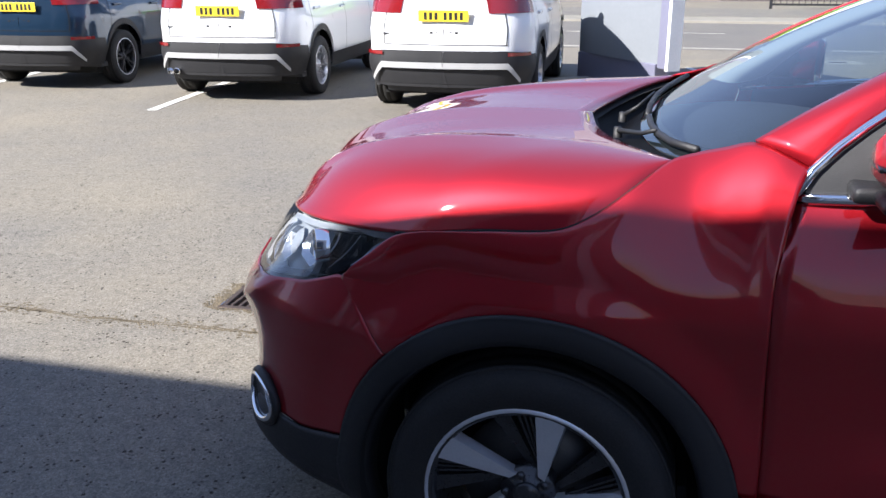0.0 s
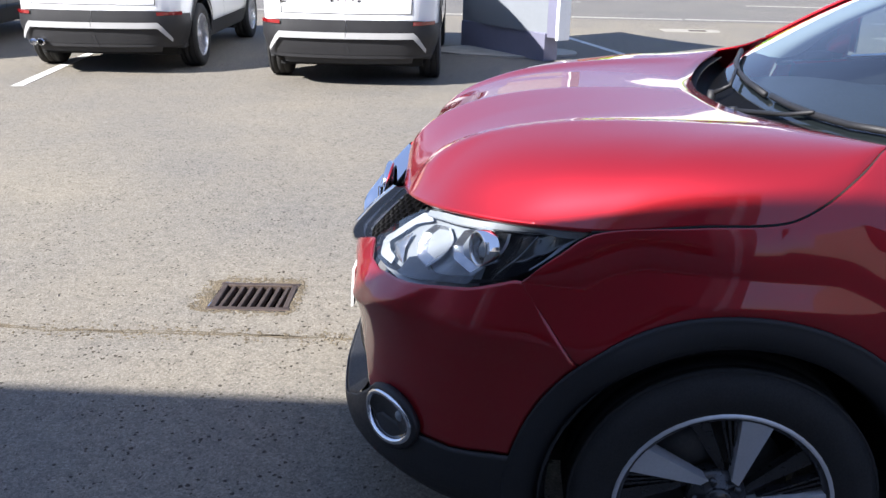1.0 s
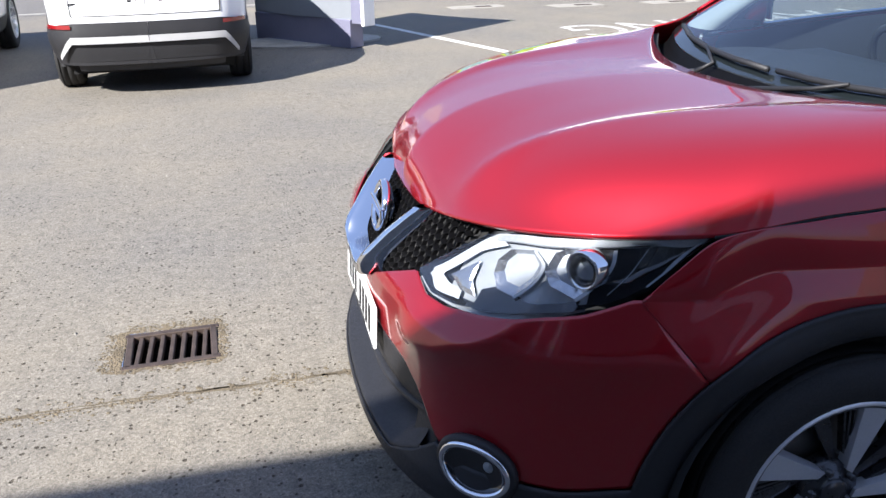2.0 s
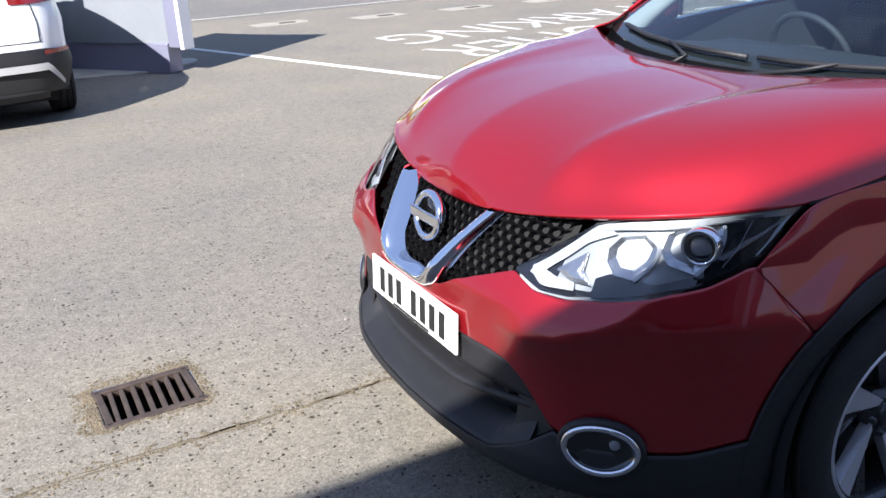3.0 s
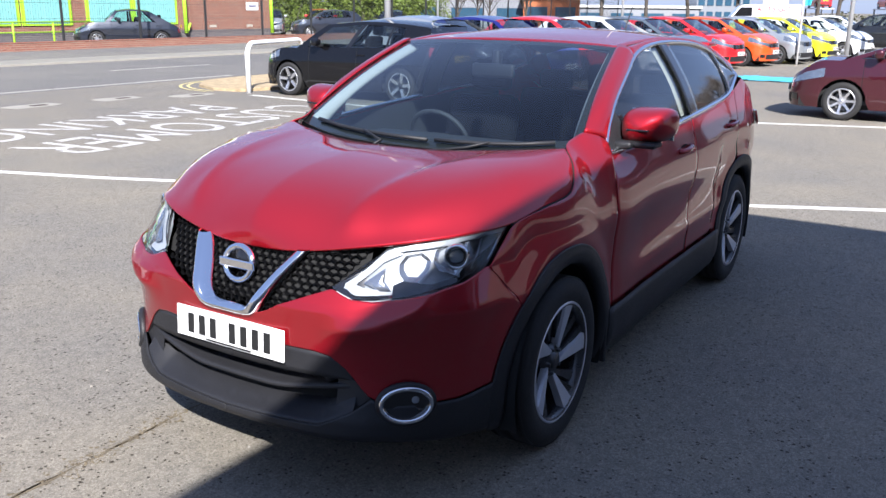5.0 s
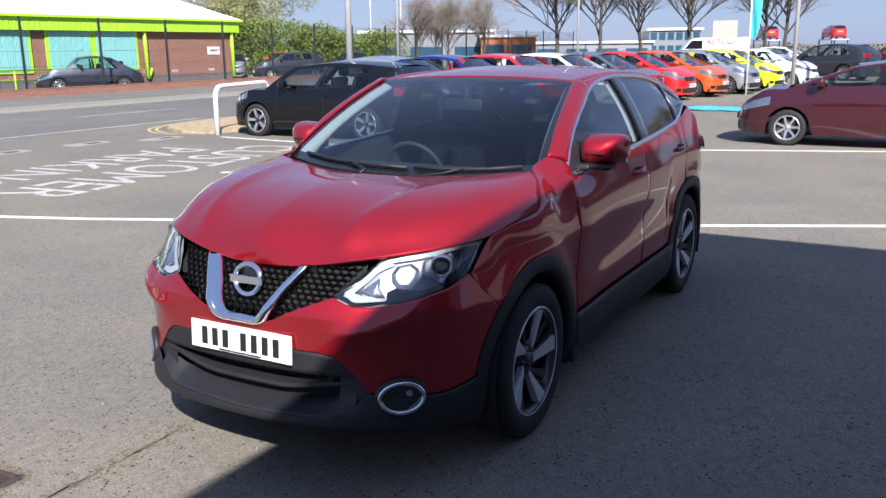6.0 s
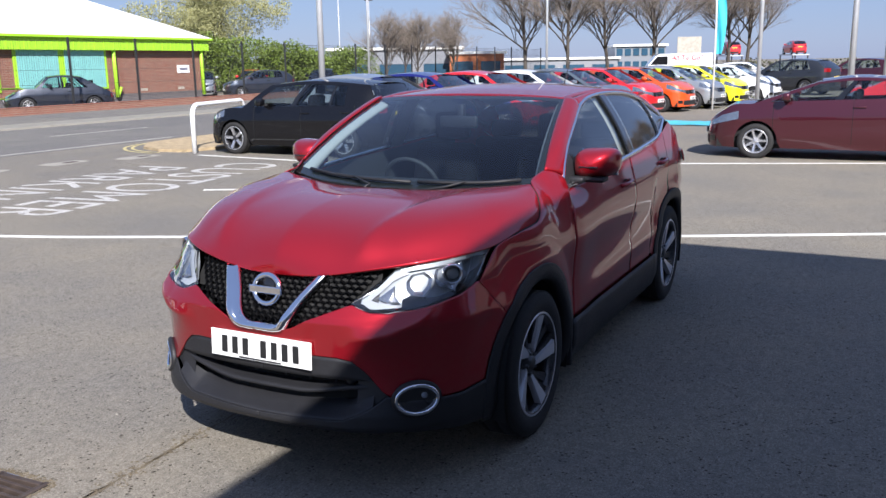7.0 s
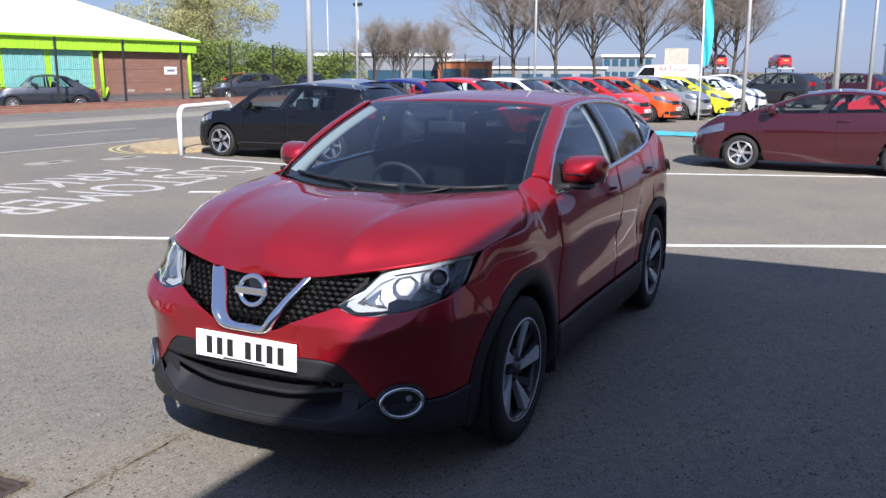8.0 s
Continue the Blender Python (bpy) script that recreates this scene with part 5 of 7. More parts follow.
# fog lamps in chrome rings
FP, FZ = h_py(0.652), 0.415
fq, fn = h_body(FP, FZ, 0.004), h_normal(FP, FZ)
fm = Matrix.Translation(fq) @ fn.to_track_quat("-Y", "Z").to_matrix().to_4x4()
el = lambda rx, rz, d: [tuple(fm @ Vector((rx * math.cos(a) + 0.004, d + 0.010 * math.cos(a) ** 2, rz * math.sin(a)))) for a in (2 * math.pi * k / 40 for k in range(40))]
pair("fog_ring", tube(el(0.086, 0.058, -0.022), 0.0085, 8, True), M_chrome, "oval chrome ring")
pair("fog_bezel", tube(el(0.092, 0.066, -0.012), 0.014, 8, True), M_plastic, "black fog lamp bezel")
cup = lathe([(1.0, -0.020), (0.93, -0.012), (0.80, -0.008), (0.0005, -0.007)], 36)
cup = [tuple(fm @ Vector((0.082 * x + 0.004, y, 0.055 * z))) for x, y, z in cup[0]], cup[1]
pair("fog_recess", cup, M_gloss_black)
lampv = moved(lathe([(0.0005, -0.012), (0.008, -0.011), (0.013, -0.008), (0.014, -0.002)], 24), fm @ Matrix.Translation((0.036, 0.0, 0.012)))
pair("fog_lamp", lampv, M_lampgrey, "clear round fog lamp")

# headlights
def lamp_at(t, v, off):
    return h_body(lerp(PI, PT, t), lerp(tab(t, _T, _LO), tab(t, _T, _HI), v), off)


pair("headlight_housing", rev(grid(lambda u, v: lamp_at(u, v, -0.055 * min(1, 4 * u, 4 * (1 - u)) * min(1, 0.35 + 5 * v, 0.35 + 5 * (1 - v))), 40, 12)), M_gloss_black, "black headlight housing")
pair("headlight_cover", rev(grid(lambda u, v: lamp_at(u, v, 0.003), 40, 12)), M_clear, "clear headlight cover")


def lens_at(t, v, off):
    """A place inside the lamp, a little behind its cover."""
    return h_body(lerp(PI, PT, t), lerp(tab(t, _T, _LO0), tab(t, _T, _HI), v), off)


def ribbon(a, b, off_a, off_b, n=6, m=2):
    """A band between two outlines inside the lamp."""
    fa, fb = spline(a), spline(b)
    return rev(grid(lambda u, v: lens_at(*[lerp(fa(u)[k], fb(u)[k], v) for k in (0, 1)], lerp(off_a, off_b, v)), n * (len(a) - 1), m))


def facets(outline, off, deep, centre):
    """A dished reflector of flat facets."""
    n = len(outline)
    v = [tuple(lens_at(t, q, off)) for t, q in outline]
    v += [tuple(lens_at(lerp(centre[0], t, 0.55), lerp(centre[1], q, 0.55), off - deep * 0.7)) for t, q in outline] + [tuple(lens_at(*centre, off - deep))]
    f = [(i, (i + 1) % n, n + (i + 1) % n, n + i) for i in range(n)] + [(n + i, n + (i + 1) % n, 2 * n) for i in range(n)]
    return v, f


pair("lamp_lining", rev(grid(lambda u, v: lens_at(lerp(0.02, 0.60, u), lerp(0.05, 0.97, v), -0.030 * min(1, 5 * u + 0.2)), 24, 8)), M_lampgrey, "grey lamp lining")
pair("light_guide", ribbon([(0.255, 0.93), (0.20, 0.94), (0.11, 0.82), (0.028, 0.62), (0.062, 0.42), (0.112, 0.24), (0.215, 0.20)], [(0.285, 0.86), (0.215, 0.79), (0.155, 0.68), (0.100, 0.54), (0.115, 0.46), (0.145, 0.37), (0.205, 0.29)], -0.010, -0.013), M_white_lens, "white boomerang light guide")
pair("lamp_facet", facets([(0.128, 0.50), (0.215, 0.66), (0.222, 0.43), (0.262, 0.25), (0.195, 0.29)], -0.017, -0.006, (0.20, 0.42)), M_reflector, "pale lamp facet", 0, False)
pair("lamp_brow", ribbon([(0.233, 0.995), (0.425, 0.99), (0.617, 0.99), (0.825, 0.98), (0.985, 0.90)], [(0.235, 0.925), (0.417, 0.905), (0.625, 0.90), (0.817, 0.85), (0.955, 0.30)], -0.005, -0.007), M_lampgrey, "thin silver brow")
pair("brow_edge", ribbon([(0.235, 0.925), (0.417, 0.905), (0.625, 0.90), (0.817, 0.85)], [(0.237, 0.905), (0.417, 0.88), (0.625, 0.872), (0.805, 0.82)], -0.007, -0.012), M_white_lens)
pair("lamp_tip_strip", ribbon([(0.985, 0.90), (0.90, 0.10), (0.775, 0.06)], [(0.955, 0.30), (0.885, 0.20), (0.772, 0.10)], -0.006, -0.008), M_lampgrey)
pair("lamp_shade", ribbon([(0.265, 0.34), (0.32, 0.40), (0.385, 0.33), (0.44, 0.26), (0.58, 0.22)], [(0.27, 0.14), (0.32, 0.15), (0.385, 0.17), (0.44, 0.18), (0.57, 0.12)], -0.022, -0.012), M_gloss_black, "gloss black lamp shade")
pair("reflector_bowl", facets([(0.275, 0.70), (0.30, 0.82), (0.383, 0.83), (0.433, 0.68), (0.425, 0.48), (0.383, 0.32), (0.317, 0.39), (0.283, 0.55)], -0.016, 0.030, (0.36, 0.60)), M_reflector, "faceted bright reflector", 0, False)
pair("bowl_rim", ribbon([(0.383, 0.84), (0.437, 0.69), (0.428, 0.48), (0.385, 0.31)], [(0.378, 0.82), (0.425, 0.68), (0.416, 0.49), (0.377, 0.335)], -0.013, -0.015), M_white_lens)
pair("projector_bowl", facets([(0.45, 0.82), (0.508, 0.88), (0.655, 0.83), (0.650, 0.62), (0.630, 0.45), (0.567, 0.25), (0.475, 0.46), (0.442, 0.62)], -0.018, 0.026, (0.55, 0.60)), M_reflector, "faceted bright reflector", 0, False)
pair("bowl_rim", ribbon([(0.658, 0.84), (0.660, 0.62), (0.634, 0.44), (0.567, 0.24)], [(0.645, 0.83), (0.646, 0.62), (0.620, 0.46), (0.560, 0.28)], -0.011, -0.014), M_white_lens)
pair("lamp_arc", ribbon([(0.775, 0.78), (0.750, 0.60), (0.715, 0.40), (0.658, 0.20)], [(0.770, 0.78), (0.745, 0.60), (0.710, 0.40), (0.655, 0.21)], -0.018, -0.018), M_lampgrey)


def barrel(prof, t, v, off, n=28):
    mm = Matrix.Translation(lens_at(t, v, off)) @ Vector((-1, -0.55, 0.05)).to_track_quat("-Y", "Z").to_matrix().to_4x4()
    return moved(lathe(prof, n), mm)


pair("projector_ring", barrel([(0.030, 0.02), (0.034, -0.010), (0.038, -0.014), (0.042, -0.010), (0.044, 0.02)], 0.568, 0.63, -0.012), M_chrome, "bright projector ring")
pair("projector_bezel", barrel([(0.024, 0.012), (0.026, -0.006), (0.031, -0.009), (0.034, -0.004), (0.034, 0.02)], 0.568, 0.63, -0.010), M_gloss_black)
pair("projector_back", barrel([(0.0005, 0.012), (0.030, 0.012)], 0.568, 0.63, -0.012), M_lampgrey)
pair("projector_lens", barrel([(0.0005, -0.018), (0.012, -0.015), (0.020, -0.006), (0.025, 0.006)], 0.568, 0.63, -0.010), M_clear, "round projector lens")

# wings: one skin from the arch over the shoulder to bonnet, screen corner and pillar
WTOP = spline([(-0.468, 0.800, 0.850), (-0.40, 0.802, 0.905), (-0.316, 0.809, 0.966), (-0.12, 0.839, 0.995), (0.047, 0.853, 1.012), (0.12, 0.839, 1.044), (0.20, 0.799, 1.100), (0.275, 0.733, 1.151), (0.330, 0.713, 1.166), (0.385, 0.718, 1.181), (0.438, 0.738, 1.198), (0.491, 0.770, 1.187), (0.545, 0.792, 1.162)])
_wt = np.array([WTOP(k / 400) for k in range(401)])
WU = int(np.argmin(np.abs(_wt[:, 0] - 0.047))) / 400
SHOULDER_S = [0, 0.20, 0.40, 0.60, 0.80, 1.0, 1.2]
SHOULDER_Z = [0.980, 1.020, 1.064, 1.100, 1.120, 1.122, 1.122]
SHOULDER_K = [0, 0.04, 0.12, 0.28, 0.38, 0.26, 0.20]


def arch_z(x, cx, r, floor):
    return max(floor, HW + math.sqrt(max(0, r * r - (x - cx) ** 2))) if abs(x - cx) < r else floor


def door_front(z):
    """The front shut line of the front door, which leans forward in the middle."""
    return lerp(0.510, 0.492, smooth01((z - 0.43) / 0.5)) + 0.026 * smooth01((z - 0.93) / 0.18)


def soft_tab(s, xs, ys):
    """A table read with rounded corners."""
    return sum(tab(s + 0.035 * k, xs, ys) for k in range(-5, 6)) / 11


def wing_sheet(u, v):
    top = WTOP(u)
    s = (u - WU) / (1 - WU) if u > WU else -(WU - u) / WU
    x = top[0] if s < 0 else lerp(0.047, 0.509, s)
    zb = arch_z(x, 0, ARCH, 0.43)
    if x < -0.345:
        zb = lerp(0.845, 0.685, (x + 0.470) / 0.125)
    zs = min(0.90, lerp(zb, top[2], 0.6))

    def side(z):
        xx = x + (door_front(z) - 0.509) * max(0, s) ** 5
        q = h_body(h_px(xx), z)
        return Vector((xx, q.y, z))
    if v < 0.5:
        return side(lerp(zb, zs, v / 0.5))
    k = (v - 0.5) / 0.5
    a, t = side(zs), Vector((top[0], -top[1], top[2]))
    # the shoulder that the skin bends over
    b = Vector((lerp(a.x, t.x, 0.25) - 0.03 * math.sin(math.pi * min(1, max(0, (s - 0.3) / 0.7))) ** 2, lerp(a.y, t.y, soft_tab(s, SHOULDER_S, SHOULDER_K)), soft_tab(s, SHOULDER_S, SHOULDER_Z) if s > 0 else lerp(zs, t.z, 0.7)))
    c = b.lerp(t, 0.42)
    b = a.lerp(b, 0.75)
    return (1 - k) ** 3 * a + 3 * (1 - k) ** 2 * k * b + 3 * (1 - k) * k * k * c + k**3 * t


pair("wing", rev(grid(wing_sheet, 90, 36)), P_red, "red front wing", 0.006)

# doors and rear quarter
def belt(x):
    return tab(x, [0.48, 0.52, 1.0, 1.45, 1.98, 2.45, 2.80], [1.10, 1.106, 1.136, 1.158, 1.187, 1.215, 1.29])


def door_sheet(x0, x1, low):
    def f(u, v):
        x = lerp(x0(v), x1(v), u)
        zb = max(low, arch_z(x, 2.646, ARCH, low))
        return h_body(h_px(x), lerp(zb, belt(x), v))
    return f


e1 = lambda v: door_front(lerp(0.432, 1.10, v))
e2 = lambda v: lerp(1.590, 1.632, smooth01(v * 1.2)) + 0.0
e3 = lambda v: 2.50 + 0.05 * v
fd = [h_part("front_door", rev(grid(door_sheet(lambda v: e1(v) + G, lambda v: e2(v) - G, 0.432), 40, 24)), P_red, "red front door", None, 0.006, m) for m in (False, True)]
rdoor = [h_part("rear_door", rev(grid(door_sheet(lambda v: e2(v) + G, lambda v: e3(v) - G, 0.432), 60, 24)), P_red, "red rear door", None, 0.006, m) for m in (False, True)]
qtop = lambda x: tab(x, [2.5, 2.8, 3.0, 3.2, 3.33, 3.40, 3.48], [1.22, 1.29, 1.22, 1.12, 1.08, 1.06, 1.05])
qs = grid(lambda u, v: h_body(lerp(h_px(2.55), 1.0, u), lerp(max(0.42, arch_z(HPLAN(lerp(h_px(2.55), 1.0, u))[0], 2.646, ARCH, 0.42)), qtop(HPLAN(lerp(h_px(2.55), 1.0, u))[0]), v)), 60, 20)
pair("rear_quarter", rev(qs), P_red, "red rear quarter and bumper")
rlow = grid(lambda u, v: h_body(lerp(h_px(3.10), 1.0, u), lerp(0.24, 0.42, v), 0.012), 24, 4)
pair("rear_lower_bumper", rev(rlow), M_plastic)

# sill cladding, arch trims, wheel wells
sill = grid(lambda u, v: h_body(h_px(lerp(0.448, 2.20, u)), lerp(0.215, 0.436, v), 0.012 + 0.006 * math.sin(math.pi * v)), 30, 8)
pair("sill_cladding", rev(sill), M_plastic, "black plastic sill cladding", 0.01)


def arch_trim(cx, a0, a1):
    def f(u, v):
        a = lerp(a0, a1, u)
        rr = lerp(0.405, ARCH + 0.004, v)
        x, z = cx + rr * math.cos(a), HW + rr * math.sin(a)
        z = max(z, 0.225)
        off = 0.004 + 0.007 * math.sin(math.pi * min(1, v * 1.15)) - (0.035 if v == 0 else 0)
        return h_body(h_px(x), z, off)
    return grid(f, 48, 8)


pair("arch_trim", arch_trim(0.0, radians(-18), radians(196)), M_plastic, "black plastic wheel arch trim", 0.01)
pair("arch_trim", arch_trim(2.646, radians(-16), radians(198)), M_plastic, "black plastic wheel arch trim", 0.01)
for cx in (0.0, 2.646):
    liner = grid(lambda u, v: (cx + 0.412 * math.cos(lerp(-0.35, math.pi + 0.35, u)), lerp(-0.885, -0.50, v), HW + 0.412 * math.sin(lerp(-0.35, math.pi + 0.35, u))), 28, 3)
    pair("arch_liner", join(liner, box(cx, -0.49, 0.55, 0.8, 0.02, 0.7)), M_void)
pair("mud_flap", box(0.43, -0.80, 0.30, 0.02, 0.20, 0.20, 0.006), M_plastic, "", 0, False)
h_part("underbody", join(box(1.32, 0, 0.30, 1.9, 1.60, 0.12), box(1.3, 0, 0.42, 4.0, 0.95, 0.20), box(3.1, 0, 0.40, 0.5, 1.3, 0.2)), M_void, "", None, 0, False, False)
for x in (0.0, 2.646):
    for s in (-1, 1):
        add_wheel(hero, "five", x, s * 0.775, s, turn=(0 if x == 0 else 20) * s)

# greenhouse: sheet between belt and roof rail
RAILB = spline([(0.518, 0.803, 1.104), (0.75, 0.830, 1.120), (1.0, 0.845, 1.136), (1.45, 0.848, 1.160), (1.98, 0.842, 1.188), (2.45, 0.815, 1.220), (2.83, 0.755, 1.300)])
RAILT = spline([(0.518, 0.803, 1.108), (0.550, 0.790, 1.162), (0.62, 0.772, 1.232), (0.72, 0.750, 1.305), (0.95, 0.710, 1.410), (1.16, 0.670, 1.487), (1.40, 0.655, 1.527), (1.80, 0.655, 1.535), (2.25, 0.658, 1.505), (2.62, 0.672, 1.430), (2.86, 0.735, 1.315)])
_rt = np.array([RAILT(k / 400)[0] for k in range(401)])
RAIL0, RAIL1 = float(np.interp(0.548, _rt, np.linspace(0, 1, 401))), float(np.interp(1.13, _rt, np.linspace(0, 1, 401)))


def side_at(s, t, off=0.0):
    """s: along by the lower rail's x, t: up."""
    a, b = RAILB(s), RAILT(s)
    y = lerp(a[1], b[1], t) + 0.018 * math.sin(math.pi * t) * smooth01(s * 5)
    return Vector((lerp(a[0], b[0], t), -(y + off), lerp(a[2], b[2], t)))


glassv = lambda s0, s1: grid(lambda u, v: side_at(lerp(s0, s1, u), v), 24, 12)
pair("front_side_window", rev(glassv(0.0, 0.485)), M_glass, "tinted side glass")
pair("rear_side_window", rev(glassv(0.485, 1.0)), M_privacy, "dark privacy glass")
pil = lambda s0, s1, o_: grid(lambda u, v: side_at(lerp(s0, s1, u), v, o_), 4, 14)
pair("b_pillar", rev(pil(0.455, 0.515, 0.006)), M_gloss_black, "gloss black pillar", 0.006)
pair("b_pillar_lining", pil(0.445, 0.520, -0.035), M_liner, "pale pillar lining")
pair("c_pillar_strip", rev(pil(0.835, 0.858, 0.006)), M_gloss_black, "", 0.006)
pair("quarterlight", rev(grid(lambda u, v: side_at(lerp(0.0, 0.10, u), v, 0.005), 6, 6)), M_plastic)
loop = [side_at(s, 1.0, 0.008) for s in (k / 40 for k in range(41))] + [side_at(1 - k / 40, 0.0, 0.008) for k in range(41)]
pair("window_trim", tube(loop, 0.0125, 8, True), M_chrome, "satin chrome window surround")

# cabin roof and pillars
WS_B = spline([(0.185, 0, 1.112), (0.198, 0.25, 1.114), (0.250, 0.50, 1.124), (0.325, 0.68, 1.142), (0.368, 0.750, 1.150)])
WS_T = spline([(1.075, 0, 1.545), (1.082, 0.30, 1.543), (1.10, 0.50, 1.535), (1.12, 0.605, 1.527)])


def screen_at(u, v, off=0.0):
    """u from the middle to the edge, v up."""
    a, b = Vector(WS_B(u)), Vector(WS_T(u))
    q = a + (b - a) * v
    n = Vector((-0.42, 0, 0.80)).normalized()
    q += n * (0.042 * math.sin(math.pi * v) * (1 - 0.38 * u * u) + off)
    return q


wsv = grid(lambda u, v: (lambda q: (q.x, -q.y, q.z))(screen_at(u, v)), 30, 32)
h_part("windscreen", sewn(wsv, flip_y(wsv)), M_screen, "large raked windscreen")
frit = join(grid(lambda u, v: (lambda q: (q.x, -q.y, q.z))(screen_at(u, lerp(0.0, 0.06, v), -0.004)), 16, 2), grid(lambda u, v: (lambda q: (q.x, -q.y, q.z))(screen_at(u, lerp(0.955, 1.0, v), -0.004)), 16, 2), grid(lambda u, v: (lambda q: (q.x, -q.y, q.z))(screen_at(lerp(0.955, 1.0, u), v, -0.004)), 2, 16))
h_part("screen_border", join(frit, flip_y(frit)), M_void, "black screen border")
def pillar_at(u, v):
    """u from the glass to the window's rail, v up from the seam above the wing."""
    a, w = screen_at(1.0, lerp(0.105, 1.0, v), 0.003), RAILT(lerp(RAIL0, RAIL1, v))
    q = a.lerp(Vector((w[0], w[1] + 0.004, w[2] + 0.004)), u)
    b = math.sin(math.pi * u) * lerp(0.5, 1.0, smooth01(v * 4))
    return q.x - 0.004 * b, -(q.y + 0.014 * b), q.z + 0.013 * b


apil = grid(pillar_at, 10, 28)
pair("a_pillar", rev(apil), P_red, "red windscreen pillar", 0.01)


def roof_at(u, v):
    """u along, v from the middle to the edge."""
    x = lerp(1.075, 2.93, u)
    zc = tab(x, [1.075, 1.18, 1.35, 1.7, 2.1, 2.5, 2.93], [1.546, 1.560, 1.577, 1.597, 1.592, 1.560, 1.495])
    ze = tab(x, [1.075, 1.18, 1.40, 1.8, 2.2, 2.6, 2.93], [1.524, 1.532, 1.543, 1.556, 1.535, 1.482, 1.400])
    ye = tab(x, [1.075, 1.18, 1.40, 1.8, 2.3, 2.6, 2.93], [0.608, 0.604, 0.602, 0.612, 0.616, 0.620, 0.640])
    k = v
    return Vector((x + 0.05 * k**3 * (1 - u), -ye * k, zc + (ze - zc) * k**2.4))


rv = grid(lambda u, v: roof_at(u, v), 30, 14)
h_part("roof", sewn(rev(rv), flip_y(rev(rv))), P_red, "red roof", None, 0.006)
ditch = grid(lambda u, v: (lambda q: (q.x, q.y - 0.014 * v, q.z - 0.004 - 0.004 * v))(roof_at(u, 1.0)), 24, 2)
pair("roof_ditch", rev(ditch), M_void, "black roof joint strip")
cant = grid(lambda u, v: (lambda a, b: (lerp(a.x, b.x, v), lerp(a.y, b.y, v) - 0.010 * math.sin(math.pi * v), lerp(a.z, b.z, v) + 0.012 * math.sin(math.pi * v)))((lambda q: q + Vector((0, -0.014, -0.002)))(roof_at(u, 1.0)), (lambda w: Vector((w[0], -w[1] - 0.004, w[2] + 0.006)))(RAILT(lerp(RAIL1, 1.0, u)))), 30, 6)
pair("cant_rail", rev(cant), P_red, "", 0.006)
# tail: C-pillar, tailgate, spoiler
TAILO = spline([(2.93, 0.640, 1.400), (3.12, 0.665, 1.24), (3.28, 0.69, 1.12), (3.36, 0.66, 1.06)])
cp = grid(lambda u, v: (lambda a, b: (lerp(a[0], b[0], u), -lerp(a[1], b[1], u) - 0.025 * math.sin(math.pi * u), lerp(a[2], b[2], u)))((lambda k: RAILB(1.0) + (RAILT(1.0) - RAILB(1.0)) * (1 - k) + np.array([0, 0.004, 0]))(v), TAILO(v)), 10, 14)
pair("c_pillar", rev(cp), P_red, "red rear pillar")
cq = grid(lambda u, v: (lambda a, b: (lerp(a[0], b[0], v), -lerp(a[1], b[1], v) - 0.012 * math.sin(math.pi * v), lerp(a[2], b[2], v)))((lambda x: (x, -h_body(h_px(x), qtop(x)).y, qtop(x)))(lerp(2.80, 3.30, u)), (lambda k: (lerp(2.83, 3.30, k), lerp(0.757, 0.69, k), lerp(1.300, 1.12, k) + 0.012 * math.sin(math.pi * k)))(u)), 16, 6)
pair("rear_shoulder", rev(cq), P_red)
tg = grid(lambda u, v: (lambda e, k: (e[0] + 0.05 * (1 - k * k), e[1] * k, e[2] + 0.03 * (1 - k * k) * (1 - v)))(TAILO(v), 2 * u - 1), 16, 12)
h_part("rear_window", tg, M_privacy, "dark rear window")
sp = box(2.99, 0, 1.487, 0.20, 1.12, 0.03, 0.012)
h_part("roof_spoiler", sp, P_red)
tl = grid(lambda u, v: h_body(lerp(h_px(3.08), h_px(3.44), u), lerp(lerp(0.98, 0.90, u), lerp(1.06, 1.05, u), v), 0.014), 14, 5)
pair("tail_lamp", rev(tl), M_red_lens, "red tail lamp", 0.01)
ant = tube([(2.80, 0, 1.53), (2.86, 0, 1.62), (2.95, 0, 1.73)], 0.006, 6, False, 0.003)
h_part("aerial", ant, M_plastic, "short black roof aerial")

# scuttle, wipers
sc = grid(lambda u, v: (lambda a, b: (lerp(a[0], b[0], v), -lerp(a[1], b[1], v), lerp(a[2], b[2], v) - 0.045 * math.sin(math.pi * v)))((lambda q: (q[0] - 0.01, q[1], q[2] - 0.03))(REAR(u)), (lambda q: (q[0], q[1], q[2] - 0.004))(WS_B(u))), 24, 6)
h_part("scuttle", join(sc, flip_y(sc)), M_grille, "black plastic scuttle panel")


def wiper(pts, pivot):
    q = [Vector(screen_at(min(1.0, abs(y) / 0.75), v, 0.016)) for y, v in pts]
    q = [Vector((p.x, y, p.z)) for p, (y, v) in zip(q, pts)]
    arm = [Vector(pivot), Vector(pivot) * 0.5 + q[1] * 0.5 + Vector((0, 0, 0.006)), q[len(q) // 2] + Vector((-0.008, 0, 0.008))]
    w = put("wiper", mesh_of("wiper", *tube([tuple(p) for p in q], 0.009, 6), M_plastic), hero, "black windscreen wiper")
    put("wiper_arm", mesh_of("wiper_arm", *join(tube([tuple(p) for p in arm], 0.008, 6, False, 0.005), moved(lathe([(0.0005, 0.012), (0.012, 0.010), (0.014, -0.02)], 14, "z"), Matrix.Translation(pivot))), M_plastic), w)


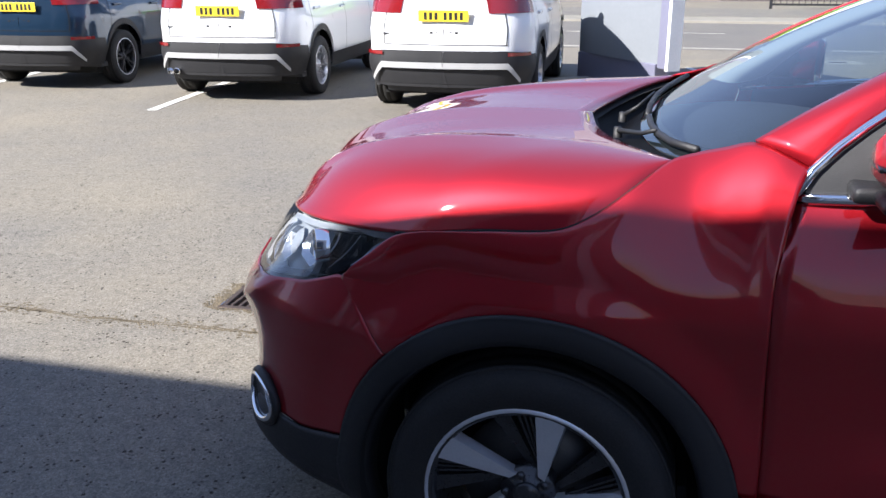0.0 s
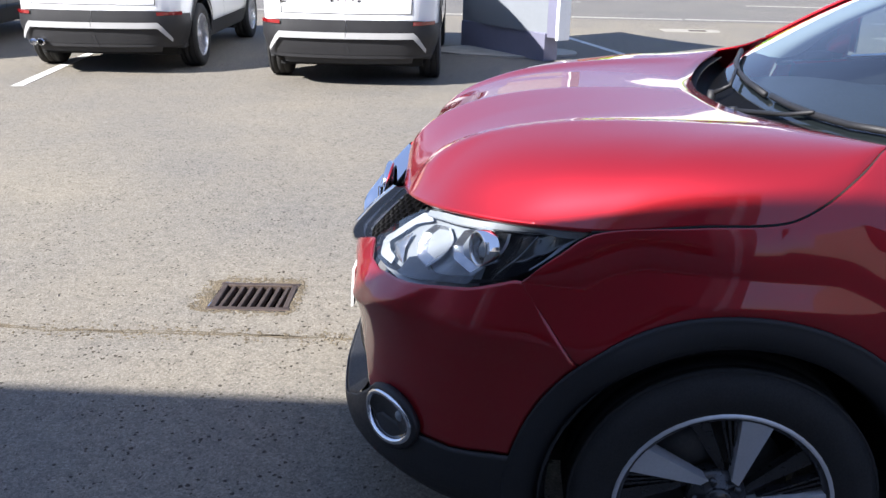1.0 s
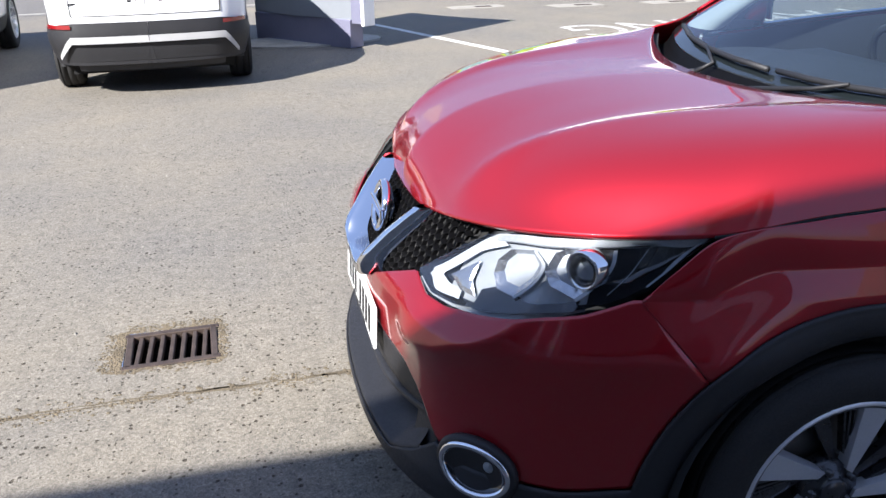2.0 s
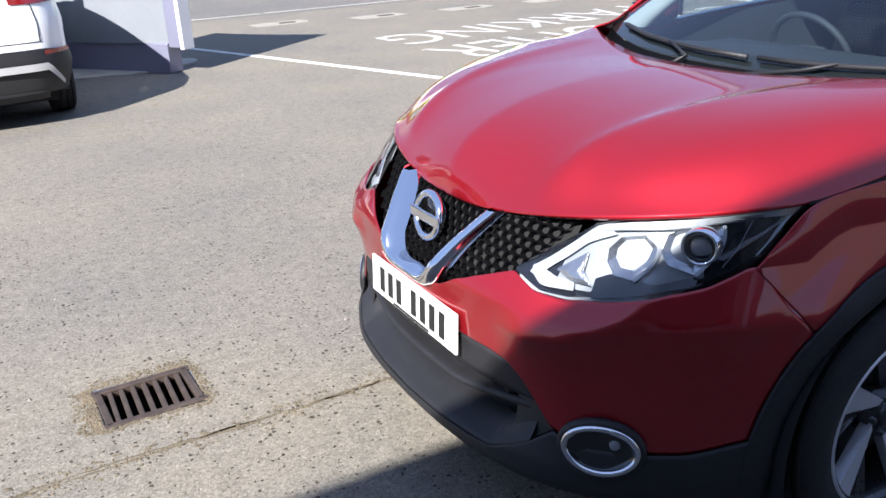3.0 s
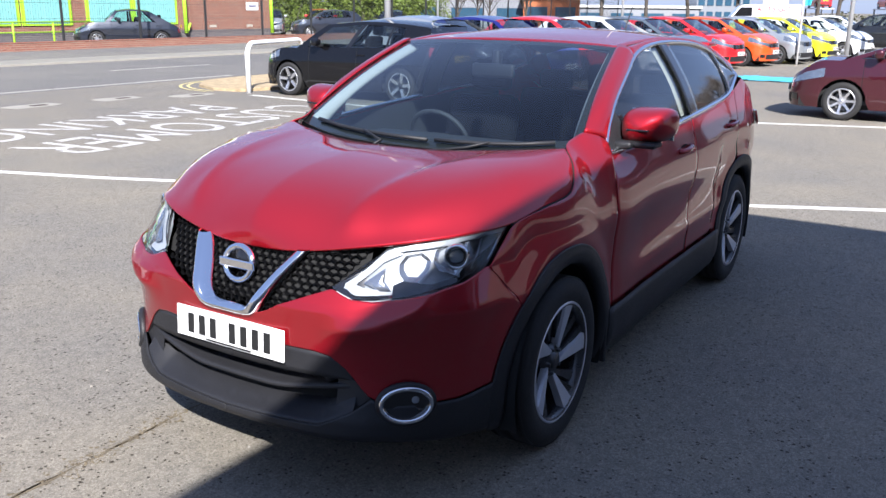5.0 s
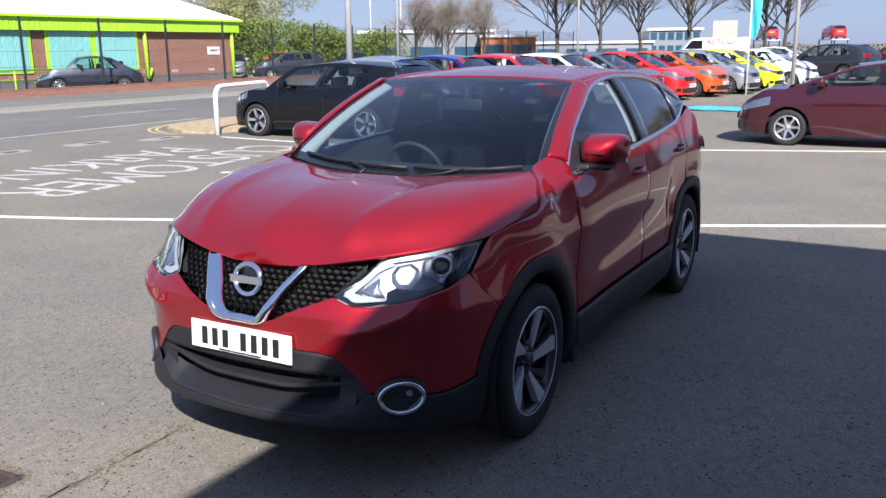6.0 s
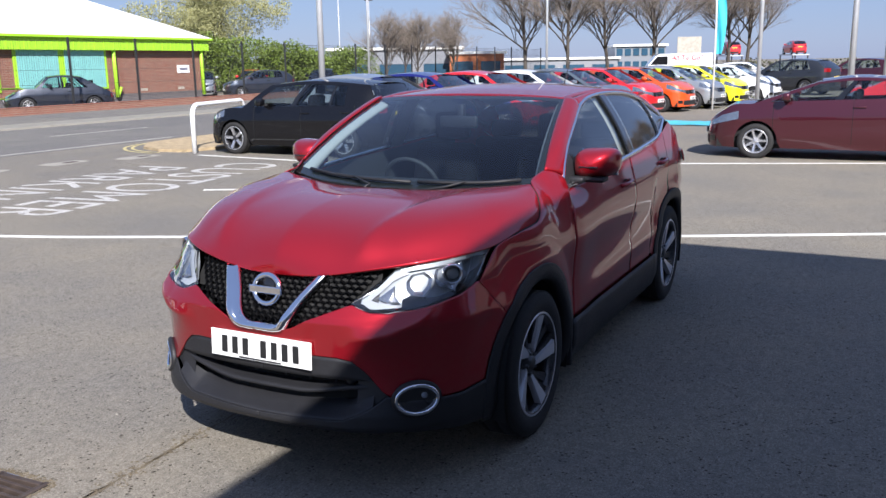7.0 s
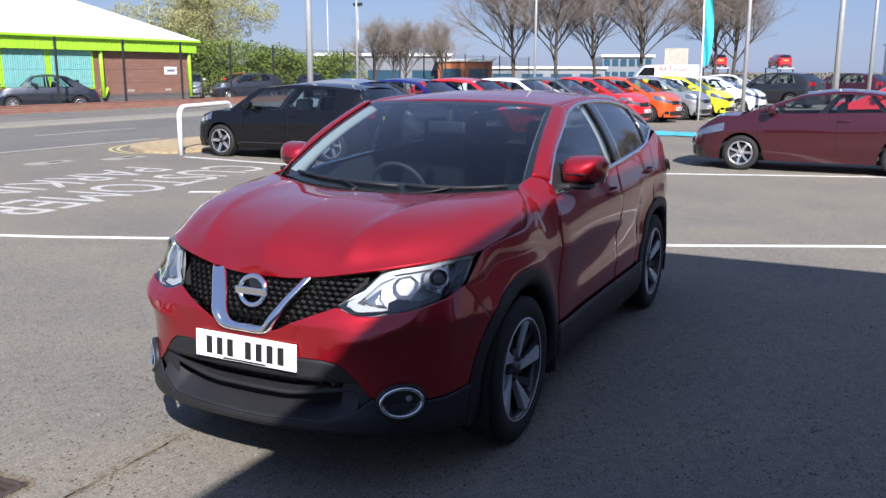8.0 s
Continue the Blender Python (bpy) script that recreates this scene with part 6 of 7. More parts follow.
wiper([(-0.10, 0.030), (0.08, 0.034), (0.25, 0.038), (0.42, 0.042), (0.60, 0.045)], (0.125, 0.16, 1.095))
wiper([(-0.66, 0.020), (-0.52, 0.022), (-0.40, 0.026), (-0.27, 0.030), (-0.14, 0.034)], (0.125, -0.10, 1.095))

# door mirrors
def mirror(side):
    cx, cy, cz = 0.672, 0.915, 1.212
    prof = [(0.0, 0.05), (0.012, 0.45), (0.035, 0.72), (0.07, 0.90), (0.11, 0.985), (0.145, 1.0), (0.155, 0.97)]
    v, f = [], []
    n = 32
    for dx, k in prof:
        for i in range(n):
            a = 2 * math.pi * i / n
            c, s = math.cos(a), math.sin(a)
            # squarish outline, deeper outboard
            y = 0.115 * math.copysign(abs(c) ** 0.62, c) * k
            z = 0.078 * math.copysign(abs(s) ** 0.70, s) * k * (1 - 0.16 * (c if c < 0 else 0))
            sweep = 0.05 * (c * k + 1) * 0.5
            v.append((cx - 0.06 + dx + sweep, -(cy + y), cz + z + 0.012 * c * k))
    m = len(prof)
    f = [(j * n + i, j * n + (i + 1) % n, (j + 1) * n + (i + 1) % n, (j + 1) * n + i) for j in range(m - 1) for i in range(n)] + [tuple(range(n))[::-1], tuple((m - 1) * n + i for i in range(n))]
    mo = h_part("door_mirror", (v, f), P_red, "red door mirror housing", None, 0, side)
    gl = box(cx + 0.125, -cy, cz, 0.008, 0.20, 0.135, 0.003)
    h_part("mirror_glass", gl, M_chrome, "", mo, 0, side, False)
    skirt = box(cx + 0.03, -(cy - 0.02), cz - 0.077, 0.11, 0.17, 0.028, 0.012)
    arm = box(cx - 0.01, -0.835, cz - 0.078, 0.10, 0.10, 0.034, 0.012)
    h_part("mirror_arm", join(skirt, arm), M_plastic, "black mirror foot", mo, 0, side)
    rep = box(cx - 0.022, -(cy - 0.015), cz - 0.012, 0.03, 0.10, 0.010, 0.004)
    h_part("side_repeater", rep, M_gloss_black, "", mo, 0, side)


mirror(False), mirror(True)

# door handles, seams, bumper seam
for xh, zz in ((1.43, 1.012), (2.36, 1.045)):
    for s in (False, True):
        q = h_body(h_px(xh), zz)
        hd = tube([(xh - 0.095, q.y + 0.004, zz), (xh - 0.075, q.y - 0.022, zz + 0.003), (xh, q.y - 0.030, zz + 0.006), (xh + 0.075, q.y - 0.022, zz + 0.009), (xh + 0.095, q.y + 0.004, zz + 0.010)], 0.014, 8)
        h_part("door_handle", hd, P_red, "red pull handle", None, 0, s)
        # flat near-black oval on the skin, painted shade of the hand hollow
        shadev = [(xh + 0.065 * math.cos(a), q.y - 0.0015, zz + 0.004 + 0.026 * math.sin(a)) for a in (2 * math.pi * k / 20 for k in range(20))]
        h_part("handle_shade", (shadev, [tuple(range(20))]), M_void, "", None, 0, s, False)
# dark shell behind the panel gaps
inner = grid(lambda u, v: h_body(lerp(0.0, 1.0, u), lerp(max(0.30, arch_z(HPLAN(u)[0], 0, 0.44, 0.30), arch_z(HPLAN(u)[0], 2.646, 0.44, 0.30)), min(0.93, tab(HPLAN(u)[0], [-0.9, -0.6, -0.3, 0.2, 0.3, 0.6], [0.64, 0.72, 0.86, 0.86, 0.93, 0.93])), v), -0.035 - 0.05 * (HPLAN(u)[0] < -0.7)), 90, 8)
h_part("inner_shell", join(inner, flip_y(inner)), M_void)
h_part("bonnet_liner", join(*(lambda g: (g, flip_y(g)))(grid(lambda u, v: (lambda q: (q.x + 0.012, -q.y * 0.985, q.z - 0.022))(bonnet_at(u, lerp(0.03, 1.0, v))), 24, 16))), M_void)
# cabin
pair("door_card", grid(lambda u, v: h_body(h_px(lerp(0.56, 2.55, u)), lerp(0.46, belt(lerp(0.56, 2.55, u)) - 0.004, v), -0.03 - 0.045 * math.sin(math.pi * v ** 0.7)), 30, 10), M_trim, "dark moulded door lining")
cabin(hero, 0.75, 1.15, 2.05, 1.62, 0.38, 0.66, 1.10)
h_part("dash_top", grid(lambda u, v: (lerp(0.24, 0.85, v), lerp(-0.70, 0.70, u), 1.062 + 0.03 * math.sin(math.pi * v) - 0.02 * (2 * u - 1) ** 2), 12, 8), M_trim, "dark dashboard top")
h_part("headlining", grid(lambda u, v: (lambda q: (q.x, q.y, q.z - 0.03))(roof_at(lerp(0.03, 0.98, u), abs(2 * v - 1)) if v >= 0.5 else (lambda q: Vector((q.x, -q.y, q.z)))(roof_at(lerp(0.03, 0.98, u), abs(2 * v - 1)))), 16, 16), M_liner)
inner_a = grid(lambda u, v: (lambda a, b: (lerp(a.x, b.x + 0.06, u), -(lerp(a.y, b.y - 0.02, u) - 0.06 * math.sin(math.pi * u ** 0.8)), lerp(a.z, b.z, u) - 0.02 * math.sin(math.pi * u)))(screen_at(0.965, lerp(0.04, 0.97, v), -0.012), Vector(RAILT(lerp(RAIL0, RAIL1, v)))), 8, 16)
pair("pillar_lining", inner_a, M_liner, "pale pillar lining")
h_part("rear_view_mirror", join(box(0.98, 0, 1.395, 0.03, 0.24, 0.07, 0.012), box(1.02, 0, 1.45, 0.05, 0.04, 0.09, 0.01)), M_plastic, "black inside mirror")



HEART[0] = Vector((0.0, 0.0, 0.7))


# ---- words painted on the lot, to be read from the road ----
def words(text, x, y, w, h, rz, mat, name="painted_words", label="", z=0.004):
    cu = bpy.data.curves.new(name, "FONT")
    cu.body, cu.size, cu.extrude, cu.offset = text, 1.0, 0.0, 0.0
    tmp = new("tmp_text", cu)
    bpy.context.view_layer.update()
    me = bpy.data.meshes.new_from_object(tmp.evaluated_get(bpy.context.evaluated_depsgraph_get()))
    bpy.data.objects.remove(tmp)
    co = np.array([v.co[:] for v in me.vertices])
    lo, hi = co.min(0), co.max(0)
    for v in me.vertices:
        v.co = ((v.co.x - lo[0]) / (hi[0] - lo[0]) * w, (v.co.y - lo[1]) / (hi[1] - lo[1]) * h, 0)
    me.materials.clear()
    me.materials.append(mat)
    bm = bmesh.new()
    bm.from_mesh(me)
    bmesh.ops.triangulate(bm, faces=bm.faces[:])
    bm.normal_update()
    bmesh.ops.reverse_faces(bm, faces=[q for q in bm.faces if q.normal.z < 0])
    bm.to_mesh(me)
    bm.free()
    ob = put(name, me, at=pose(x, y, z, 0, 0, rz))
    return tagged(ob, label, "road marking", kind="structure")


words("CUSTOMER", 8.75, 8.50, 5.75, 1.15, 187, M_lettering, label="worn white painted words on the asphalt")
words("PARKING", 7.75, 9.72, 4.70, 1.05, 185, M_lettering, label="worn white painted words on the asphalt")

# ---- far side of the road: walls, fence, office ----
low = tagged(put("low_brick_wall", mesh_of("low_brick_wall", *box(37.5, 26.75, 0.16, 51.0, 0.22, 0.32, 0.01), M_brick, False)), "low red brick wall behind the footway", "wall", kind="structure")
put("coping", mesh_of("coping", *box(37.5, 26.75, 0.34, 51.1, 0.25, 0.04, 0.01), M_brick, False), low)
tagged(put("brick_pier", mesh_of("brick_pier", *join(box(11.55, 26.7, 0.5, 0.62, 0.5, 1.0), box(11.55, 26.7, 1.03, 0.7, 0.58, 0.08, 0.02)), M_brick, False)), "short red brick gate pier", "pier")
fence = base("steel_fence", "tall black steel mesh fence on a low wall", "fence")
post_me = mesh_of("post", *box(0, 0, 1.48, 0.075, 0.075, 2.95, 0.006), M_black, False)
for k in range(18):
    put("post", post_me, fence, at=pose(13.8 + 3.45 * k, 26.75, 0))
wires = []
for k in range(17):
    x0 = 13.8 + 3.45 * k
    for j in range(1, 34):
        wires.append(box(x0 + j * 3.45 / 34, 26.75, 1.68, 0.006, 0.006, 2.3))
for z in (0.6, 1.15, 1.7, 2.25, 2.8):
    wires.append(box(13.8 + 29.3, 26.77, z, 58.7, 0.008, 0.012))
tagged(put("mesh_wire", mesh_of("mesh_wire", *join(*wires), M_black, False), fence), "thin black mesh wires", kind="stuff")
gate = base("steel_gate", "black steel railing gate beside a brick pier", "gate")
put("gate_frame", mesh_of("gate_frame", *join(box(7.2, 26.7, 0.18, 8.0, 0.05, 0.06), box(7.2, 26.7, 1.9, 8.0, 0.05, 0.06)), M_black, False), gate)
gb_me = mesh_of("bar", *box(0, 0, 1.05, 0.02, 0.02, 1.75), M_black, False)
for k in range(45):
    put("bar", gb_me, gate, at=pose(3.3 + k * 0.177, 26.7, 0))
for x in (3.2, 6.9, 9.1, 11.1):
    put("gate_post", mesh_of("gate_post", *box(x, 26.7, 1.1, 0.09, 0.09, 2.2), M_black, False), gate)

office = base("office_building", "single-storey red brick office with lime green trim and pale roof", "building")
FX0, FX1, FY = 2.0, 34.9, 33.0
put("wall", mesh_of("wall", *box((FX0 + FX1) / 2, FY + 7, 1.7, FX1 - FX0, 14.0, 2.55), M_brick, False), office, "red brick wall")
put("plinth", mesh_of("plinth", *box((FX0 + FX1) / 2, FY + 7, 0.22, FX1 - FX0 + 0.02, 14.02, 0.45), M_blue_brick, False), office, "dark blue brick plinth")
put("fascia", mesh_of("fascia", *join(box((FX0 + FX1) / 2, FY - 0.18, 2.93, FX1 - FX0 + 0.7, 0.3, 0.62), box(FX1 + 0.18, FY + 7, 2.93, 0.3, 14.2, 0.62)), M_lime, False), office, "lime green ribbed fascia")
ribs = [box(FX0 + 0.3 * k, FY - 0.345, 2.93, 0.03, 0.03, 0.6) for k in range(int((FX1 - FX0) / 0.3) + 1)]
put("fascia_rib", mesh_of("fascia_rib", *join(*ribs), M_lime, False), office)
put("gutter", mesh_of("gutter", *box((FX0 + FX1) / 2, FY - 0.42, 3.24, FX1 - FX0 + 1.1, 0.16, 0.12, 0.02), M_lime, False), office, "lime green gutter")
ex0, ex1, ey0, ey1, ez = FX0 - 0.5, FX1 + 0.5, FY - 0.5, FY + 15.5, 3.30
rv_ = [(ex0, ey0, ez), (ex1, ey0, ez), (ex1, ey1, ez), (ex0, ey1, ez), (ex0 + 6, ey0 + 8, ez + 3.3), (ex1 - 6.4, ey0 + 8, ez + 3.3)]
rf_ = [(0, 1, 5, 4), (1, 2, 5), (2, 3, 4, 5), (3, 0, 4), (0, 3, 2, 1)]
put("roof", mesh_of("roof", rv_, rf_, M_whiteroof, False), office, "pale sheet metal roof")
put("downpipe", mesh_of("downpipe", *tube([(28.5, FY - 0.14, 3.2), (28.55, FY - 0.14, 0.3)], 0.10, 8), M_lime), office, "lime green downpipe")
put("downpipe", mesh_of("downpipe", *tube([(34.8, FY - 0.14, 3.2), (34.85, FY - 0.14, 0.2)], 0.10, 8), M_lime), office, "lime green downpipe")
put("downpipe_brace", mesh_of("downpipe_brace", *tube([(28.78, FY - 0.2, 0.8), (28.62, FY - 0.14, 0.3)], 0.06, 8), M_lime), office)
for x0, x1 in ((5.0, 7.4), (8.2, 10.6), (13.0, 15.4), (17.4, 19.6), (19.7, 22.1), (22.85, 25.39), (25.43, 28.1)):
    w = put("window", mesh_of("window", *box((x0 + x1) / 2, FY - 0.03, 1.72, x1 - x0, 0.06, 1.95), M_lime, False), office, "lime green window frame")
    n = int((x1 - x0) / 0.15)
    for k in range(n):
        if 0.1 < (k + 0.5) * (x1 - x0) / n < x1 - x0 - 0.1:
            put("blind_slat", mesh_of("blind_slat", *box(x0 + (k + 0.5) * (x1 - x0) / n, FY - 0.065 - 0.012 * (k % 2), 1.72, (x1 - x0) / n * 0.97, 0.02, 1.78), M_blind, False), w)
put("notice", mesh_of("notice", *box(33.45, FY - 0.02, 1.64, 0.92, 0.03, 0.42), M_white, False), office, "small white wall notice")
put("notice_mark", mesh_of("notice_mark", *box(33.45, FY - 0.04, 1.64, 0.55, 0.02, 0.10), M_panel_edge, False), office)
for x in (30.5, 33.2):
    put("air_brick", mesh_of("air_brick", *box(x, FY - 0.01, 0.62, 0.45, 0.03, 0.13), M_concrete, False), office)
hr = base("handrail", "lime green steel ramp handrail", "handrail")
put("rail", mesh_of("rail", *join(tube([(9.0, 30.6, 0.95), (21.3, 30.6, 0.95)], 0.04, 6), tube([(9.0, 30.6, 0.55), (21.3, 30.6, 0.55)], 0.03, 6)), M_lime), hr)
for k in range(8):
    put("post", mesh_of("post", *tube([(9.0 + k * 1.75, 30.6, 0), (9.0 + k * 1.75, 30.6, 0.95)], 0.04, 6), M_lime), hr)
car("dark grey-blue rounded beetle-shaped car behind the fence", P_ink, pose(21.9, 29.0, 0, 0, 0, -35), L=4.28, W=1.81, H=1.50, wb=2.54, fo=0.86, hood=0.96, nose=0.62, belt0=0.98, belt1=0.96, xw0=1.20, xw1=1.70, xr1=3.00, xt=3.75, style="plain", cat="car", tail_h=0.68)
car("silver saloon parked behind the fence", P_silver, pose(36.6, 34.6, 0, 0, 0, 40), **{**JAZZ, "group": "cars behind the fence"})
car("red hatchback parked behind the fence", P_flatred, pose(40.5, 34.0, 0, 0, 0, 40), **{**JAZZ, "group": "cars behind the fence"})
car("dark blue hatchback parked behind the fence", P_ink, pose(36.2, 30.0, 0, 0, 0, -35), **{**JAZZ, "group": "cars behind the fence"})
car("black hatchback parked behind the fence", P_black, pose(41.0, 28.9, 0, 0, 0, 30), **{**JAZZ, "group": "cars behind the fence"})


# ---- trees and hedges ----
M_bark = material("grey_bark", (0.065, 0.055, 0.045), 0.95, vary=0.3, scale=4, bump=0.01, bump_scale=20)
M_twig = material("brown_twigs", (0.20, 0.165, 0.135), 0.95, vary=0.3, scale=2)
M_leaf = material("fresh_green_leaves", (0.105, 0.15, 0.018), 0.6, vary=0.35, scale=1.2)
M_pale_leaf = material("pale_willow_leaves", (0.27, 0.265, 0.11), 0.7, vary=0.3, scale=0.8)


def bare_tree(seed, height, spread=0.9, droop=0.0):
    """Trunk, limbs and fine twigs of a leafless tree; the two meshes stand at the origin."""
    r = random.Random(seed)
    wood, twigs = [], []

    def grow(p, d, length, rad, level):
        steps = 4 if level < 3 else 3
        pts = [p.copy()]
        q, dd = p.copy(), d.copy()
        for s in range(steps):
            dd = (dd + Vector((r.uniform(-1, 1), r.uniform(-1, 1), r.uniform(-0.5, 0.8) - droop * level * 0.3)) * (0.10 + 0.05 * level)).normalized()
            q = q + dd * length / steps
            pts.append(q.copy())
        (wood if level < 3 else twigs).append(tube([tuple(k) for k in pts], rad, 7 if level == 0 else (5 if level < 3 else 3), False, rad * (0.62 if level < 4 else 0.4)))
        if level >= 5:
            return
        n = [11, 7, 5, 5, 4][level]
        for k in range(n):
            f = r.uniform(0.25, 1.0) if level else 0.34 + 0.66 * (k + r.random()) / n
            i = min(len(pts) - 2, int(f * (len(pts) - 1)))
            b = pts[i].lerp(pts[i + 1], f * (len(pts) - 1) - i)
            az = 2.4 * k + r.uniform(-0.5, 0.5) + level
            side = Vector((math.cos(az), math.sin(az), 0))
            out = spread * (1.7 - 1.1 * f if level < 1 else 0.85) * r.uniform(0.7, 1.2)
            nd = (dd * r.uniform(0.8, 1.1) + side * out + Vector((0, 0, (0.25, 0.12, 0.05, -0.05, -0.12)[level]))).normalized()
            grow(b, nd, length * (r.uniform(0.55, 0.80) if level else r.uniform(0.50, 0.62) * (1.25 - 0.55 * f)), rad * (0.50 if level else 0.44), level + 1)

    grow(Vector((0, 0, 0)), Vector((0, 0, 1)), height * 0.66, height * 0.017, 0)
    top = max(v[2] for vf in twigs for v in vf[0])
    k = height / top
    out = []
    for vf in (join(*wood), join(*twigs)):
        out.append(([(x * k, y * k, z * k) for x, y, z in vf[0]], vf[1]))
    return out


def tree(label, seed, height, at, spread=0.9, cat="tree", group="bare trees"):
    t = base("tree", label, cat, group, at)
    wood, twigs = bare_tree(seed, height, spread)
    put("trunk", mesh_of("trunk", *wood, M_bark), t)
    put("crown", mesh_of("crown", *twigs, M_twig, False), t, "fine bare twigs")
    return t


t1 = tree("large bare spring tree with spreading limbs", 5, 12.5, pose(63.2, 24.5, 0), 0.82)
t2 = tree("large bare spring tree with spreading limbs", 8, 12.0, pose(62.5, 20.6, 0, 0, 0, 40), 0.86)
for (x, y, rz, src) in ((67.3, 18.9, 80, t1), (67.2, 15.3, 200, t2), (71.3, 10.2, 130, t2), (73.4, 8.9, 300, t1), (60.0, -12.0, 20, t1), (62.0, -16.5, 170, t2), (64.0, -21.0, 250, t1)):
    copy_thing(src, pose(x, y, 0, 0, 0, rz))
s1 = tree("small bare birch-like tree", 21, 5.6, pose(47.9, 28.4, 0), 0.62, group="small bare trees")
for (x, y, rz) in ((49.8, 27.2, 90), (50.2, 24.6, 200), (62.0, 35.0, 20)):
    copy_thing(s1, pose(x, y, 0, 0, 0, rz))


def foliage(rng, centres, n, leaf, flat=0.6):
    """Many small leaves strewn round clump centres (x, y, z, radius)."""
    v, f = [], []
    tot = sum(c[3] ** 2 for c in centres)
    for cx, cy, cz, cr in centres:
        for _ in range(int(n * cr * cr / tot)):
            d = Vector((rng.gauss(0, 1), rng.gauss(0, 1), rng.gauss(0, 1))).normalized() * cr * rng.uniform(0.55, 1.08)
            p = Vector((cx + d.x, cy + d.y, cz + d.z * flat))
            if p.z < 0.02:
                continue
            a = Vector((rng.uniform(-1, 1), rng.uniform(-1, 1), rng.uniform(-1, 1))).normalized()
            b = a.cross(Vector((rng.uniform(-1, 1), rng.uniform(-1, 1), rng.uniform(-1, 1)))).normalized()
            s = leaf * rng.uniform(0.6, 1.4)
            i = len(v)
            v += [tuple(p - a * s), tuple(p + b * s * 0.6), tuple(p + a * s), tuple(p - b * s * 0.6)]
            f.append((i, i + 1, i + 2, i + 3))
    return v, f


rng = random.Random(31)
cs = []
for k in range(150):
    u = rng.random()
    x, y = lerp(41.0, 47.0, u) + rng.uniform(-1.5, 1.5), lerp(40.5, 30.3, u) + rng.uniform(-1.2, 1.2)
    top = lerp(4.0, 2.8, u) + 0.35 * noise.noise((u * 6, 0, 0))
    cs.append((x, y, rng.uniform(0.3, top - 0.5), rng.uniform(0.5, 0.95)))
hd = base("hedge", "tall uneven fresh green hedge behind the fence", "hedge", kind="stuff")
put("leaves", mesh_of("leaves", *foliage(rng, cs, 52000, 0.075, 0.9), M_leaf, False), hd)
put("stems", mesh_of("stems", *join(*[tube([(x, y, 0), (x + rng.uniform(-0.3, 0.3), y, 1.0), (x + rng.uniform(-0.5, 0.5), y, 2.2)], 0.05, 5, False, 0.015) for x, y, _, _ in cs[::4]]), M_bark), hd)
wl = base("tree", "pale yellow-green willow coming into leaf", "tree", at=pose(47.0, 43.0, 0))
wood, twigs = bare_tree(44, 8.4, 1.0)
put("trunk", mesh_of("trunk", *wood, M_bark), wl)
put("crown", mesh_of("crown", *twigs, M_pale_leaf, False), wl)
wcs = [(rng.gauss(0, 2.4), rng.gauss(0, 2.4), rng.uniform(3.6, 7.6), rng.uniform(0.6, 1.3)) for _ in range(80)]
put("leaves", mesh_of("leaves", *foliage(rng, wcs, 34000, 0.06, 0.8), M_pale_leaf, False), wl, "sparse pale new leaves")
far = [(lerp(-160, 330, k / 260) + rng.uniform(-2, 2), 175 - 0.25 * abs(k - 130) + rng.uniform(-4, 4), rng.uniform(0.8, 2.6), rng.uniform(1.6, 3.0)) for k in range(260)]
far += [(175 + rng.uniform(-5, 5), lerp(-170, 175, k / 180), rng.uniform(0.2, 0.7), rng.uniform(0.9, 1.5)) for k in range(180)]
tagged(put("far_woods", mesh_of("far_woods", *foliage(rng, far, 60000, 0.28, 0.8), material("far_scrub", (0.085, 0.085, 0.05), 0.9, vary=0.3, scale=0.1), False)), "hazy line of distant scrub and trees", "trees", kind="stuff")


# ---- poles, flag, far buildings, van ----
def pole(x, y, h, r, label, top=None):
    p = base("lamp_post", label, "pole", "tall posts", pose(x, y, 0))
    put("shaft", mesh_of("shaft", *tube([(0, 0, 0), (0, 0, h * 0.5), (0, 0, h)], r, 12, False, r * 0.7), M_galv), p)
    put("base_plate", mesh_of("base_plate", *lathe([(0.0005, 0.04), (r * 2.2, 0.04), (r * 2.4, 0.0)], 16, "z"), M_galv), p)
    if top:
        put("cross_arm", mesh_of("cross_arm", *box(0, 0, h, 0.1, top, 0.1, 0.02), M_galv, False), p)
        for s in (-1, 1):
            put("floodlight", mesh_of("floodlight", *box(0, s * top * 0.42, h + 0.15, 0.3, 0.35, 0.28, 0.04), M_black, False), p, "dark floodlight head")
    return p


pole(21.71, 15.46, 9.0, 0.115, "thick galvanised lamp post behind parked cars")
pole(31.1, 19.4, 9.0, 0.05, "slender pale steel flagpole")
pole(34.8, 12.1, 9.0, 0.06, "slender pale steel flagpole")
pole(28.4, 1.97, 8.0, 0.075, "pale steel lamp post among parked cars")
pole(29.82, -0.87, 8.0, 0.11, "thick pale lamp post among parked cars")
pole(41.67, -1.8, 9.0, 0.09, "pale steel lamp post among parked cars")
pole(52.0, 52.6, 7.4, 0.08, "tall post with twin floodlights", 1.0)
pole(70.0, 47.0, 9.0, 0.07, "tall far lamp post", 0.8)
pole(66.0, 41.0, 7.4, 0.06, "tall far lamp post", 0.6)
fl = base("feather_flag", "tall turquoise feather flag on a thin pole", "flag", at=pose(27.95, 3.38, 0))
put("mast", mesh_of("mast", *tube([(0, 0, 0), (0, 0, 3.0), (0, 0.06, 4.9)], 0.035, 8, False, 0.02), M_white), fl)
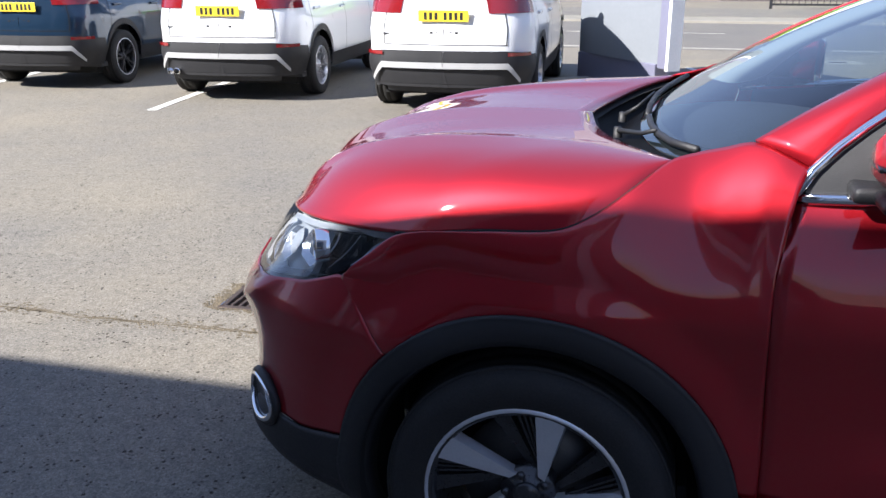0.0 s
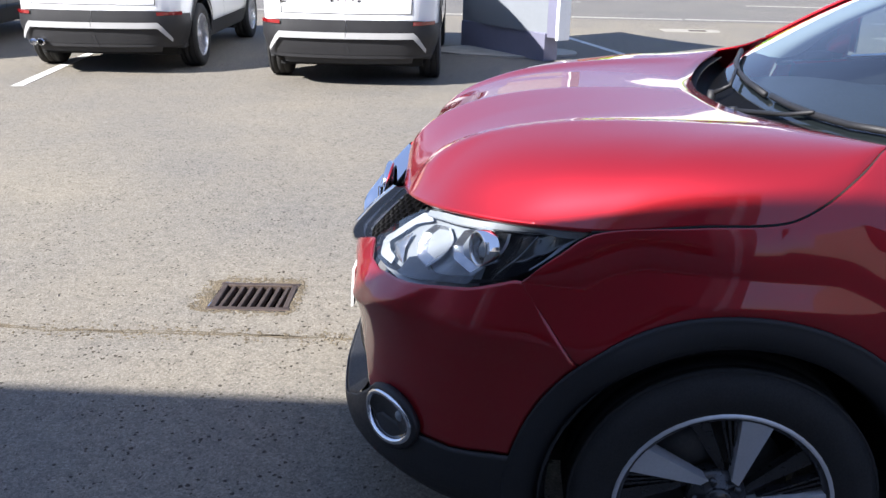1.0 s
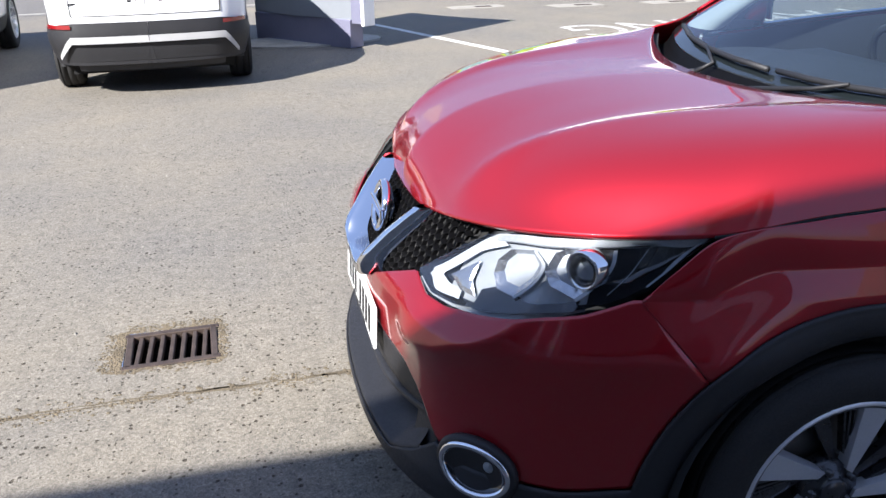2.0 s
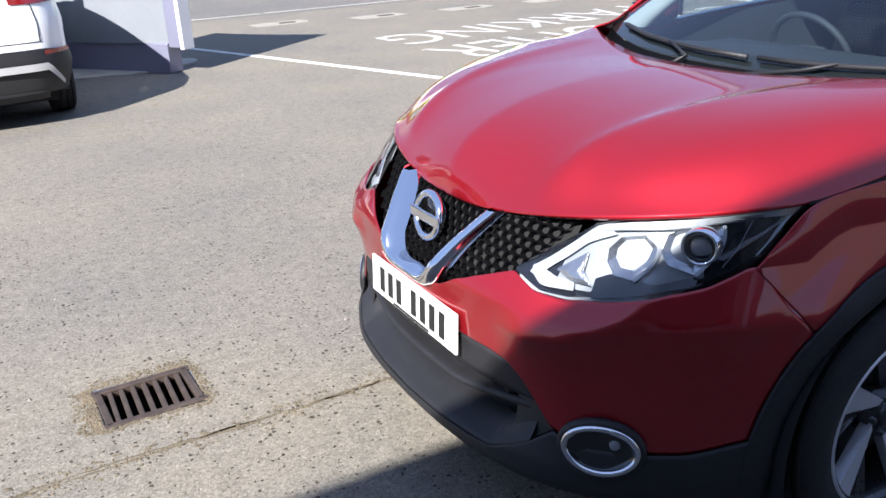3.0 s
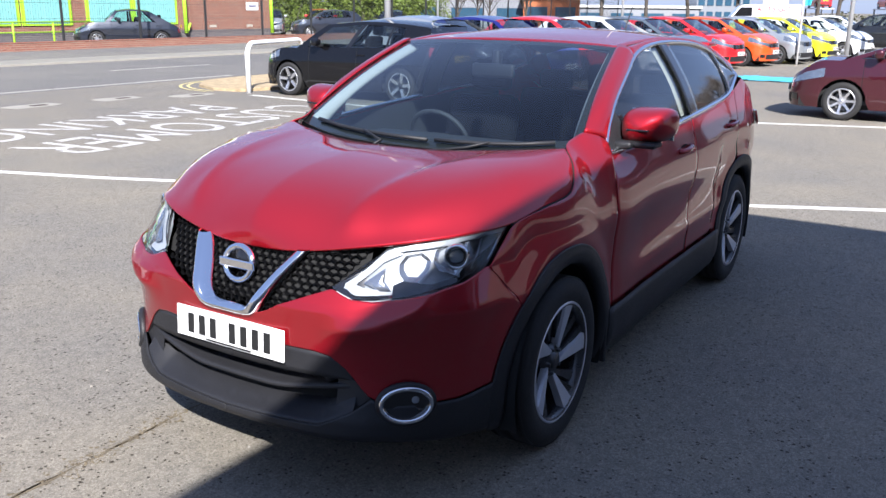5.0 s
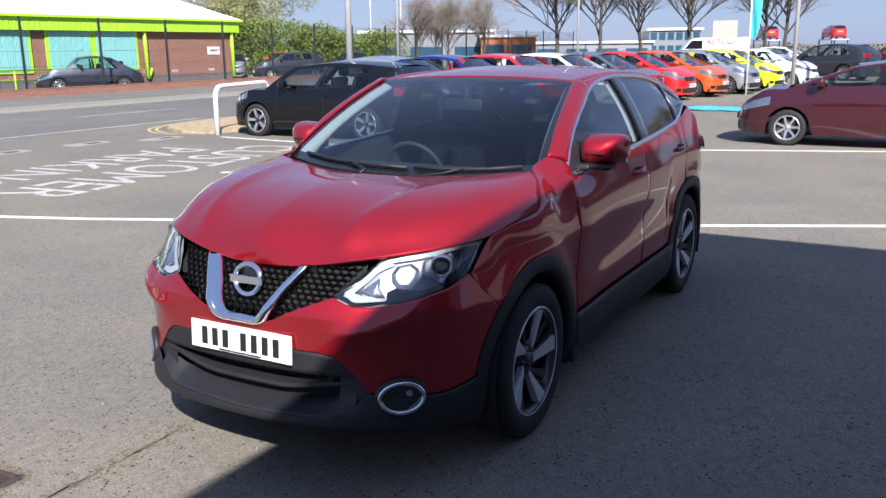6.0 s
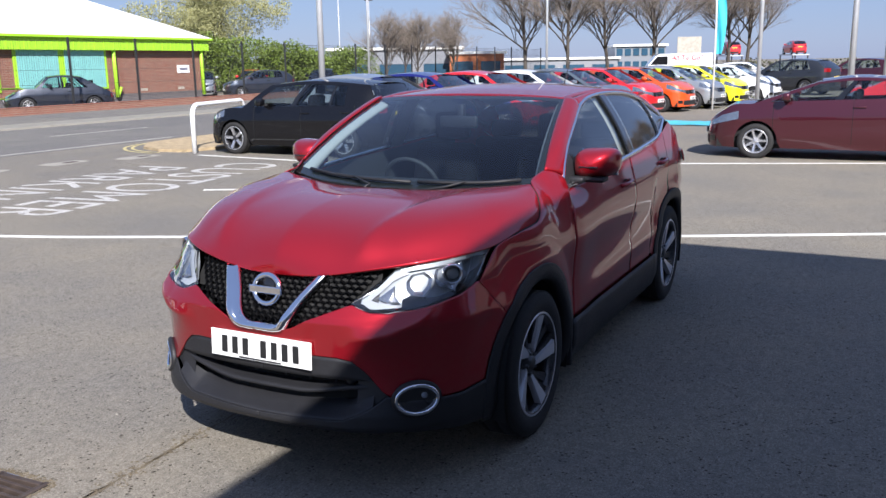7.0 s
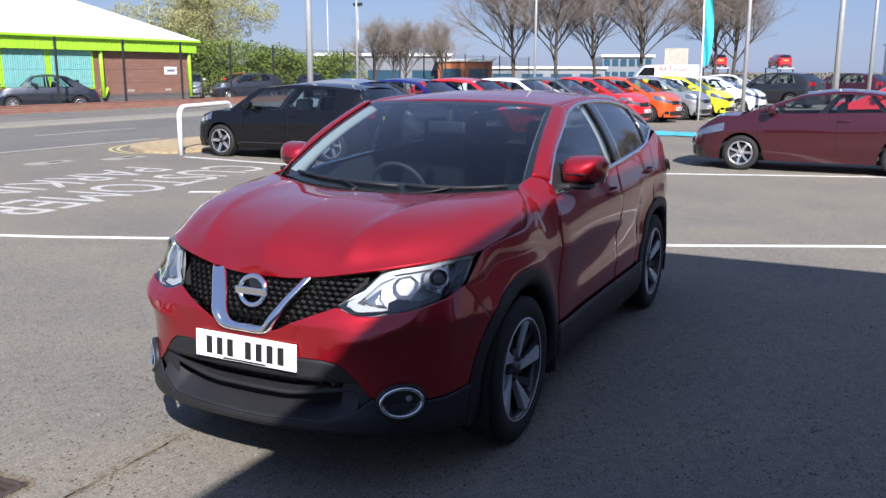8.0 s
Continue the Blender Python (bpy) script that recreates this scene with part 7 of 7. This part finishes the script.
put("cloth", mesh_of("cloth", *grid(lambda u, v: (0.04 * math.sin(u * 5 + v * 7), -0.03 - 0.02 + (0.30 * u * math.sin(math.pi * min(1, 0.12 + v * 0.95)) ** 0.5) * -1 + 0.03 * v, lerp(1.9, 4.85, v)), 8, 24), material("turquoise_flag_cloth", (0.05, 0.48, 0.58), 0.7, vary=0.12, scale=3)), fl, "turquoise flag cloth")


def shed(name, label, x, y, w, d, h, rz, mat, bands=(), cat="building"):
    ob = base(name, label, cat, "far buildings", pose(x, y, 0, 0, 0, rz))
    put("wall", mesh_of("wall", *box(0, 0, h / 2, w, d, h), mat, False), ob)
    put("roof", mesh_of("roof", *box(0, 0, h + 0.12, w + 0.5, d + 0.5, 0.24), M_whiteroof, False), ob)
    for z, hh, n, m in bands:
        for k in range(n):
            put("window", mesh_of("window", *box(-w / 2 + (k + 0.5) * w / n, -d / 2 - 0.03, z, w / n * 0.72, 0.08, hh), m, False), ob)
    return ob


M_orange_brick = material("orange_brick", (0.42, 0.14, 0.055), 0.9, vary=0.15, scale=1)
M_greyclad = material("grey_cladding", (0.20, 0.21, 0.23), 0.6, vary=0.1, scale=0.5)
M_bluewin = material("blue_glazing", (0.03, 0.075, 0.12), 0.15, vary=0.1, scale=1)
shed("warehouse", "low grey clad warehouse behind the fence", 72.0, 41.5, 12.5, 8.0, 3.0, -64, M_greyclad, ((1.2, 1.0, 3, M_bluewin),))
shed("brick_unit", "small orange brick unit with pale roof", 73.0, 33.5, 5.0, 6.0, 2.5, -64, M_orange_brick, ((1.4, 0.9, 2, M_bluewin),))
shed("office_block", "two-storey white office block with blue windows", 97.0, 24.6, 5.4, 9.0, 3.2, -68, M_panel, ((1.2, 0.8, 6, M_bluewin), (2.6, 0.75, 6, M_bluewin)))
shed("depot", "long low grey depot with pale roof", 92.0, 34.0, 16.0, 8.0, 1.9, -66, M_greyclad, ((1.0, 0.7, 5, M_bluewin),))
shed("white_hall", "far white industrial hall", 122.0, -8.0, 10.0, 8.0, 5.0, -80, M_panel, ((2.0, 0.9, 5, M_bluewin), (4.0, 0.8, 5, M_bluewin)))
sb = base("hoarding", "pale blank hoarding on two posts", "sign", at=pose(64.9, 11.9, 0, 0, 0, -72))
put("board", mesh_of("board", *box(0, 0, 2.75, 1.75, 0.12, 1.3), M_concrete, False), sb)
for s in (-0.7, 0.7):
    put("leg", mesh_of("leg", *box(s, 0.1, 1.1, 0.12, 0.12, 2.2), M_galv, False), sb)

van = base("van", "white panel van with red lettering on its side", "van", at=pose(59.9, 12.1, 0, 0, 0, -70))
vb = [(-2.7, 0.45), (-2.62, 0.95), (-1.75, 1.25), (-1.15, 2.0), (-0.9, 2.12), (2.7, 2.15), (2.75, 0.4)]
vv = [(x, -0.95, z) for x, z in vb] + [(x, 0.95, z) for x, z in vb]
n = len(vb)
vf_ = [tuple(range(n))[::-1], tuple(range(n, 2 * n))] + [(i, (i + 1) % n, n + (i + 1) % n, n + i) for i in range(n)]
put("body", mesh_of("body", vv, vf_, P_white, False), van)
put("cab_window", mesh_of("cab_window", [(-1.55, -0.956, 1.38), (-0.35, -0.956, 1.38), (-0.35, -0.956, 1.95), (-1.08, -0.956, 1.95)], [(0, 1, 2, 3)], M_gloss_black, False), van)
for x in (-1.8, 1.6):
    for s in (-1, 1):
        add_wheel(van, "plain", x, s * 0.85, s)
cu = bpy.data.curves.new("lettering", "FONT")
cu.body, cu.size, cu.align_x = "\"All To Go\"", 0.48, "CENTER"
tmp = new("tmp_text", cu)
bpy.context.view_layer.update()
me = bpy.data.meshes.new_from_object(tmp.evaluated_get(bpy.context.evaluated_depsgraph_get()))
bpy.data.objects.remove(tmp)
me.materials.clear()
me.materials.append(material("red_lettering", (0.5, 0.02, 0.03), 0.5, vary=0))
put("lettering", me, van, "red lettering", pose(0.9, -1.0, 1.70, 90, 0, 0))

car("dark grey SUV with upright red tail lamps", P_slate, pose(42.2, 2.3, 0, 0, 0, -114), L=4.57, W=1.82, H=1.68, wb=2.62, fo=0.9, hood=1.08, nose=0.85, belt0=1.08, belt1=1.22, xw0=1.15, xw1=1.95, xr1=3.9, xt=4.4, style="multi", cat="SUV", tail_h=1.2, cladding=True)
car("dark purple SUV parked among others", P_maroon, pose(47.0, -0.6, 0, 0, 0, -116), L=4.5, W=1.82, H=1.66, wb=2.62, fo=0.9, hood=1.08, nose=0.85, belt0=1.08, belt1=1.22, xw0=1.15, xw1=1.95, xr1=3.9, xt=4.4, style="multi", cat="SUV", tail_h=1.2)
car("bright red hatchback beside a maroon car", P_flatred, pose(21.6, -2.9, 0, 0, 0, -90), **{**JAZZ, "group": "parked cars"})
car("white hatchback in the far rows", P_white, pose(55.0, 6.2, 0, 0, 0, 82), **{**JAZZ, "group": "far parked cars"})
car("red hatchback in the far rows", P_flatred, pose(50.0, -5.0, 0, 0, 0, -60), **{**JAZZ, "group": "far parked cars"})


def transporter(x, y, rz, mat):
    t = base("car_ramp", "raised steel display ramp for a car", "ramp", "display ramps", pose(x, y, 0, 0, 0, rz))
    put("deck", mesh_of("deck", *box(0, 0, 2.05, 4.4, 1.9, 0.12), M_galv, False), t)
    for sx in (-2, 2):
        for sy in (-0.85, 0.85):
            put("leg", mesh_of("leg", *box(sx, sy, 1.0, 0.12, 0.12, 2.0), M_black, False), t)
    car("small red car on a raised display ramp", mat, pose(x, y, 2.11, 0, 0, rz), **{**JAZZ, "group": "cars on ramps"})


transporter(102.0, 15.0, 205, P_flatred)
transporter(105.3, 8.4, 205, P_flatred)
crane = base("crane", "far orange crane jib", "crane", at=pose(150.0, -6.5, 0))
put("jib", mesh_of("jib", *tube([(0, 0, 0), (0, 1.6, 9.0)], 0.28, 6, False, 0.12), P_orange), crane)
